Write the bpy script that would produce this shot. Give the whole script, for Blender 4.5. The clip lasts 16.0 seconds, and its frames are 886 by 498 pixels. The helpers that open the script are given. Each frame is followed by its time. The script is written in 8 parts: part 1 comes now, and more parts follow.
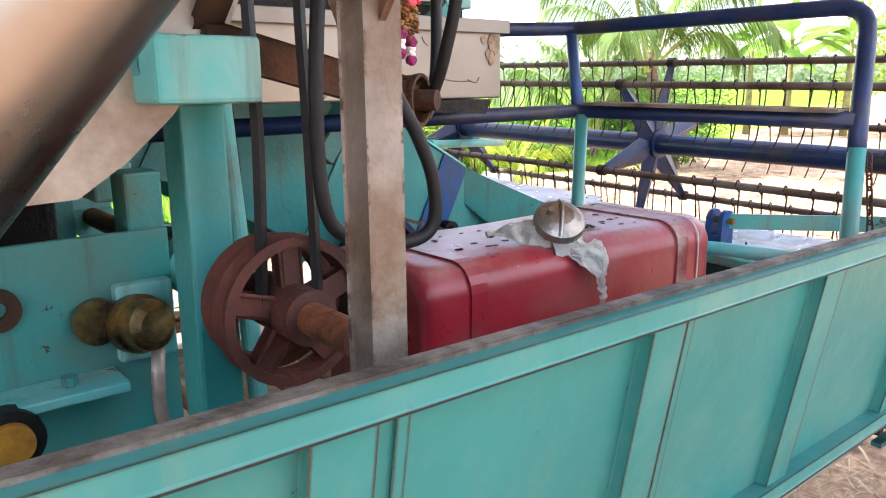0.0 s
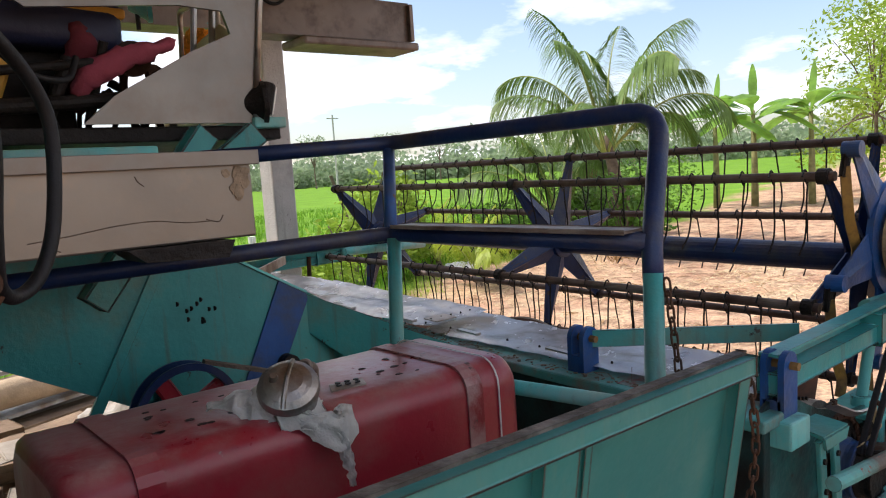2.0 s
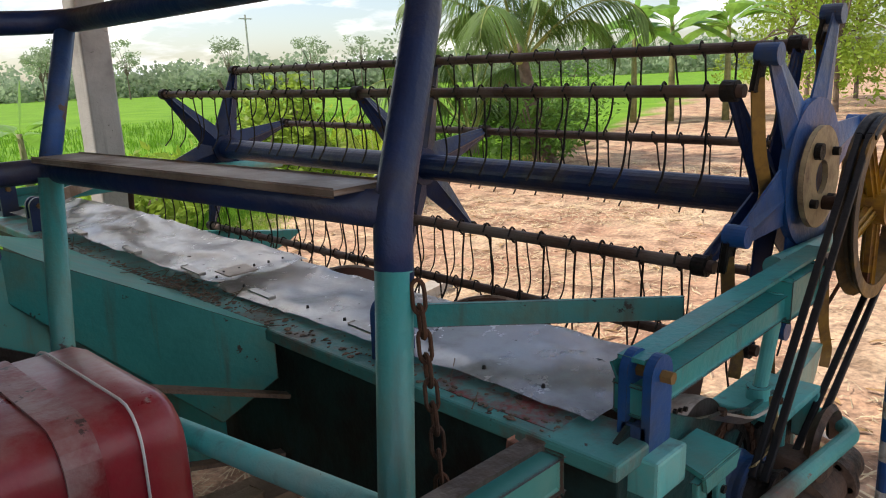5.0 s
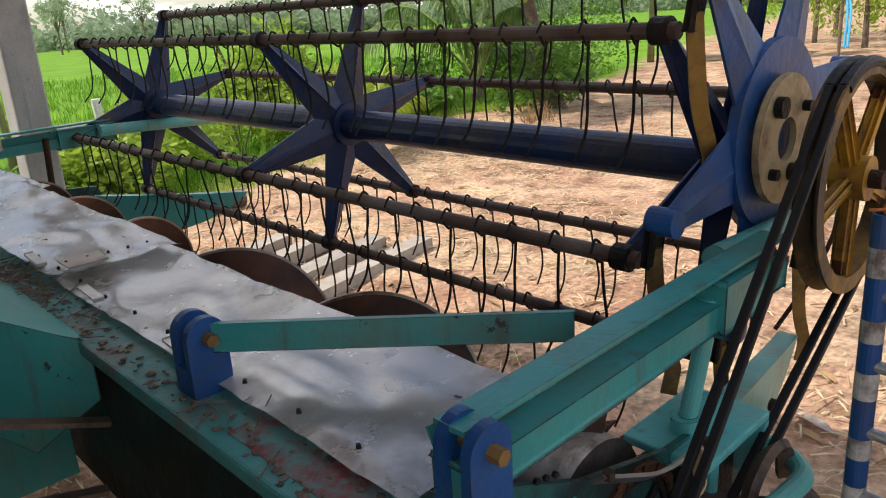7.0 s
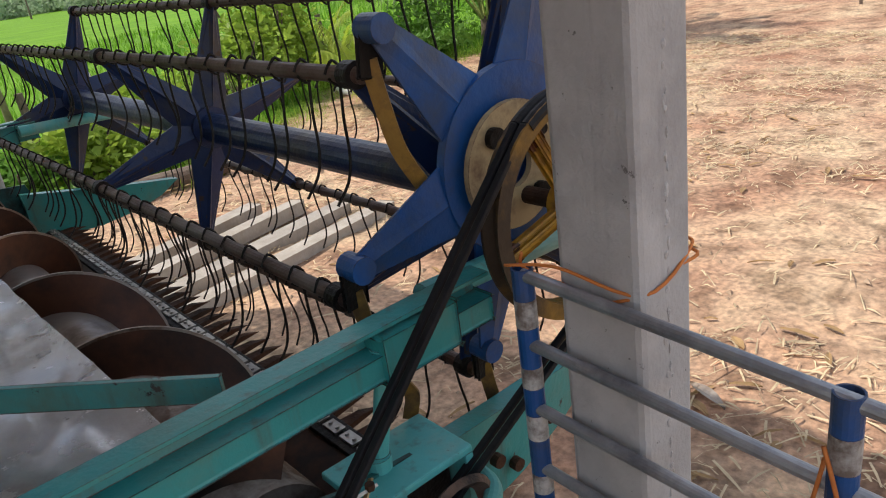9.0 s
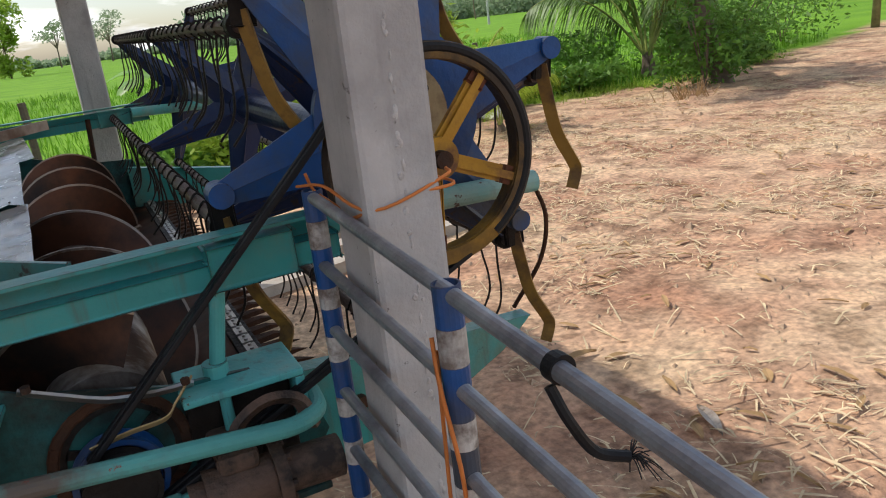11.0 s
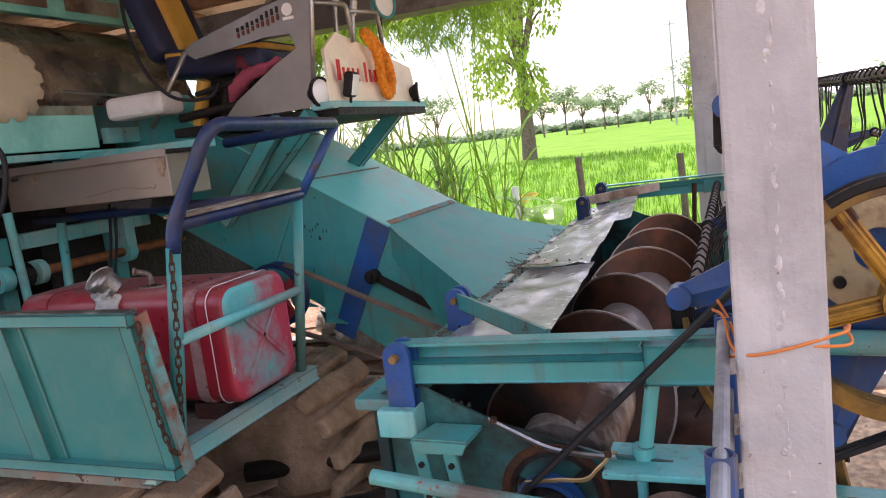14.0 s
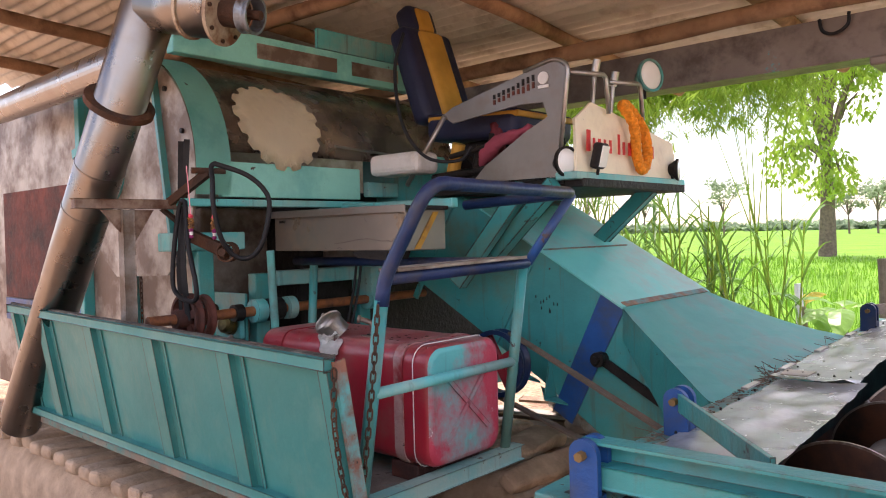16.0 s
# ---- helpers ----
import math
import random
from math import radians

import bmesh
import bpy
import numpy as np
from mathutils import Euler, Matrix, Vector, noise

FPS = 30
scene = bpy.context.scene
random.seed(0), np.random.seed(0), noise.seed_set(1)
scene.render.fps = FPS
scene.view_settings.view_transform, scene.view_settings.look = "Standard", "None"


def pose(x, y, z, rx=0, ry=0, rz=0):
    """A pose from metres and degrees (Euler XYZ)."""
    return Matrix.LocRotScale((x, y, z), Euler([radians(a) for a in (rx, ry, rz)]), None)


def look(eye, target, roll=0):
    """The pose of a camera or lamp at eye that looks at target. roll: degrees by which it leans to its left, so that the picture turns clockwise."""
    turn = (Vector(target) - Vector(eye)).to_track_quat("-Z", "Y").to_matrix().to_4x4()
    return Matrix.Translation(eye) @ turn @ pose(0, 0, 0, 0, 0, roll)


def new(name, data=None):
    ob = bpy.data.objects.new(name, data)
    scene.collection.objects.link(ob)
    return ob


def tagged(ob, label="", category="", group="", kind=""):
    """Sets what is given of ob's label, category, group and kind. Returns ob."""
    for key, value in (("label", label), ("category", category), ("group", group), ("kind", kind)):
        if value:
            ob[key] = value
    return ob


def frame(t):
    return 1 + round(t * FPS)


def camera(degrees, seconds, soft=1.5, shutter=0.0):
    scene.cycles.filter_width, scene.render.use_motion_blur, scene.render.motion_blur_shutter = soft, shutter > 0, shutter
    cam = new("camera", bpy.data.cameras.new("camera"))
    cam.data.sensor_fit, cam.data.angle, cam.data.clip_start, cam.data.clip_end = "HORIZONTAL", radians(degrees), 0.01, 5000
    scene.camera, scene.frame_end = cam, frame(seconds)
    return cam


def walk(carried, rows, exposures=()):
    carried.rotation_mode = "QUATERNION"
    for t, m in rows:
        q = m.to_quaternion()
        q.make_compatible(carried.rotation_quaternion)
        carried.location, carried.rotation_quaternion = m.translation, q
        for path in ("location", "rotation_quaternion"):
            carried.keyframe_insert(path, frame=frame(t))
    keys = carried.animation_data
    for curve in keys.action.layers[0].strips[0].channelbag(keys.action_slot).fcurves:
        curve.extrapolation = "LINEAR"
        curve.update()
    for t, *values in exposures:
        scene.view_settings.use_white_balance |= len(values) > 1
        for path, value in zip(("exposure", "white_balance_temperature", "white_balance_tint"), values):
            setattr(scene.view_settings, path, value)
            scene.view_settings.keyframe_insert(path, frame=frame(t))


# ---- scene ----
cam = camera(61.2, 16.0, soft=1.1)
PATH = [
    (0, (-0.402, 0.807, 1.686), (0.824, 2.328, 1.258), -0.6),
    (0.5, (-0.281, 0.811, 1.745), (0.926, 2.371, 1.418), -1.7),
    (1, (-0.123, 0.79, 1.75), (1.082, 2.367, 1.505), -2.7),
    (1.5, (0.049, 0.731, 1.778), (1.276, 2.296, 1.566), -3.4),
    (2, (0.136, 0.697, 1.754), (1.406, 2.228, 1.553), -3.9),
    (2.5, (0.166, 0.661, 1.721), (1.475, 2.155, 1.486), -4.0),
    (3, (0.207, 0.657, 1.694), (1.552, 2.106, 1.39), -3.7),
    (3.5, (0.348, 0.776, 1.684), (1.731, 2.177, 1.332), -3.3),
    (4, (0.509, 0.871, 1.725), (1.905, 2.249, 1.335), -3.0),
    (6.5, (1.256, 1.039, 1.715), (2.585, 2.431, 1.17), -3.2),
    (7, (1.357, 1.02, 1.706), (2.666, 2.414, 1.12), -3.8),
    (7.5, (1.528, 0.914, 1.691), (2.828, 2.31, 1.088), -4.7),
    (8, (1.703, 0.729, 1.76), (2.966, 2.148, 1.133), -5.8),
    (8.3, (1.757, 0.667, 1.84), (2.989, 2.092, 1.167), -7.1),
    (8.6, (1.796, 0.648, 1.866), (3.015, 2.055, 1.136), -7.7),
    (10.8, (2.268, 0.121, 1.646), (3.0, 1.879, 1.035), -7.8),
    (11, (2.29, 0.112, 1.632), (3.111, 1.837, 1.04), -6.6),
    (11.5, (2.41, 0.113, 1.62), (3.235, 1.839, 1.037), -2.2),
    (12, (2.471, 0.11, 1.66), (3.132, 1.925, 1.144), -0.5),
    (12.5, (2.513, 0.111, 1.644), (2.995, 1.995, 1.179), -2.6),
    (13, (2.643, 0.043, 1.586), (2.683, 1.988, 1.119), -6.2),
    (13.5, (2.71, -0.002, 1.652), (2.285, 1.903, 1.219), -7.6),
    (14, (2.692, -0.033, 1.74), (1.941, 1.799, 1.453), -6.8),
    (14.5, (2.682, -0.07, 1.787), (1.75, 1.694, 1.649), -5.7),
    (15, (2.674, -0.071, 1.791), (1.631, 1.633, 1.714), -4.2),
    (15.5, (2.704, 0.04, 1.696), (1.502, 1.638, 1.637), -2.3),
    (16, (2.751, 0.158, 1.721), (1.407, 1.638, 1.676), -1.3),
]
EXPOSURES = [(0, 2.05, 6550, 16), (0.9, 1.62, 6550, 22), (1.6, 1.15, 6500, 24), (2.1, 0.38, 6600, 15), (3, 0.29, 6700, 14), (7, 0.30, 6750, 13), (8.7, 0.18, 6600, 12), (12.6, -0.05, 6450, 11), (13.4, 0.62, 6500, 20), (14.1, 1.12, 6550, 26), (16, 1.24, 6600, 25)]
walk(cam, [(t, look(eye, target, roll)) for t, eye, target, roll in PATH], EXPOSURES)

# ---- world and sun ----
world = bpy.data.worlds.new("world")
scene.world = world
world.use_nodes = True
wn, wl = world.node_tree.nodes, world.node_tree.links
sky = wn.new("ShaderNodeTexSky")
sky.sky_type, sky.sun_disc = "NISHITA", False
SUN_EL, SUN_AZ = 56.0, 135.0          # degrees; azimuth counted from +x towards +y, where the sun stands
sky.sun_elevation, sky.sun_rotation = radians(SUN_EL), radians(90 - SUN_AZ)
sky.dust_density, sky.ozone_density = 1.5, 1.2
# drifting cumulus over the whole sky
co = wn.new("ShaderNodeTexCoord")
sep = wn.new("ShaderNodeSeparateXYZ")
wl.new(co.outputs["Generated"], sep.inputs[0])
lift = wn.new("ShaderNodeMath"); lift.operation = "ADD"; lift.inputs[1].default_value = 0.22
wl.new(sep.outputs["Z"], lift.inputs[0])
low = wn.new("ShaderNodeMath"); low.operation = "MAXIMUM"; low.inputs[1].default_value = 0.06
wl.new(lift.outputs[0], low.inputs[0])
dome = wn.new("ShaderNodeVectorMath"); dome.operation = "DIVIDE"
wl.new(co.outputs["Generated"], dome.inputs[0])
wl.new(low.outputs[0], dome.inputs[1])
cl = wn.new("ShaderNodeTexNoise")
cl.inputs["Scale"].default_value, cl.inputs["Detail"].default_value, cl.inputs["Roughness"].default_value = 1.25, 9, 0.55
wl.new(dome.outputs[0], cl.inputs["Vector"])
ramp = wn.new("ShaderNodeValToRGB")
ramp.color_ramp.elements[0].position, ramp.color_ramp.elements[1].position = 0.47, 0.60
wl.new(cl.outputs["Fac"], ramp.inputs[0])
shade = wn.new("ShaderNodeTexNoise")
shade.inputs["Scale"].default_value, shade.inputs["Detail"].default_value = 3.0, 6
wl.new(dome.outputs[0], shade.inputs["Vector"])
grey = wn.new("ShaderNodeMixRGB")
grey.inputs[1].default_value, grey.inputs[2].default_value = (4.6, 5.0, 5.7, 1), (9.8, 9.7, 9.6, 1)
tone = wn.new("ShaderNodeMapRange")
tone.inputs[1].default_value, tone.inputs[2].default_value = 0.34, 0.62
wl.new(shade.outputs["Fac"], tone.inputs[0])
wl.new(tone.outputs[0], grey.inputs[0])
mixc = wn.new("ShaderNodeMixRGB")
wl.new(ramp.outputs[0], mixc.inputs[0])
wl.new(sky.outputs[0], mixc.inputs[1])
wl.new(grey.outputs[0], mixc.inputs[2])
bg = wn["Background"]
bg.inputs[1].default_value = 0.165
wl.new(mixc.outputs[0], bg.inputs[0])
sun = new("sun", bpy.data.lights.new("sun", "SUN"))
sun.data.energy, sun.data.angle, sun.data.color = 3.6, radians(0.6), (1.0, 0.95, 0.86)
ce = math.cos(radians(SUN_EL))
sun.matrix_world = look((ce * math.cos(radians(SUN_AZ)) * 50, ce * math.sin(radians(SUN_AZ)) * 50, math.sin(radians(SUN_EL)) * 50), (0, 0, 0))

# ---- materials ----
MATS = {}


def mat(name, base, rough=0.6, metal=0.0, var=0.25, scale=6.0, bump=0.15, bump_scale=40.0, stain=None, stain_amount=0.0, stain_scale=3.0, chip=None, chip_amount=0.0, chip_scale=9.0, spec=0.32, rand=0.0, coord="Object", trans=0.0, wear=0.0, wear_colour=(0.05, 0.032, 0.024), wear_radius=0.0035, streak=0.0, streak_colour=(0.10, 0.07, 0.05)):
    """A surface with tone variation, stains in soft patches and sharp chips, over a base colour."""
    m = bpy.data.materials.new(name)
    m.use_nodes = True
    n, l = m.node_tree.nodes, m.node_tree.links
    b = n["Principled BSDF"]
    b.inputs["Metallic"].default_value = metal
    b.inputs["Specular IOR Level"].default_value = spec
    tc = n.new("ShaderNodeTexCoord")
    src = tc.outputs[coord]
    if coord == "Object":
        geo = n.new("ShaderNodeNewGeometry")
        src = geo.outputs["Position"]
    def noise_tex(sc, det=6, ro=0.6):
        t = n.new("ShaderNodeTexNoise")
        t.inputs["Scale"].default_value, t.inputs["Detail"].default_value, t.inputs["Roughness"].default_value = sc, det, ro
        l.new(src, t.inputs["Vector"])
        return t
    def steps(t, a, bb):
        r = n.new("ShaderNodeMapRange")
        r.inputs[1].default_value, r.inputs[2].default_value = a, bb
        l.new(t, r.inputs[0])
        return r.outputs[0]
    def mix(fac, a, bcol):
        x = n.new("ShaderNodeMixRGB")
        l.new(fac, x.inputs[0])
        if isinstance(a, tuple):
            x.inputs[1].default_value = (*a, 1)
        else:
            l.new(a, x.inputs[1])
        x.inputs[2].default_value = (*bcol, 1)
        return x.outputs[0]
    big = noise_tex(scale)
    dark = tuple(c * (1 - var) for c in base)
    light = tuple(min(1, c * (1 + var)) for c in base)
    col = mix(steps(big.outputs["Fac"], 0.3, 0.7), dark, light)
    roughv = None
    if stain:
        s = noise_tex(stain_scale, 8, 0.65)
        f = steps(s.outputs["Fac"], 0.62 - 0.3 * stain_amount, 0.80 - 0.3 * stain_amount)
        col = mix(f, col, stain)
    if chip:
        s = noise_tex(chip_scale, 10, 0.7)
        f = steps(s.outputs["Fac"], 0.70 - 0.2 * chip_amount, 0.72 - 0.2 * chip_amount)
        col = mix(f, col, chip)
    if streak:
        # runs of dirt, drawn out downwards
        mp = n.new("ShaderNodeMapping")
        mp.inputs["Scale"].default_value = (26, 26, 2.2)
        l.new(src, mp.inputs["Vector"])
        s = n.new("ShaderNodeTexNoise")
        s.inputs["Scale"].default_value, s.inputs["Detail"].default_value, s.inputs["Roughness"].default_value = 1.0, 5, 0.6
        l.new(mp.outputs[0], s.inputs["Vector"])
        f = steps(s.outputs["Fac"], 0.56, 0.92 - 0.15 * streak)
        col = mix(f, col, streak_colour)
    if wear:
        # paint rubbed off along the edges, broken up by grain
        bv = n.new("ShaderNodeBevel")
        bv.samples = 4
        bv.inputs["Radius"].default_value = wear_radius
        ge = n.new("ShaderNodeNewGeometry")
        dt = n.new("ShaderNodeVectorMath")
        dt.operation = "DOT_PRODUCT"
        l.new(bv.outputs[0], dt.inputs[0])
        l.new(ge.outputs["Normal"], dt.inputs[1])
        ab = n.new("ShaderNodeMath")
        ab.operation = "ABSOLUTE"
        l.new(dt.outputs["Value"], ab.inputs[0])
        edge = n.new("ShaderNodeMapRange")
        edge.inputs[1].default_value, edge.inputs[2].default_value, edge.inputs[3].default_value, edge.inputs[4].default_value = 0.97, 0.80, 0.0, 0.42 * wear
        l.new(ab.outputs[0], edge.inputs[0])
        s = noise_tex(28, 8, 0.7)
        su = n.new("ShaderNodeMath")
        l.new(edge.outputs[0], su.inputs[0])
        l.new(s.outputs["Fac"], su.inputs[1])
        col = mix(steps(su.outputs[0], 0.70, 0.78), col, wear_colour)
    if rand:
        oi = n.new("ShaderNodeObjectInfo")
        hs = n.new("ShaderNodeHueSaturation")
        mr = n.new("ShaderNodeMapRange")
        mr.inputs[3].default_value, mr.inputs[4].default_value = 1 - rand, 1 + rand
        l.new(oi.outputs["Random"], mr.inputs[0])
        l.new(mr.outputs[0], hs.inputs["Value"])
        l.new(col, hs.inputs["Color"])
        col = hs.outputs[0]
    l.new(col, b.inputs["Base Color"])
    rn = noise_tex(scale * 3)
    rr = n.new("ShaderNodeMapRange")
    rr.inputs[3].default_value, rr.inputs[4].default_value = max(0.03, rough - 0.15), min(1, rough + 0.15)
    l.new(rn.outputs["Fac"], rr.inputs[0])
    l.new(rr.outputs[0], b.inputs["Roughness"])
    if bump:
        bt = noise_tex(bump_scale, 4)
        bp = n.new("ShaderNodeBump")
        bp.inputs["Strength"].default_value, bp.inputs["Distance"].default_value = bump, 0.02
        l.new(bt.outputs["Fac"], bp.inputs["Height"])
        l.new(bp.outputs[0], b.inputs["Normal"])
    if trans:
        tr = n.new("ShaderNodeBsdfTranslucent")
        l.new(col, tr.inputs[0])
        ms = n.new("ShaderNodeMixShader")
        ms.inputs[0].default_value = trans
        l.new(b.outputs[0], ms.inputs[1])
        l.new(tr.outputs[0], ms.inputs[2])
        l.new(ms.outputs[0], n["Material Output"].inputs[0])
    MATS[name] = m
    return m


RUST = (0.08, 0.036, 0.019)
teal = mat("teal_paint", (0.035, 0.285, 0.275), 0.36, spec=0.42, wear=0.8, streak=0.25, var=0.20, scale=3, bump=0.12, bump_scale=60, stain=(0.10, 0.20, 0.16), stain_amount=0.5, chip=(0.04, 0.03, 0.025), chip_amount=0.25, chip_scale=14)
teal_pale = mat("faded_teal_paint", (0.10, 0.44, 0.425), 0.45, wear=1.0, streak=0.25, var=0.18, scale=4, bump=0.12, stain=(0.28, 0.42, 0.36), stain_amount=0.55, chip=(0.10, 0.05, 0.03), chip_amount=0.30, chip_scale=12)
# Dusty teal of the upper faces, with sky light brightened into its colour.
teal_dusty_lit = mat("dusty_lit_teal_paint", (0.14, 0.61, 0.55), 0.45, spec=0.4, var=0.10, scale=3, bump=0.05, stain=(0.26, 0.46, 0.42), stain_amount=0.42, stain_scale=3)
teal_chipped = mat("chipped_teal_paint", (0.10, 0.38, 0.35), 0.55, wear=1.0, var=0.2, chip=(0.26, 0.06, 0.04), chip_amount=0.42, chip_scale=14, stain=(0.12, 0.10, 0.08), stain_amount=0.5)
blue = mat("blue_paint", (0.012, 0.072, 0.235), 0.40, wear=0.6, var=0.25, scale=5, stain=(0.06, 0.07, 0.09), stain_amount=0.5, chip=(0.08, 0.05, 0.04), chip_amount=0.25)
blue_dark = mat("dark_blue_paint", (0.010, 0.026, 0.085), 0.36, wear=0.5, var=0.3, scale=5, stain=(0.06, 0.055, 0.05), stain_amount=0.4)
red = mat("red_paint", (0.30, 0.016, 0.028), 0.32, spec=0.5, wear=0.25, var=0.18, scale=3, stain=(0.26, 0.06, 0.055), stain_amount=0.45, stain_scale=5, chip=(0.30, 0.22, 0.19), chip_amount=0.12, chip_scale=25, bump=0.06)
red_top = mat("dusty_red_paint", (0.24, 0.022, 0.026), 0.42, var=0.2, scale=4, stain=(0.36, 0.22, 0.20), stain_amount=0.72, stain_scale=7, chip=(0.10, 0.06, 0.05), chip_amount=0.45, chip_scale=22)
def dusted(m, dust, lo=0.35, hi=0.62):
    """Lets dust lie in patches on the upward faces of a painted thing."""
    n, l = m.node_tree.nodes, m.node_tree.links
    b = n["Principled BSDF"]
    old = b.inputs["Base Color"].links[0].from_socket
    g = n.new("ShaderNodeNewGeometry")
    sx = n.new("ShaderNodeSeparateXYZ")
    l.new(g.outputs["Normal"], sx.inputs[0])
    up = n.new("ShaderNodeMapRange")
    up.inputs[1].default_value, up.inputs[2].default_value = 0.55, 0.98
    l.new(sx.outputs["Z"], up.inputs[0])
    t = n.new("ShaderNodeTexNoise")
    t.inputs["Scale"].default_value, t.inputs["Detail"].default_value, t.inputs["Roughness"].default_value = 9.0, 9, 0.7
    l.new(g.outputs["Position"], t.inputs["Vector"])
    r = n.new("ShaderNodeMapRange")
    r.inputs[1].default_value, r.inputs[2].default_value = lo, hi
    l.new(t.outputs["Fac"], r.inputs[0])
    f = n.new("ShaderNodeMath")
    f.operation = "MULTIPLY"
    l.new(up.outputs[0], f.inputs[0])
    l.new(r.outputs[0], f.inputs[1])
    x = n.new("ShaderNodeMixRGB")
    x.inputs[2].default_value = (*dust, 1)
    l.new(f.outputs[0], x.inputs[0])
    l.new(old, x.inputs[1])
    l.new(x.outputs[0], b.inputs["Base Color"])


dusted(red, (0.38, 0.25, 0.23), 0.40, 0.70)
rust = mat("rusty_steel", RUST, 0.8, spec=0.2, var=0.4, scale=9, bump=0.4, stain=(0.045, 0.028, 0.02), stain_amount=0.7, stain_scale=6)
rust_red = mat("rusty_red_steel", (0.13, 0.035, 0.022), 0.75, var=0.35, scale=9, bump=0.3, stain=(0.05, 0.025, 0.02), stain_amount=0.6)
bar_steel = mat("brown_worn_tube", (0.085, 0.05, 0.038), 0.55, var=0.35, scale=8, bump=0.2, stain=(0.16, 0.13, 0.11), stain_amount=0.5)
flight = mat("worn_auger_steel", (0.13, 0.055, 0.032), 0.46, metal=0.35, var=0.3, scale=3, stain=(0.032, 0.024, 0.021), stain_amount=0.7, stain_scale=2.6, bump=0.06, bump_scale=14)
flight_rim = mat("rubbed_flight_edge", (0.40, 0.34, 0.29), 0.4, metal=0.7, var=0.25, scale=9, stain=(0.14, 0.08, 0.05), stain_amount=0.5, stain_scale=9)
worn_tube = mat("worn_tube_steel", (0.38, 0.355, 0.33), 0.36, metal=0.6, var=0.3, scale=3, stain=(0.08, 0.05, 0.035), stain_amount=0.7, stain_scale=2.5)
polished = mat("polished_worn_steel", (0.42, 0.40, 0.37), 0.35, metal=0.85, var=0.2, scale=6, stain=(0.20, 0.15, 0.11), stain_amount=0.5)
alu = mat("aluminium_sheet", (0.90, 0.91, 0.93), 0.24, metal=0.5, var=0.10, scale=5, stain=(0.60, 0.58, 0.55), stain_amount=0.5, stain_scale=5, chip=(0.10, 0.09, 0.08), chip_amount=0.25, chip_scale=18, bump=0.10, bump_scale=12)
stainless = mat("stainless_tube", (0.27, 0.25, 0.23), 0.30, metal=1.0, var=0.14, scale=3, stain=(0.24, 0.20, 0.165), stain_amount=0.45, bump=0.05, bump_scale=8)
galv = mat("galvanised_sheet", (0.42, 0.37, 0.31), 0.48, metal=0.35, var=0.2, scale=4, stain=(0.16, 0.11, 0.08), stain_amount=0.7, stain_scale=3, bump=0.15, bump_scale=15)
drum_metal = mat("drum_sheet", (0.60, 0.55, 0.47), 0.26, metal=0.85, var=0.15, scale=2, stain=(0.09, 0.075, 0.06), stain_amount=0.55, stain_scale=2.2, bump=0.08, bump_scale=10)
black = mat("black_rubber", (0.011, 0.011, 0.012), 0.55, var=0.3, scale=12, spec=0.25)
# Greasy dark steel; also the shade colour of inner fillings and the operator's floor.
dark = mat("greasy_and_shade_dark_steel", (0.020, 0.017, 0.015), 0.55, metal=0.2, spec=0.2, var=0.4, scale=9, bump=0.4)
yellow = mat("yellow_paint", (0.42, 0.22, 0.02), 0.5, var=0.25, scale=8, stain=(0.12, 0.05, 0.03), stain_amount=0.55, stain_scale=7)
yellow_dull = mat("dull_yellow_paint", (0.22, 0.13, 0.04), 0.6, var=0.3, scale=8, stain=RUST, stain_amount=0.6)
cream = mat("cream_paint", (0.86, 0.77, 0.56), 0.5, var=0.05, stain=(0.66, 0.56, 0.40), stain_amount=0.32, chip=(0.12, 0.09, 0.06), chip_amount=0.12, chip_scale=20)
concrete = mat("concrete", (0.44, 0.43, 0.415), 0.85, var=0.14, scale=5, bump=0.25, bump_scale=60, streak=0.3, streak_colour=(0.27, 0.26, 0.25), wear=0.5, wear_colour=(0.54, 0.53, 0.51), wear_radius=0.006, stain=(0.32, 0.31, 0.30), stain_amount=0.45, chip=(0.16, 0.15, 0.14), chip_amount=0.26, chip_scale=38)
wood = mat("weathered_wood", (0.26, 0.185, 0.125), 0.85, spec=0.15, var=0.3, scale=7, bump=0.4, stain=(0.18, 0.13, 0.09), stain_amount=0.5, rand=0.25)
pole_wood = mat("reddish_peeled_pole", (0.34, 0.20, 0.115), 0.75, spec=0.2, var=0.28, scale=5, bump=0.35, bump_scale=22, stain=(0.16, 0.085, 0.05), stain_amount=0.5, stain_scale=4, rand=0.15)
bark = mat("bark", (0.16, 0.12, 0.09), 0.9, var=0.35, scale=8, bump=0.6)
mud = mat("dried_mud", (0.40, 0.29, 0.20), 0.95, spec=0.1, var=0.3, scale=9, bump=0.6)
glass = mat("lamp_glass", (0.75, 0.74, 0.68), 0.12, var=0.1, spec=0.8, bump=0.05)
white_paint = mat("white_paint", (0.72, 0.70, 0.66), 0.6, var=0.1, stain=(0.45, 0.42, 0.36), stain_amount=0.4)
plastic_bag = mat("milky_plastic", (0.86, 0.84, 0.78), 0.35, var=0.12, scale=20, bump=0.5, bump_scale=30, trans=0.25)
orange = mat("marigold", (0.75, 0.24, 0.015), 0.8, var=0.3, scale=60, bump=0.5)
cord = mat("orange_cord", (0.62, 0.20, 0.05), 0.8, var=0.2)
seat_blue = mat("navy_vinyl", (0.016, 0.02, 0.05), 0.5, var=0.2)
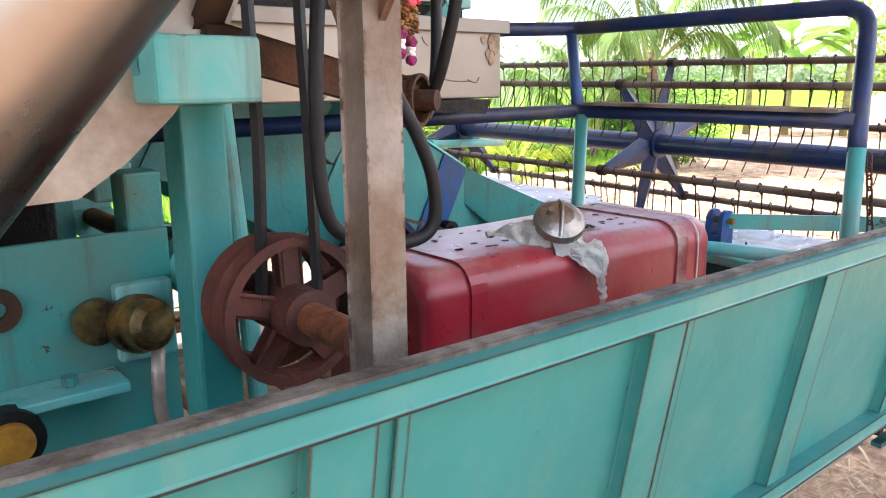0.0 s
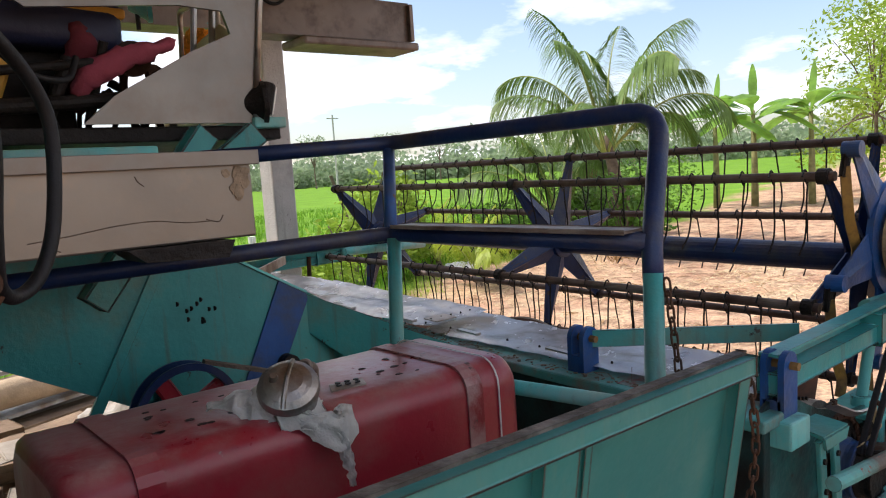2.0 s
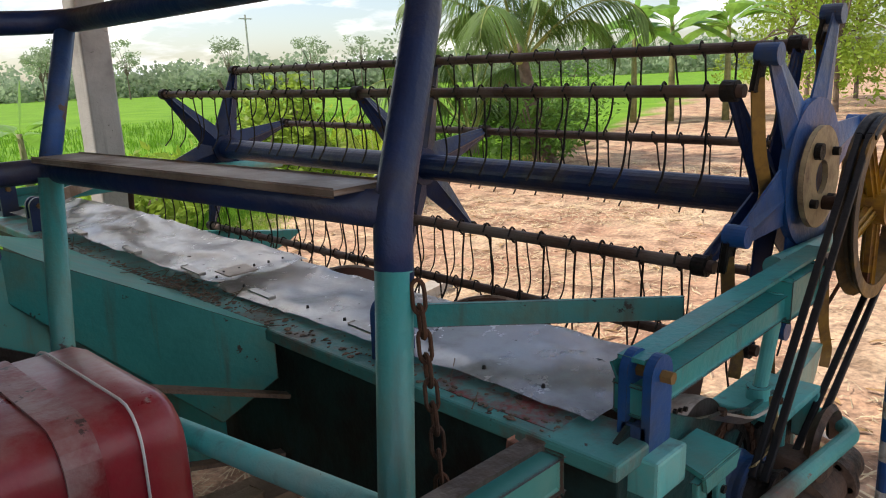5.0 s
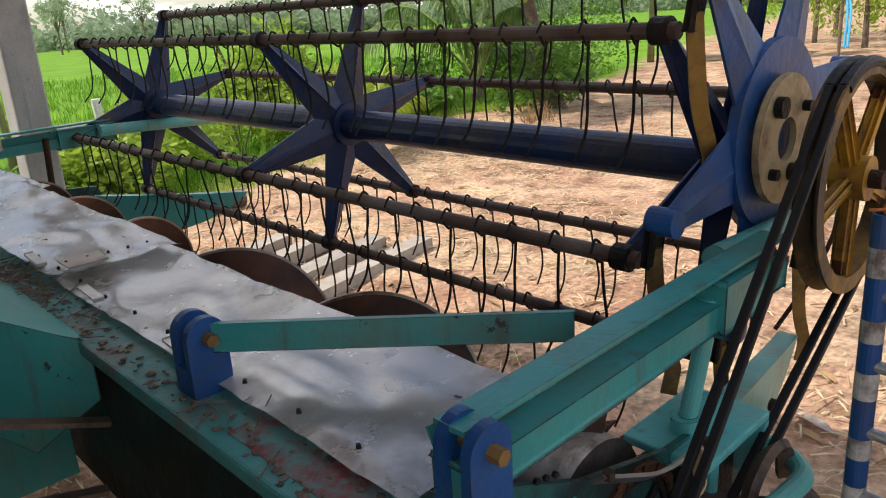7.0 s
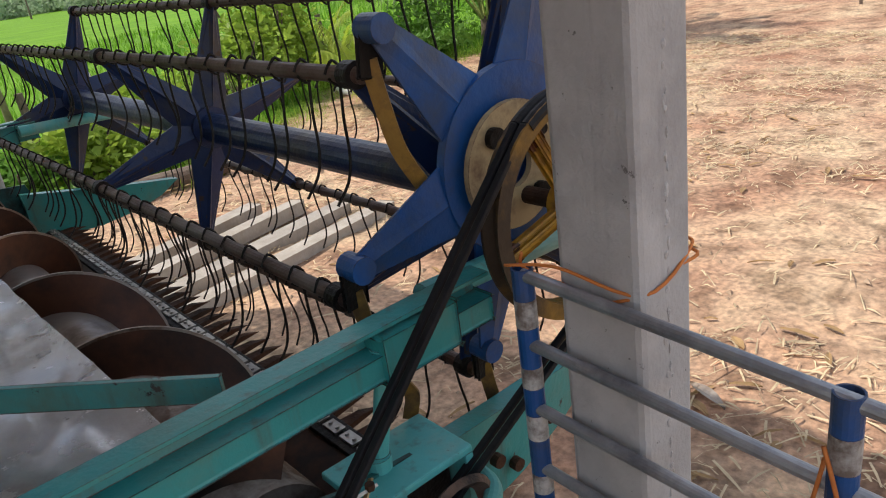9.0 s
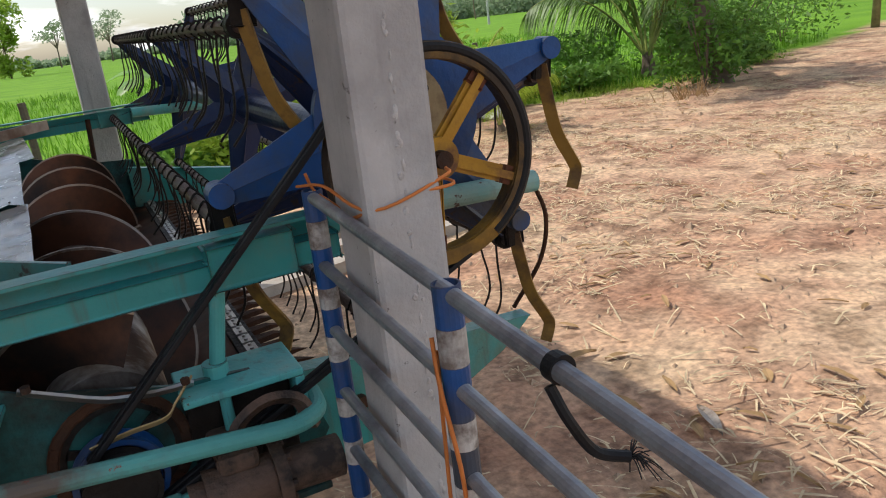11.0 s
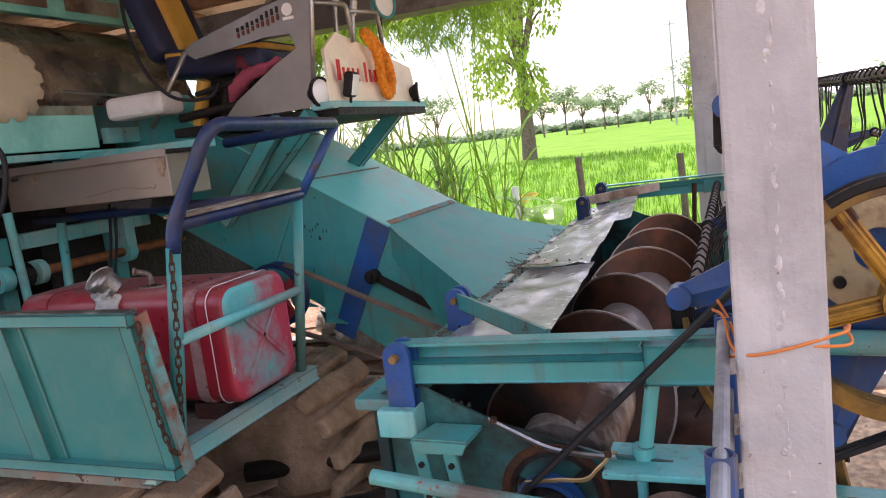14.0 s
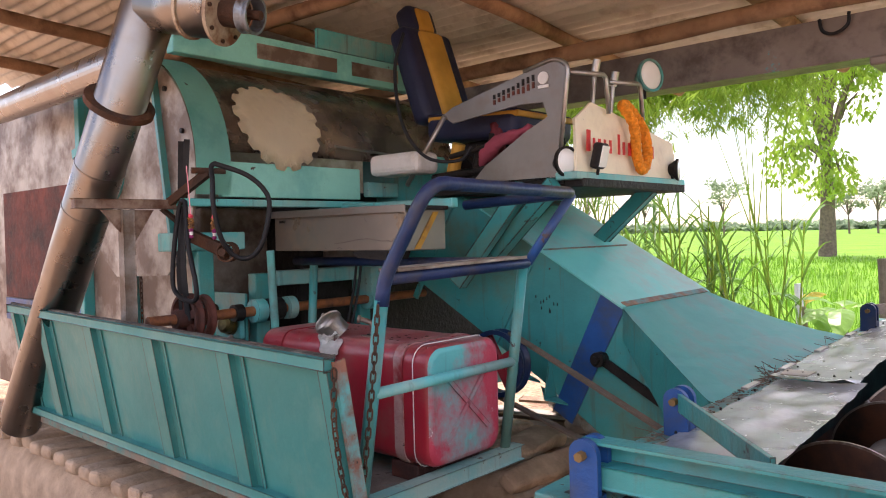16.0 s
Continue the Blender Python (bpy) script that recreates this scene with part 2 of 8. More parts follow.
seat_yellow = mat("ochre_vinyl", (0.48, 0.26, 0.04), 0.55, var=0.2)
pink = mat("pink_cloth", (0.26, 0.05, 0.075), 0.85, var=0.25, bump=0.5, bump_scale=15)
steel_bare = mat("bare_steel_bar", (0.235, 0.205, 0.175), 0.55, metal=0.2, var=0.3, scale=9, streak=0.6, streak_colour=(0.14, 0.10, 0.07), stain=(0.13, 0.09, 0.06), stain_amount=0.7, stain_scale=7, wear=0.5, bump=0.2)
brass = mat("dull_brass", (0.30, 0.21, 0.08), 0.35, metal=0.85, var=0.25, scale=12, stain=(0.06, 0.04, 0.025), stain_amount=0.6, stain_scale=12)
teal_gate = mat("dull_green_teal_paint", (0.031, 0.195, 0.182), 0.40, wear=1.1, wear_radius=0.005, var=0.16, scale=2.5, streak=0.3, streak_colour=(0.10, 0.20, 0.16), bump=0.18, bump_scale=9, stain=(0.075, 0.22, 0.19), stain_amount=0.4, chip=(0.035, 0.03, 0.025), chip_amount=0.10, chip_scale=22)
box_metal = mat("tan_stained_sheet", (0.235, 0.207, 0.175), 0.36, metal=0.7, var=0.10, scale=3, stain=(0.30, 0.23, 0.17), stain_amount=0.40, stain_scale=5, chip=(0.13, 0.08, 0.05), chip_amount=0.10, chip_scale=7, wear=0.6, bump=0.06, bump_scale=10)
panel_steel = mat("worn_panel_steel", (0.21, 0.19, 0.165), 0.38, metal=0.65, var=0.12, scale=5, stain=(0.20, 0.16, 0.13), stain_amount=0.45, stain_scale=6, bump=0.06, bump_scale=12, wear=0.4)
mint = mat("mint_paint", (0.24, 0.60, 0.50), 0.42, var=0.12, scale=4, stain=(0.12, 0.40, 0.36), stain_amount=0.4, chip=(0.06, 0.04, 0.03), chip_amount=0.22, chip_scale=16)
tin = mat("roof_tin", (0.74, 0.67, 0.56), 0.55, metal=0.15, var=0.12, scale=3, stain=(0.42, 0.34, 0.25), stain_amount=0.4)

# ---- mesh helpers ----


def part(name, bm, material, parent=None, label="", smooth=False):
    """Links a bmesh as one mesh object under a thing or a part."""
    me = bpy.data.meshes.new(name)
    bmesh.ops.recalc_face_normals(bm, faces=bm.faces)
    bm.to_mesh(me)
    bm.free()
    for m in (material if isinstance(material, (list, tuple)) else [material]):
        me.materials.append(m)
    ob = new(name, me)
    if smooth:
        for p in me.polygons:
            p.use_smooth = True
    if parent:
        ob.parent = parent
        ob.matrix_parent_inverse = parent.matrix_world.inverted()
    if label:
        tagged(ob, label)
    return ob


def thing(name, place, label, category, group="", kind=""):
    """An empty at a thing's base, to parent its parts."""
    e = new(name)
    e.empty_display_size = 0.05
    e.location = place
    bpy.context.view_layer.update()
    return tagged(e, label, category, group, kind)


def solo(name, bm, material, label, category, group="", kind="", smooth=False):
    return tagged(part(name, bm, material, smooth=smooth), label, category, group, kind)


def V(*a):
    return Vector(a)


def box(bm, x0, x1, y0, y1, z0, z1, bevel=0.0, seg=2):
    b = bmesh.new()
    bmesh.ops.create_cube(b, size=1)
    bmesh.ops.scale(b, vec=(x1 - x0, y1 - y0, z1 - z0), verts=b.verts)
    bmesh.ops.translate(b, vec=((x0 + x1) / 2, (y0 + y1) / 2, (z0 + z1) / 2), verts=b.verts)
    if bevel:
        bmesh.ops.bevel(b, geom=b.edges[:], offset=bevel, segments=seg, affect="EDGES", profile=0.5)
    add(bm, b)
    return bm


def add(bm, b):
    me = bpy.data.meshes.new("t")
    b.to_mesh(me)
    b.free()
    bm.from_mesh(me)
    bpy.data.meshes.remove(me)


def obox(bm, a, b, w, h, up=(0, 0, 1), bevel=0.0, side=0.0):
    """A bar of section w (sideways) by h (along up) from a to b."""
    a, b = Vector(a), Vector(b)
    d = (b - a).normalized()
    s = d.cross(Vector(up)).normalized()
    u = s.cross(d)
    t = bmesh.new()
    bmesh.ops.create_cube(t, size=1)
    L = (b - a).length
    for v in t.verts:
        v.co = (a + b) / 2 + d * (v.co.x * L) + s * (v.co.y * w + side) + u * (v.co.z * h)
    if bevel:
        bmesh.ops.bevel(t, geom=t.edges[:], offset=bevel, segments=2, affect="EDGES", profile=0.5)
    add(bm, t)
    return bm


def frame_of(d):
    d = d.normalized()
    s = d.orthogonal().normalized()
    return s, d.cross(s)


def cyl(bm, a, b, r, n=16, r2=None, caps=True):
    a, b = Vector(a), Vector(b)
    s, u = frame_of(b - a)
    r2 = r if r2 is None else r2
    A, B = [], []
    for k in range(n):
        c, q = math.cos(2 * math.pi * k / n), math.sin(2 * math.pi * k / n)
        A.append(bm.verts.new(a + (s * c + u * q) * r))
        B.append(bm.verts.new(b + (s * c + u * q) * r2))
    for k in range(n):
        bm.faces.new((A[k], A[(k + 1) % n], B[(k + 1) % n], B[k]))
    if caps:
        bm.faces.new(A[::-1])
        bm.faces.new(B)
    return bm


def sweep(bm, pts, r, n=8, closed=False, flat=None):
    """A tube along points; r may be a list. flat: (w, h) for a strap, h along the first normal."""
    pts = [Vector(p) for p in pts]
    N = len(pts)
    rings, prev = [], None
    for i, p in enumerate(pts):
        if closed:
            d = pts[(i + 1) % N] - pts[i - 1]
        else:
            d = pts[min(i + 1, N - 1)] - pts[max(i - 1, 0)]
        d = d.normalized() if d.length else Vector((0, 0, 1))
        if prev is None:
            s, u = frame_of(d)
        else:
            s = (prev - d * prev.dot(d)).normalized()
            u = d.cross(s)
        prev = s
        rad = r[i] if isinstance(r, (list, tuple)) else r
        ring = []
        if flat:
            for cx, cy in ((-1, -1), (1, -1), (1, 1), (-1, 1)):
                ring.append(bm.verts.new(p + s * (cx * flat[0] / 2) + u * (cy * flat[1] / 2)))
        else:
            for k in range(n):
                c, q = math.cos(2 * math.pi * k / n), math.sin(2 * math.pi * k / n)
                ring.append(bm.verts.new(p + (s * c + u * q) * rad))
        rings.append(ring)
    m = len(rings[0])
    for i in range(N if closed else N - 1):
        A, B = rings[i], rings[(i + 1) % N]
        for k in range(m):
            bm.faces.new((A[k], A[(k + 1) % m], B[(k + 1) % m], B[k]))
    if not closed:
        bm.faces.new(rings[0][::-1])
        bm.faces.new(rings[-1])
    return bm


def curve(pts, steps=8):
    """Catmull-Rom through points."""
    P = [Vector(p) for p in pts]
    P = [2 * P[0] - P[1]] + P + [2 * P[-1] - P[-2]]
    out = []
    for i in range(1, len(P) - 2):
        a, b, c, d = P[i - 1:i + 3]
        for k in range(steps):
            t = k / steps
            out.append(0.5 * (2 * b + (c - a) * t + (2 * a - 5 * b + 4 * c - d) * t * t + (3 * b - a - 3 * c + d) * t ** 3))
    out.append(P[-2])
    return out


def round_path(pts, r=0.05, steps=5):
    """A polyline with its corners rounded off."""
    P = [Vector(p) for p in pts]
    out = [P[0]]
    for i in range(1, len(P) - 1):
        a, b, c = P[i - 1], P[i], P[i + 1]
        ra = min(r, (a - b).length * 0.45, (c - b).length * 0.45)
        s, e = b + (a - b).normalized() * ra, b + (c - b).normalized() * ra
        for k in range(steps + 1):
            t = k / steps
            out.append(s * (1 - t) ** 2 + b * 2 * t * (1 - t) + e * t * t)
    out.append(P[-1])
    return out


def plate(bm, pts, thick):
    """A flat outline, given thickness along the vector thick."""
    t = Vector(thick)
    A = [bm.verts.new(Vector(p) - t / 2) for p in pts]
    B = [bm.verts.new(Vector(p) + t / 2) for p in pts]
    n = len(A)
    bm.faces.new(A[::-1])
    bm.faces.new(B)
    for k in range(n):
        bm.faces.new((A[k], A[(k + 1) % n], B[(k + 1) % n], B[k]))
    return bm


def ring(bm, c, axis, r0, r1, w, n=32):
    """A flat ring (pulley rim, washer) round an axis."""
    c, d = Vector(c), Vector(axis).normalized()
    s, u = frame_of(d)
    loops = []
    for rr, off in ((r0, -w / 2), (r1, -w / 2), (r1, w / 2), (r0, w / 2)):
        loops.append([bm.verts.new(c + d * off + (s * math.cos(2 * math.pi * k / n) + u * math.sin(2 * math.pi * k / n)) * rr) for k in range(n)])
    for j in range(4):
        A, B = loops[j], loops[(j + 1) % 4]
        for k in range(n):
            bm.faces.new((A[k], A[(k + 1) % n], B[(k + 1) % n], B[k]))
    return bm


def vpulley(bm, c, axis, r, w, n=40):
    """A rim with a belt groove."""
    c, d = Vector(c), Vector(axis).normalized()
    s, u = frame_of(d)
    prof = [(r * 0.86, -w / 2), (r, -w / 2), (r, -w * 0.38), (r * 0.93, -w * 0.1), (r * 0.93, w * 0.1), (r, w * 0.38), (r, w / 2), (r * 0.86, w / 2)]
    L = [[bm.verts.new(c + d * o + (s * math.cos(2 * math.pi * k / n) + u * math.sin(2 * math.pi * k / n)) * rr) for k in range(n)] for rr, o in prof]
    for j in range(len(L)):
        A, B = L[j], L[(j + 1) % len(L)]
        for k in range(n):
            bm.faces.new((A[k], A[(k + 1) % n], B[(k + 1) % n], B[k]))
    return bm


# ---- ground and field ----
def yard_edge(x):
    """The y at which the sandy yard gives way to grass and rice."""
    base = 8.3 if x < 4.5 else 8.3 + 2.4 * min(1.0, (x - 4.5) / 4.0)
    return base + 0.22 * math.sin(x * 0.9) + 0.13 * math.sin(x * 2.3 + 1) + (0.36 * (x - 14) if x > 14 else 0)


def ground_height(x, y):
    h = 0.05 + 0.035 * noise.noise((x * 0.5, y * 0.5, 0)) + 0.02 * noise.noise((x * 1.7, y * 1.7, 3)) + 0.012 * noise.noise((x * 5, y * 5, 7))
    if x > 3.5 and y < yard_edge(x):
        h += 0.02 * max(0, noise.noise((x * 3.2, y * 3.2, 11))) * 2
    return h


gm = bpy.data.materials.new("ground_soil")
gm.use_nodes = True
n, l = gm.node_tree.nodes, gm.node_tree.links
b = n["Principled BSDF"]
b.inputs["Roughness"].default_value = 0.95
b.inputs["Specular IOR Level"].default_value = 0.2
geo = n.new("ShaderNodeNewGeometry")
def gnoise(sc, det=6):
    t = n.new("ShaderNodeTexNoise")
    t.inputs["Scale"].default_value, t.inputs["Detail"].default_value = sc, det
    l.new(geo.outputs["Position"], t.inputs["Vector"])
    return t.outputs["Fac"]
def gramp(f, stops):
    r = n.new("ShaderNodeValToRGB")
    while len(r.color_ramp.elements) < len(stops):
        r.color_ramp.elements.new(0.5)
    for e, (p, c) in zip(r.color_ramp.elements, stops):
        e.position, e.color = p, (*c, 1)
    l.new(f, r.inputs[0])
    return r.outputs[0]
sand = gramp(gnoise(1.1, 9), [(0.30, (0.36, 0.20, 0.13)), (0.5, (0.50, 0.33, 0.22)), (0.70, (0.60, 0.45, 0.30))])
patch = gramp(gnoise(4.2, 7), [(0.36, (0.50, 0.47, 0.45)), (0.50, (1.0, 1.0, 1.0)), (0.66, (1.22, 1.2, 1.15))])
fine = gramp(gnoise(28, 5), [(0.34, (0.48, 0.47, 0.46)), (0.66, (1.22, 1.17, 1.1))])
mul = n.new("ShaderNodeMixRGB"); mul.blend_type = "MULTIPLY"; mul.inputs[0].default_value = 0.75
mp_ = n.new("ShaderNodeMixRGB"); mp_.blend_type = "MULTIPLY"; mp_.inputs[0].default_value = 0.8
l.new(sand, mp_.inputs[1]); l.new(patch, mp_.inputs[2])
l.new(mp_.outputs[0], mul.inputs[1]); l.new(fine, mul.inputs[2])
rice = gramp(gnoise(0.35, 8), [(0.3, (0.085, 0.20, 0.008)), (0.7, (0.155, 0.31, 0.016))])
att = n.new("ShaderNodeAttribute"); att.attribute_name = "field"
mg = n.new("ShaderNodeMixRGB")
l.new(att.outputs["Fac"], mg.inputs[0]); l.new(mul.outputs[0], mg.inputs[1]); l.new(rice, mg.inputs[2])
l.new(mg.outputs[0], b.inputs["Base Color"])
bp = n.new("ShaderNodeBump"); bp.inputs["Strength"].default_value = 0.7; bp.inputs["Distance"].default_value = 0.03
l.new(gnoise(18, 8), bp.inputs["Height"]); l.new(bp.outputs[0], b.inputs["Normal"])

bm = bmesh.new()
def axis_steps(lo, hi, fine_lo, fine_hi, d, grow):
    a = [fine_lo + k * d for k in range(int((fine_hi - fine_lo) / d) + 1)]
    s = d
    while a[-1] < hi:
        s *= grow
        a.append(a[-1] + s)
    s = d
    while a[0] > lo:
        s *= grow
        a.insert(0, a[0] - s)
    return a
GX = axis_steps(-900, 1500, -3, 16, 0.14, 1.18)
GY = axis_steps(-900, 1500, -2, 12, 0.14, 1.18)
lay = bm.verts.layers.float.new("field")
grid = []
for y in GY:
    row = []
    for x in GX:
        v = bm.verts.new((x, y, ground_height(x, y) if abs(x) < 60 and abs(y) < 60 else 0.05))
        v[lay] = min(1, max(0, (y - yard_edge(x)) / 0.35 + 0.5 + 0.8 * noise.noise((x * 2, y * 2, 5))))
        row.append(v)
    grid.append(row)
for j in range(len(GY) - 1):
    for i in range(len(GX) - 1):
        bm.faces.new((grid[j][i], grid[j][i + 1], grid[j + 1][i + 1], grid[j + 1][i]))
tagged(part("ground", bm, gm, smooth=True), "sandy yard soil running into a green rice field", "ground", kind="structure")

# ---- shed ----
def concrete_post(name, x, y, w, d, h):
    bm = bmesh.new()
    box(bm, x - w / 2, x + w / 2, y - d / 2, y + d / 2, -0.3, h, 0.012)
    return tagged(part(name, bm, concrete), "square grey precast concrete shed post", "post", kind="structure")
post1 = concrete_post("post_1", 2.732, 1.233, 0.132, 0.152, 3.3)
mortar = mat("crumbled_mortar", (0.47, 0.455, 0.435), 0.9, var=0.25, scale=40, bump=0.6)
rm = random.Random(3)
bm = bmesh.new()
z = 0.75
while z < 2.75:
    t = bmesh.new()
    bmesh.ops.create_icosphere(t, subdivisions=2, radius=0.5)
    q = V(rm.uniform(0.002, 0.006), 0.005, rm.uniform(0.006, 0.024))
    c = V(2.735 + rm.gauss(0, 0.003), 1.157, z)
    for v in t.verts:
        o = v.co * (1 + 0.35 * noise.noise(v.co * 3 + c * 9))
        v.co = V(o.x * q.x * 2, o.y * q.y, o.z * q.z) + c
    add(bm, t)
    z += q.z * 0.6 + rm.uniform(0.0, 0.03)
part("mortar_seam", bm, mortar, post1, "crumbling line of pale mortar")
concrete_post("post_2", 2.50, 5.21, 0.16, 0.17, 2.72)
concrete_post("post_3", -2.2, 5.21, 0.17, 0.17, 2.72)

def roof_z(y):
    return 2.76 + (5.45 - y) * 0.075
bm = bmesh.new()
ys = [5.45 - k * 0.0125 for k in range(int(4.75 / 0.0125))]
for x0, x1 in ((-4.0, -0.55), (-0.6, 2.85)):
    rows = []
    for x in (x0, x1):
        rows.append([bm.verts.new((x, y, roof_z(y) + 0.015 * math.sin(y / 0.10 * 2 * math.pi) + (0.006 if x0 < -1 else 0))) for y in ys])
    for k in range(len(ys) - 1):
        bm.faces.new((rows[0][k], rows[0][k + 1], rows[1][k + 1], rows[1][k]))
tagged(part("ceiling", bm, tin, smooth=True), "corrugated tin roof seen from below", "roof", kind="structure")
gutter_sheet = mat("dull_brown_gutter", (0.19, 0.15, 0.125), 0.42, metal=0.4, var=0.2, scale=2.5, stain=(0.10, 0.075, 0.06), stain_amount=0.5, stain_scale=6, chip=(0.12, 0.24, 0.24), chip_amount=0.30, chip_scale=5, bump=0.1)
z0 = 2.435
gut = tagged(part("gutter", plate(bmesh.new(), [(-4, 3.82, z0), (2.60, 3.82, z0), (2.60, 3.82, z0 + 0.20), (-4, 3.82, z0 + 0.20)], (0, 0.006, 0)), gutter_sheet), "dull metal gutter beam along the shed roof's edge", "gutter", kind="structure")
part("gutter_floor", plate(bmesh.new(), [(-4, 3.827, z0 + 0.003), (2.60, 3.827, z0 + 0.003), (2.60, 3.979, z0 + 0.003), (-4, 3.979, z0 + 0.003)], (0, 0, 0.006)), gutter_sheet, gut)
part("gutter_back", plate(bmesh.new(), [(-4, 3.98, z0), (2.60, 3.98, z0), (2.60, 3.98, z0 + 0.20), (-4, 3.98, z0 + 0.20)], (0, 0.006, 0)), gutter_sheet, gut)
bm = bmesh.new()
box(bm, 1.95, 2.62, 3.77, 4.00, 2.39, 2.43, 0.01)
part("bearer", bm, gutter_sheet, gut)
bm = bmesh.new()
box(bm, 2.585, 2.61, 3.79, 3.98, 2.44, 2.625, 0.004)
part("end_cap", bm, gutter_sheet, gut)
for k, x in enumerate((-3.0, -1.9, -0.8, 0.35, 1.45, 2.6)):
    bm = bmesh.new()
    pts = [(x + 0.05 * noise.noise((k, y * 0.7, 0)), y, roof_z(y) - 0.055) for y in (5.4, 4.4, 3.4, 2.4, 1.5, 0.75)]
    line = curve(pts, 6)
    sweep(bm, [q + V(0.012 * noise.noise((k, q.y * 2.3, 4)), 0, 0.010 * noise.noise((k, q.y * 2.1, 9))) for q in line], [0.040 + 0.006 * noise.noise((k, q.y * 3, 1)) for q in line], 10)
    tagged(part("rafter", bm, pole_wood, smooth=True), "rough round wooden roof pole", "rafter", "roof poles", kind="structure")
for k, (y, dz, q) in enumerate(((3.755, 0.185, 0.045), (2.5, 0.13, 0.04), (1.3, 0.13, 0.04))):
    bm = bmesh.new()
    line = [V(-4 + 0.2 * j, y + 0.03 * noise.noise((j * 0.23, k, 3)), roof_z(y) - dz + 0.018 * noise.noise((j * 0.27, k, 8))) for j in range(35)]
    sweep(bm, line, [q * (1 + 0.14 * noise.noise((j * 0.5, k, 1))) for j in range(35)], 10)
    tagged(part("purlin", bm, pole_wood, smooth=True), "long crooked reddish wooden roof pole", "purlin", "roof poles", kind="structure")

# ---- combine harvester ----
harv = thing("combine_harvester", (0.5, 2.9, 0.05), "worn teal rice combine harvester with blue reel, parked under a shed", "harvester")

# reel
REEL_C, DISC_C, RR, ANG = V(2.965, 0, 1.352), V(2.963, 0, 1.430), 0.43, 14.5
reel_bm = bmesh.new()
cyl(reel_bm, (2.965, 1.72, 1.352), (2.965, 4.82, 1.352), 0.052, 24)
reel = part("reel", reel_bm, blue_dark, harv, "dark blue reel with six tine bars", smooth=False)


def arm_mesh(w0, w1, r0, r1, fold, boss=0.0):
    bm = bmesh.new()
    # a tapered blade folded along its middle, with turned edges; local x along the arm, y across the star, z along the reel
    t = 0.006
    for sgn in (1, -1):
        a = [(r0, 0, fold), (r1, 0, fold * 0.6), (r1, sgn * w1 / 2, 0), (r0, sgn * w0 / 2, 0)]
        plate(bm, a, (0, 0, t))
    if boss:
        cyl(bm, (r1, 0, -0.035), (r1, 0, 0.02), boss, 20)
    bmesh.ops.recalc_face_normals(bm, faces=bm.faces)
    me = bpy.data.meshes.new("star_arm")
    bm.to_mesh(me)
    bm.free()
    return me


def place(name, me, m, parent, label=""):
    ob = new(name, me)
    ob.parent = parent
    ob.matrix_parent_inverse = parent.matrix_world.inverted()
    ob.matrix_basis = m
    if label:
        tagged(ob, label)
    return ob


def reel_pose(c, y, a, flip=1):
    """Local x points out along the angle a in the xz plane, local z towards -y."""
    ca, sa = math.cos(radians(a)), math.sin(radians(a))
    return Matrix(((ca, -sa, 0, c.x), (0, 0, -1, y), (sa, ca, 0, c.z), (0, 0, 0, 1)))


star_me = arm_mesh(0.15, 0.034, 0.05, RR + 0.012, 0.03)
star_me.materials.append(blue_dark)
for y in (1.80, 3.22, 4.78):
    for k in range(6):
        place("star_arm", star_me, reel_pose(REEL_C, y, ANG + 60 * k), reel)
    bm = bmesh.new()
    cyl(bm, (2.965, y - 0.04, 1.352), (2.965, y + 0.04, 1.352), 0.075, 24)
    part("star_hub", bm, blue_dark, reel)
bearing_cream = mat("soiled_cream_paint", (0.46, 0.36, 0.20), 0.5, var=0.15, stain=(0.16, 0.10, 0.06), stain_amount=0.45, stain_scale=8, wear=0.7)
disc_bm = bmesh.new()
cyl(disc_bm, DISC_C + V(0, 1.690, 0), DISC_C + V(0, 1.712, 0), 0.20, 56)
part("control_disc", disc_bm, blue, reel, "round blue control plate")
darm_me = arm_mesh(0.17, 0.05, 0.15, RR, 0.012, boss=0.027)
darm_me.materials.append(blue)
for k in range(6):
    place("disc_arm", darm_me, reel_pose(DISC_C, 1.706, ANG - 1 + 60 * k), reel)
bm = bmesh.new()
ring(bm, (2.935, 1.668, 1.425), (0, 1, 0), 0.045, 0.135, 0.014, 40)
part("bearing_plate", bm, bearing_cream, reel, "cream round bearing plate with holes")
for k in range(4):
    a = radians(40 + 90 * k)
    bm = bmesh.new()
    p = V(2.935 + 0.095 * math.cos(a), 1.660, 1.425 + 0.095 * math.sin(a))
    cyl(bm, p, p + V(0, -0.016, 0), 0.022 if k % 2 else 0.012, 14)
    part("bolt", bm, dark, reel)
bar_pts = [REEL_C + V(RR * math.cos(radians(ANG + 60 * k)), 0, RR * math.sin(radians(ANG + 60 * k))) for k in range(6)]
tbm = bmesh.new()
sweep(tbm, curve([(0, 0, 0.012), (0.010, 0, -0.01), (0.012, 0, -0.09), (0.018, 0, -0.16), (0.010, 0, -0.215), (-0.022, 0, -0.262)], 5), 0.0034, 5)
sweep(tbm, curve([(-0.02, 0.004, 0.0), (0, 0.006, 0.024), (0.021, 0.004, 0.0), (0.008, 0, -0.024), (-0.016, -0.003, -0.008)], 4), 0.0034, 5)
tine_me = bpy.data.meshes.new("tine")
tbm.to_mesh(tine_me)
tbm.free()
tine_me.materials.append(dark)
finger_paint = mat("worn_ochre_paint", (0.30, 0.17, 0.035), 0.6, var=0.3, scale=10, stain=(0.10, 0.055, 0.03), stain_amount=0.6, stain_scale=9)
fbm = bmesh.new()
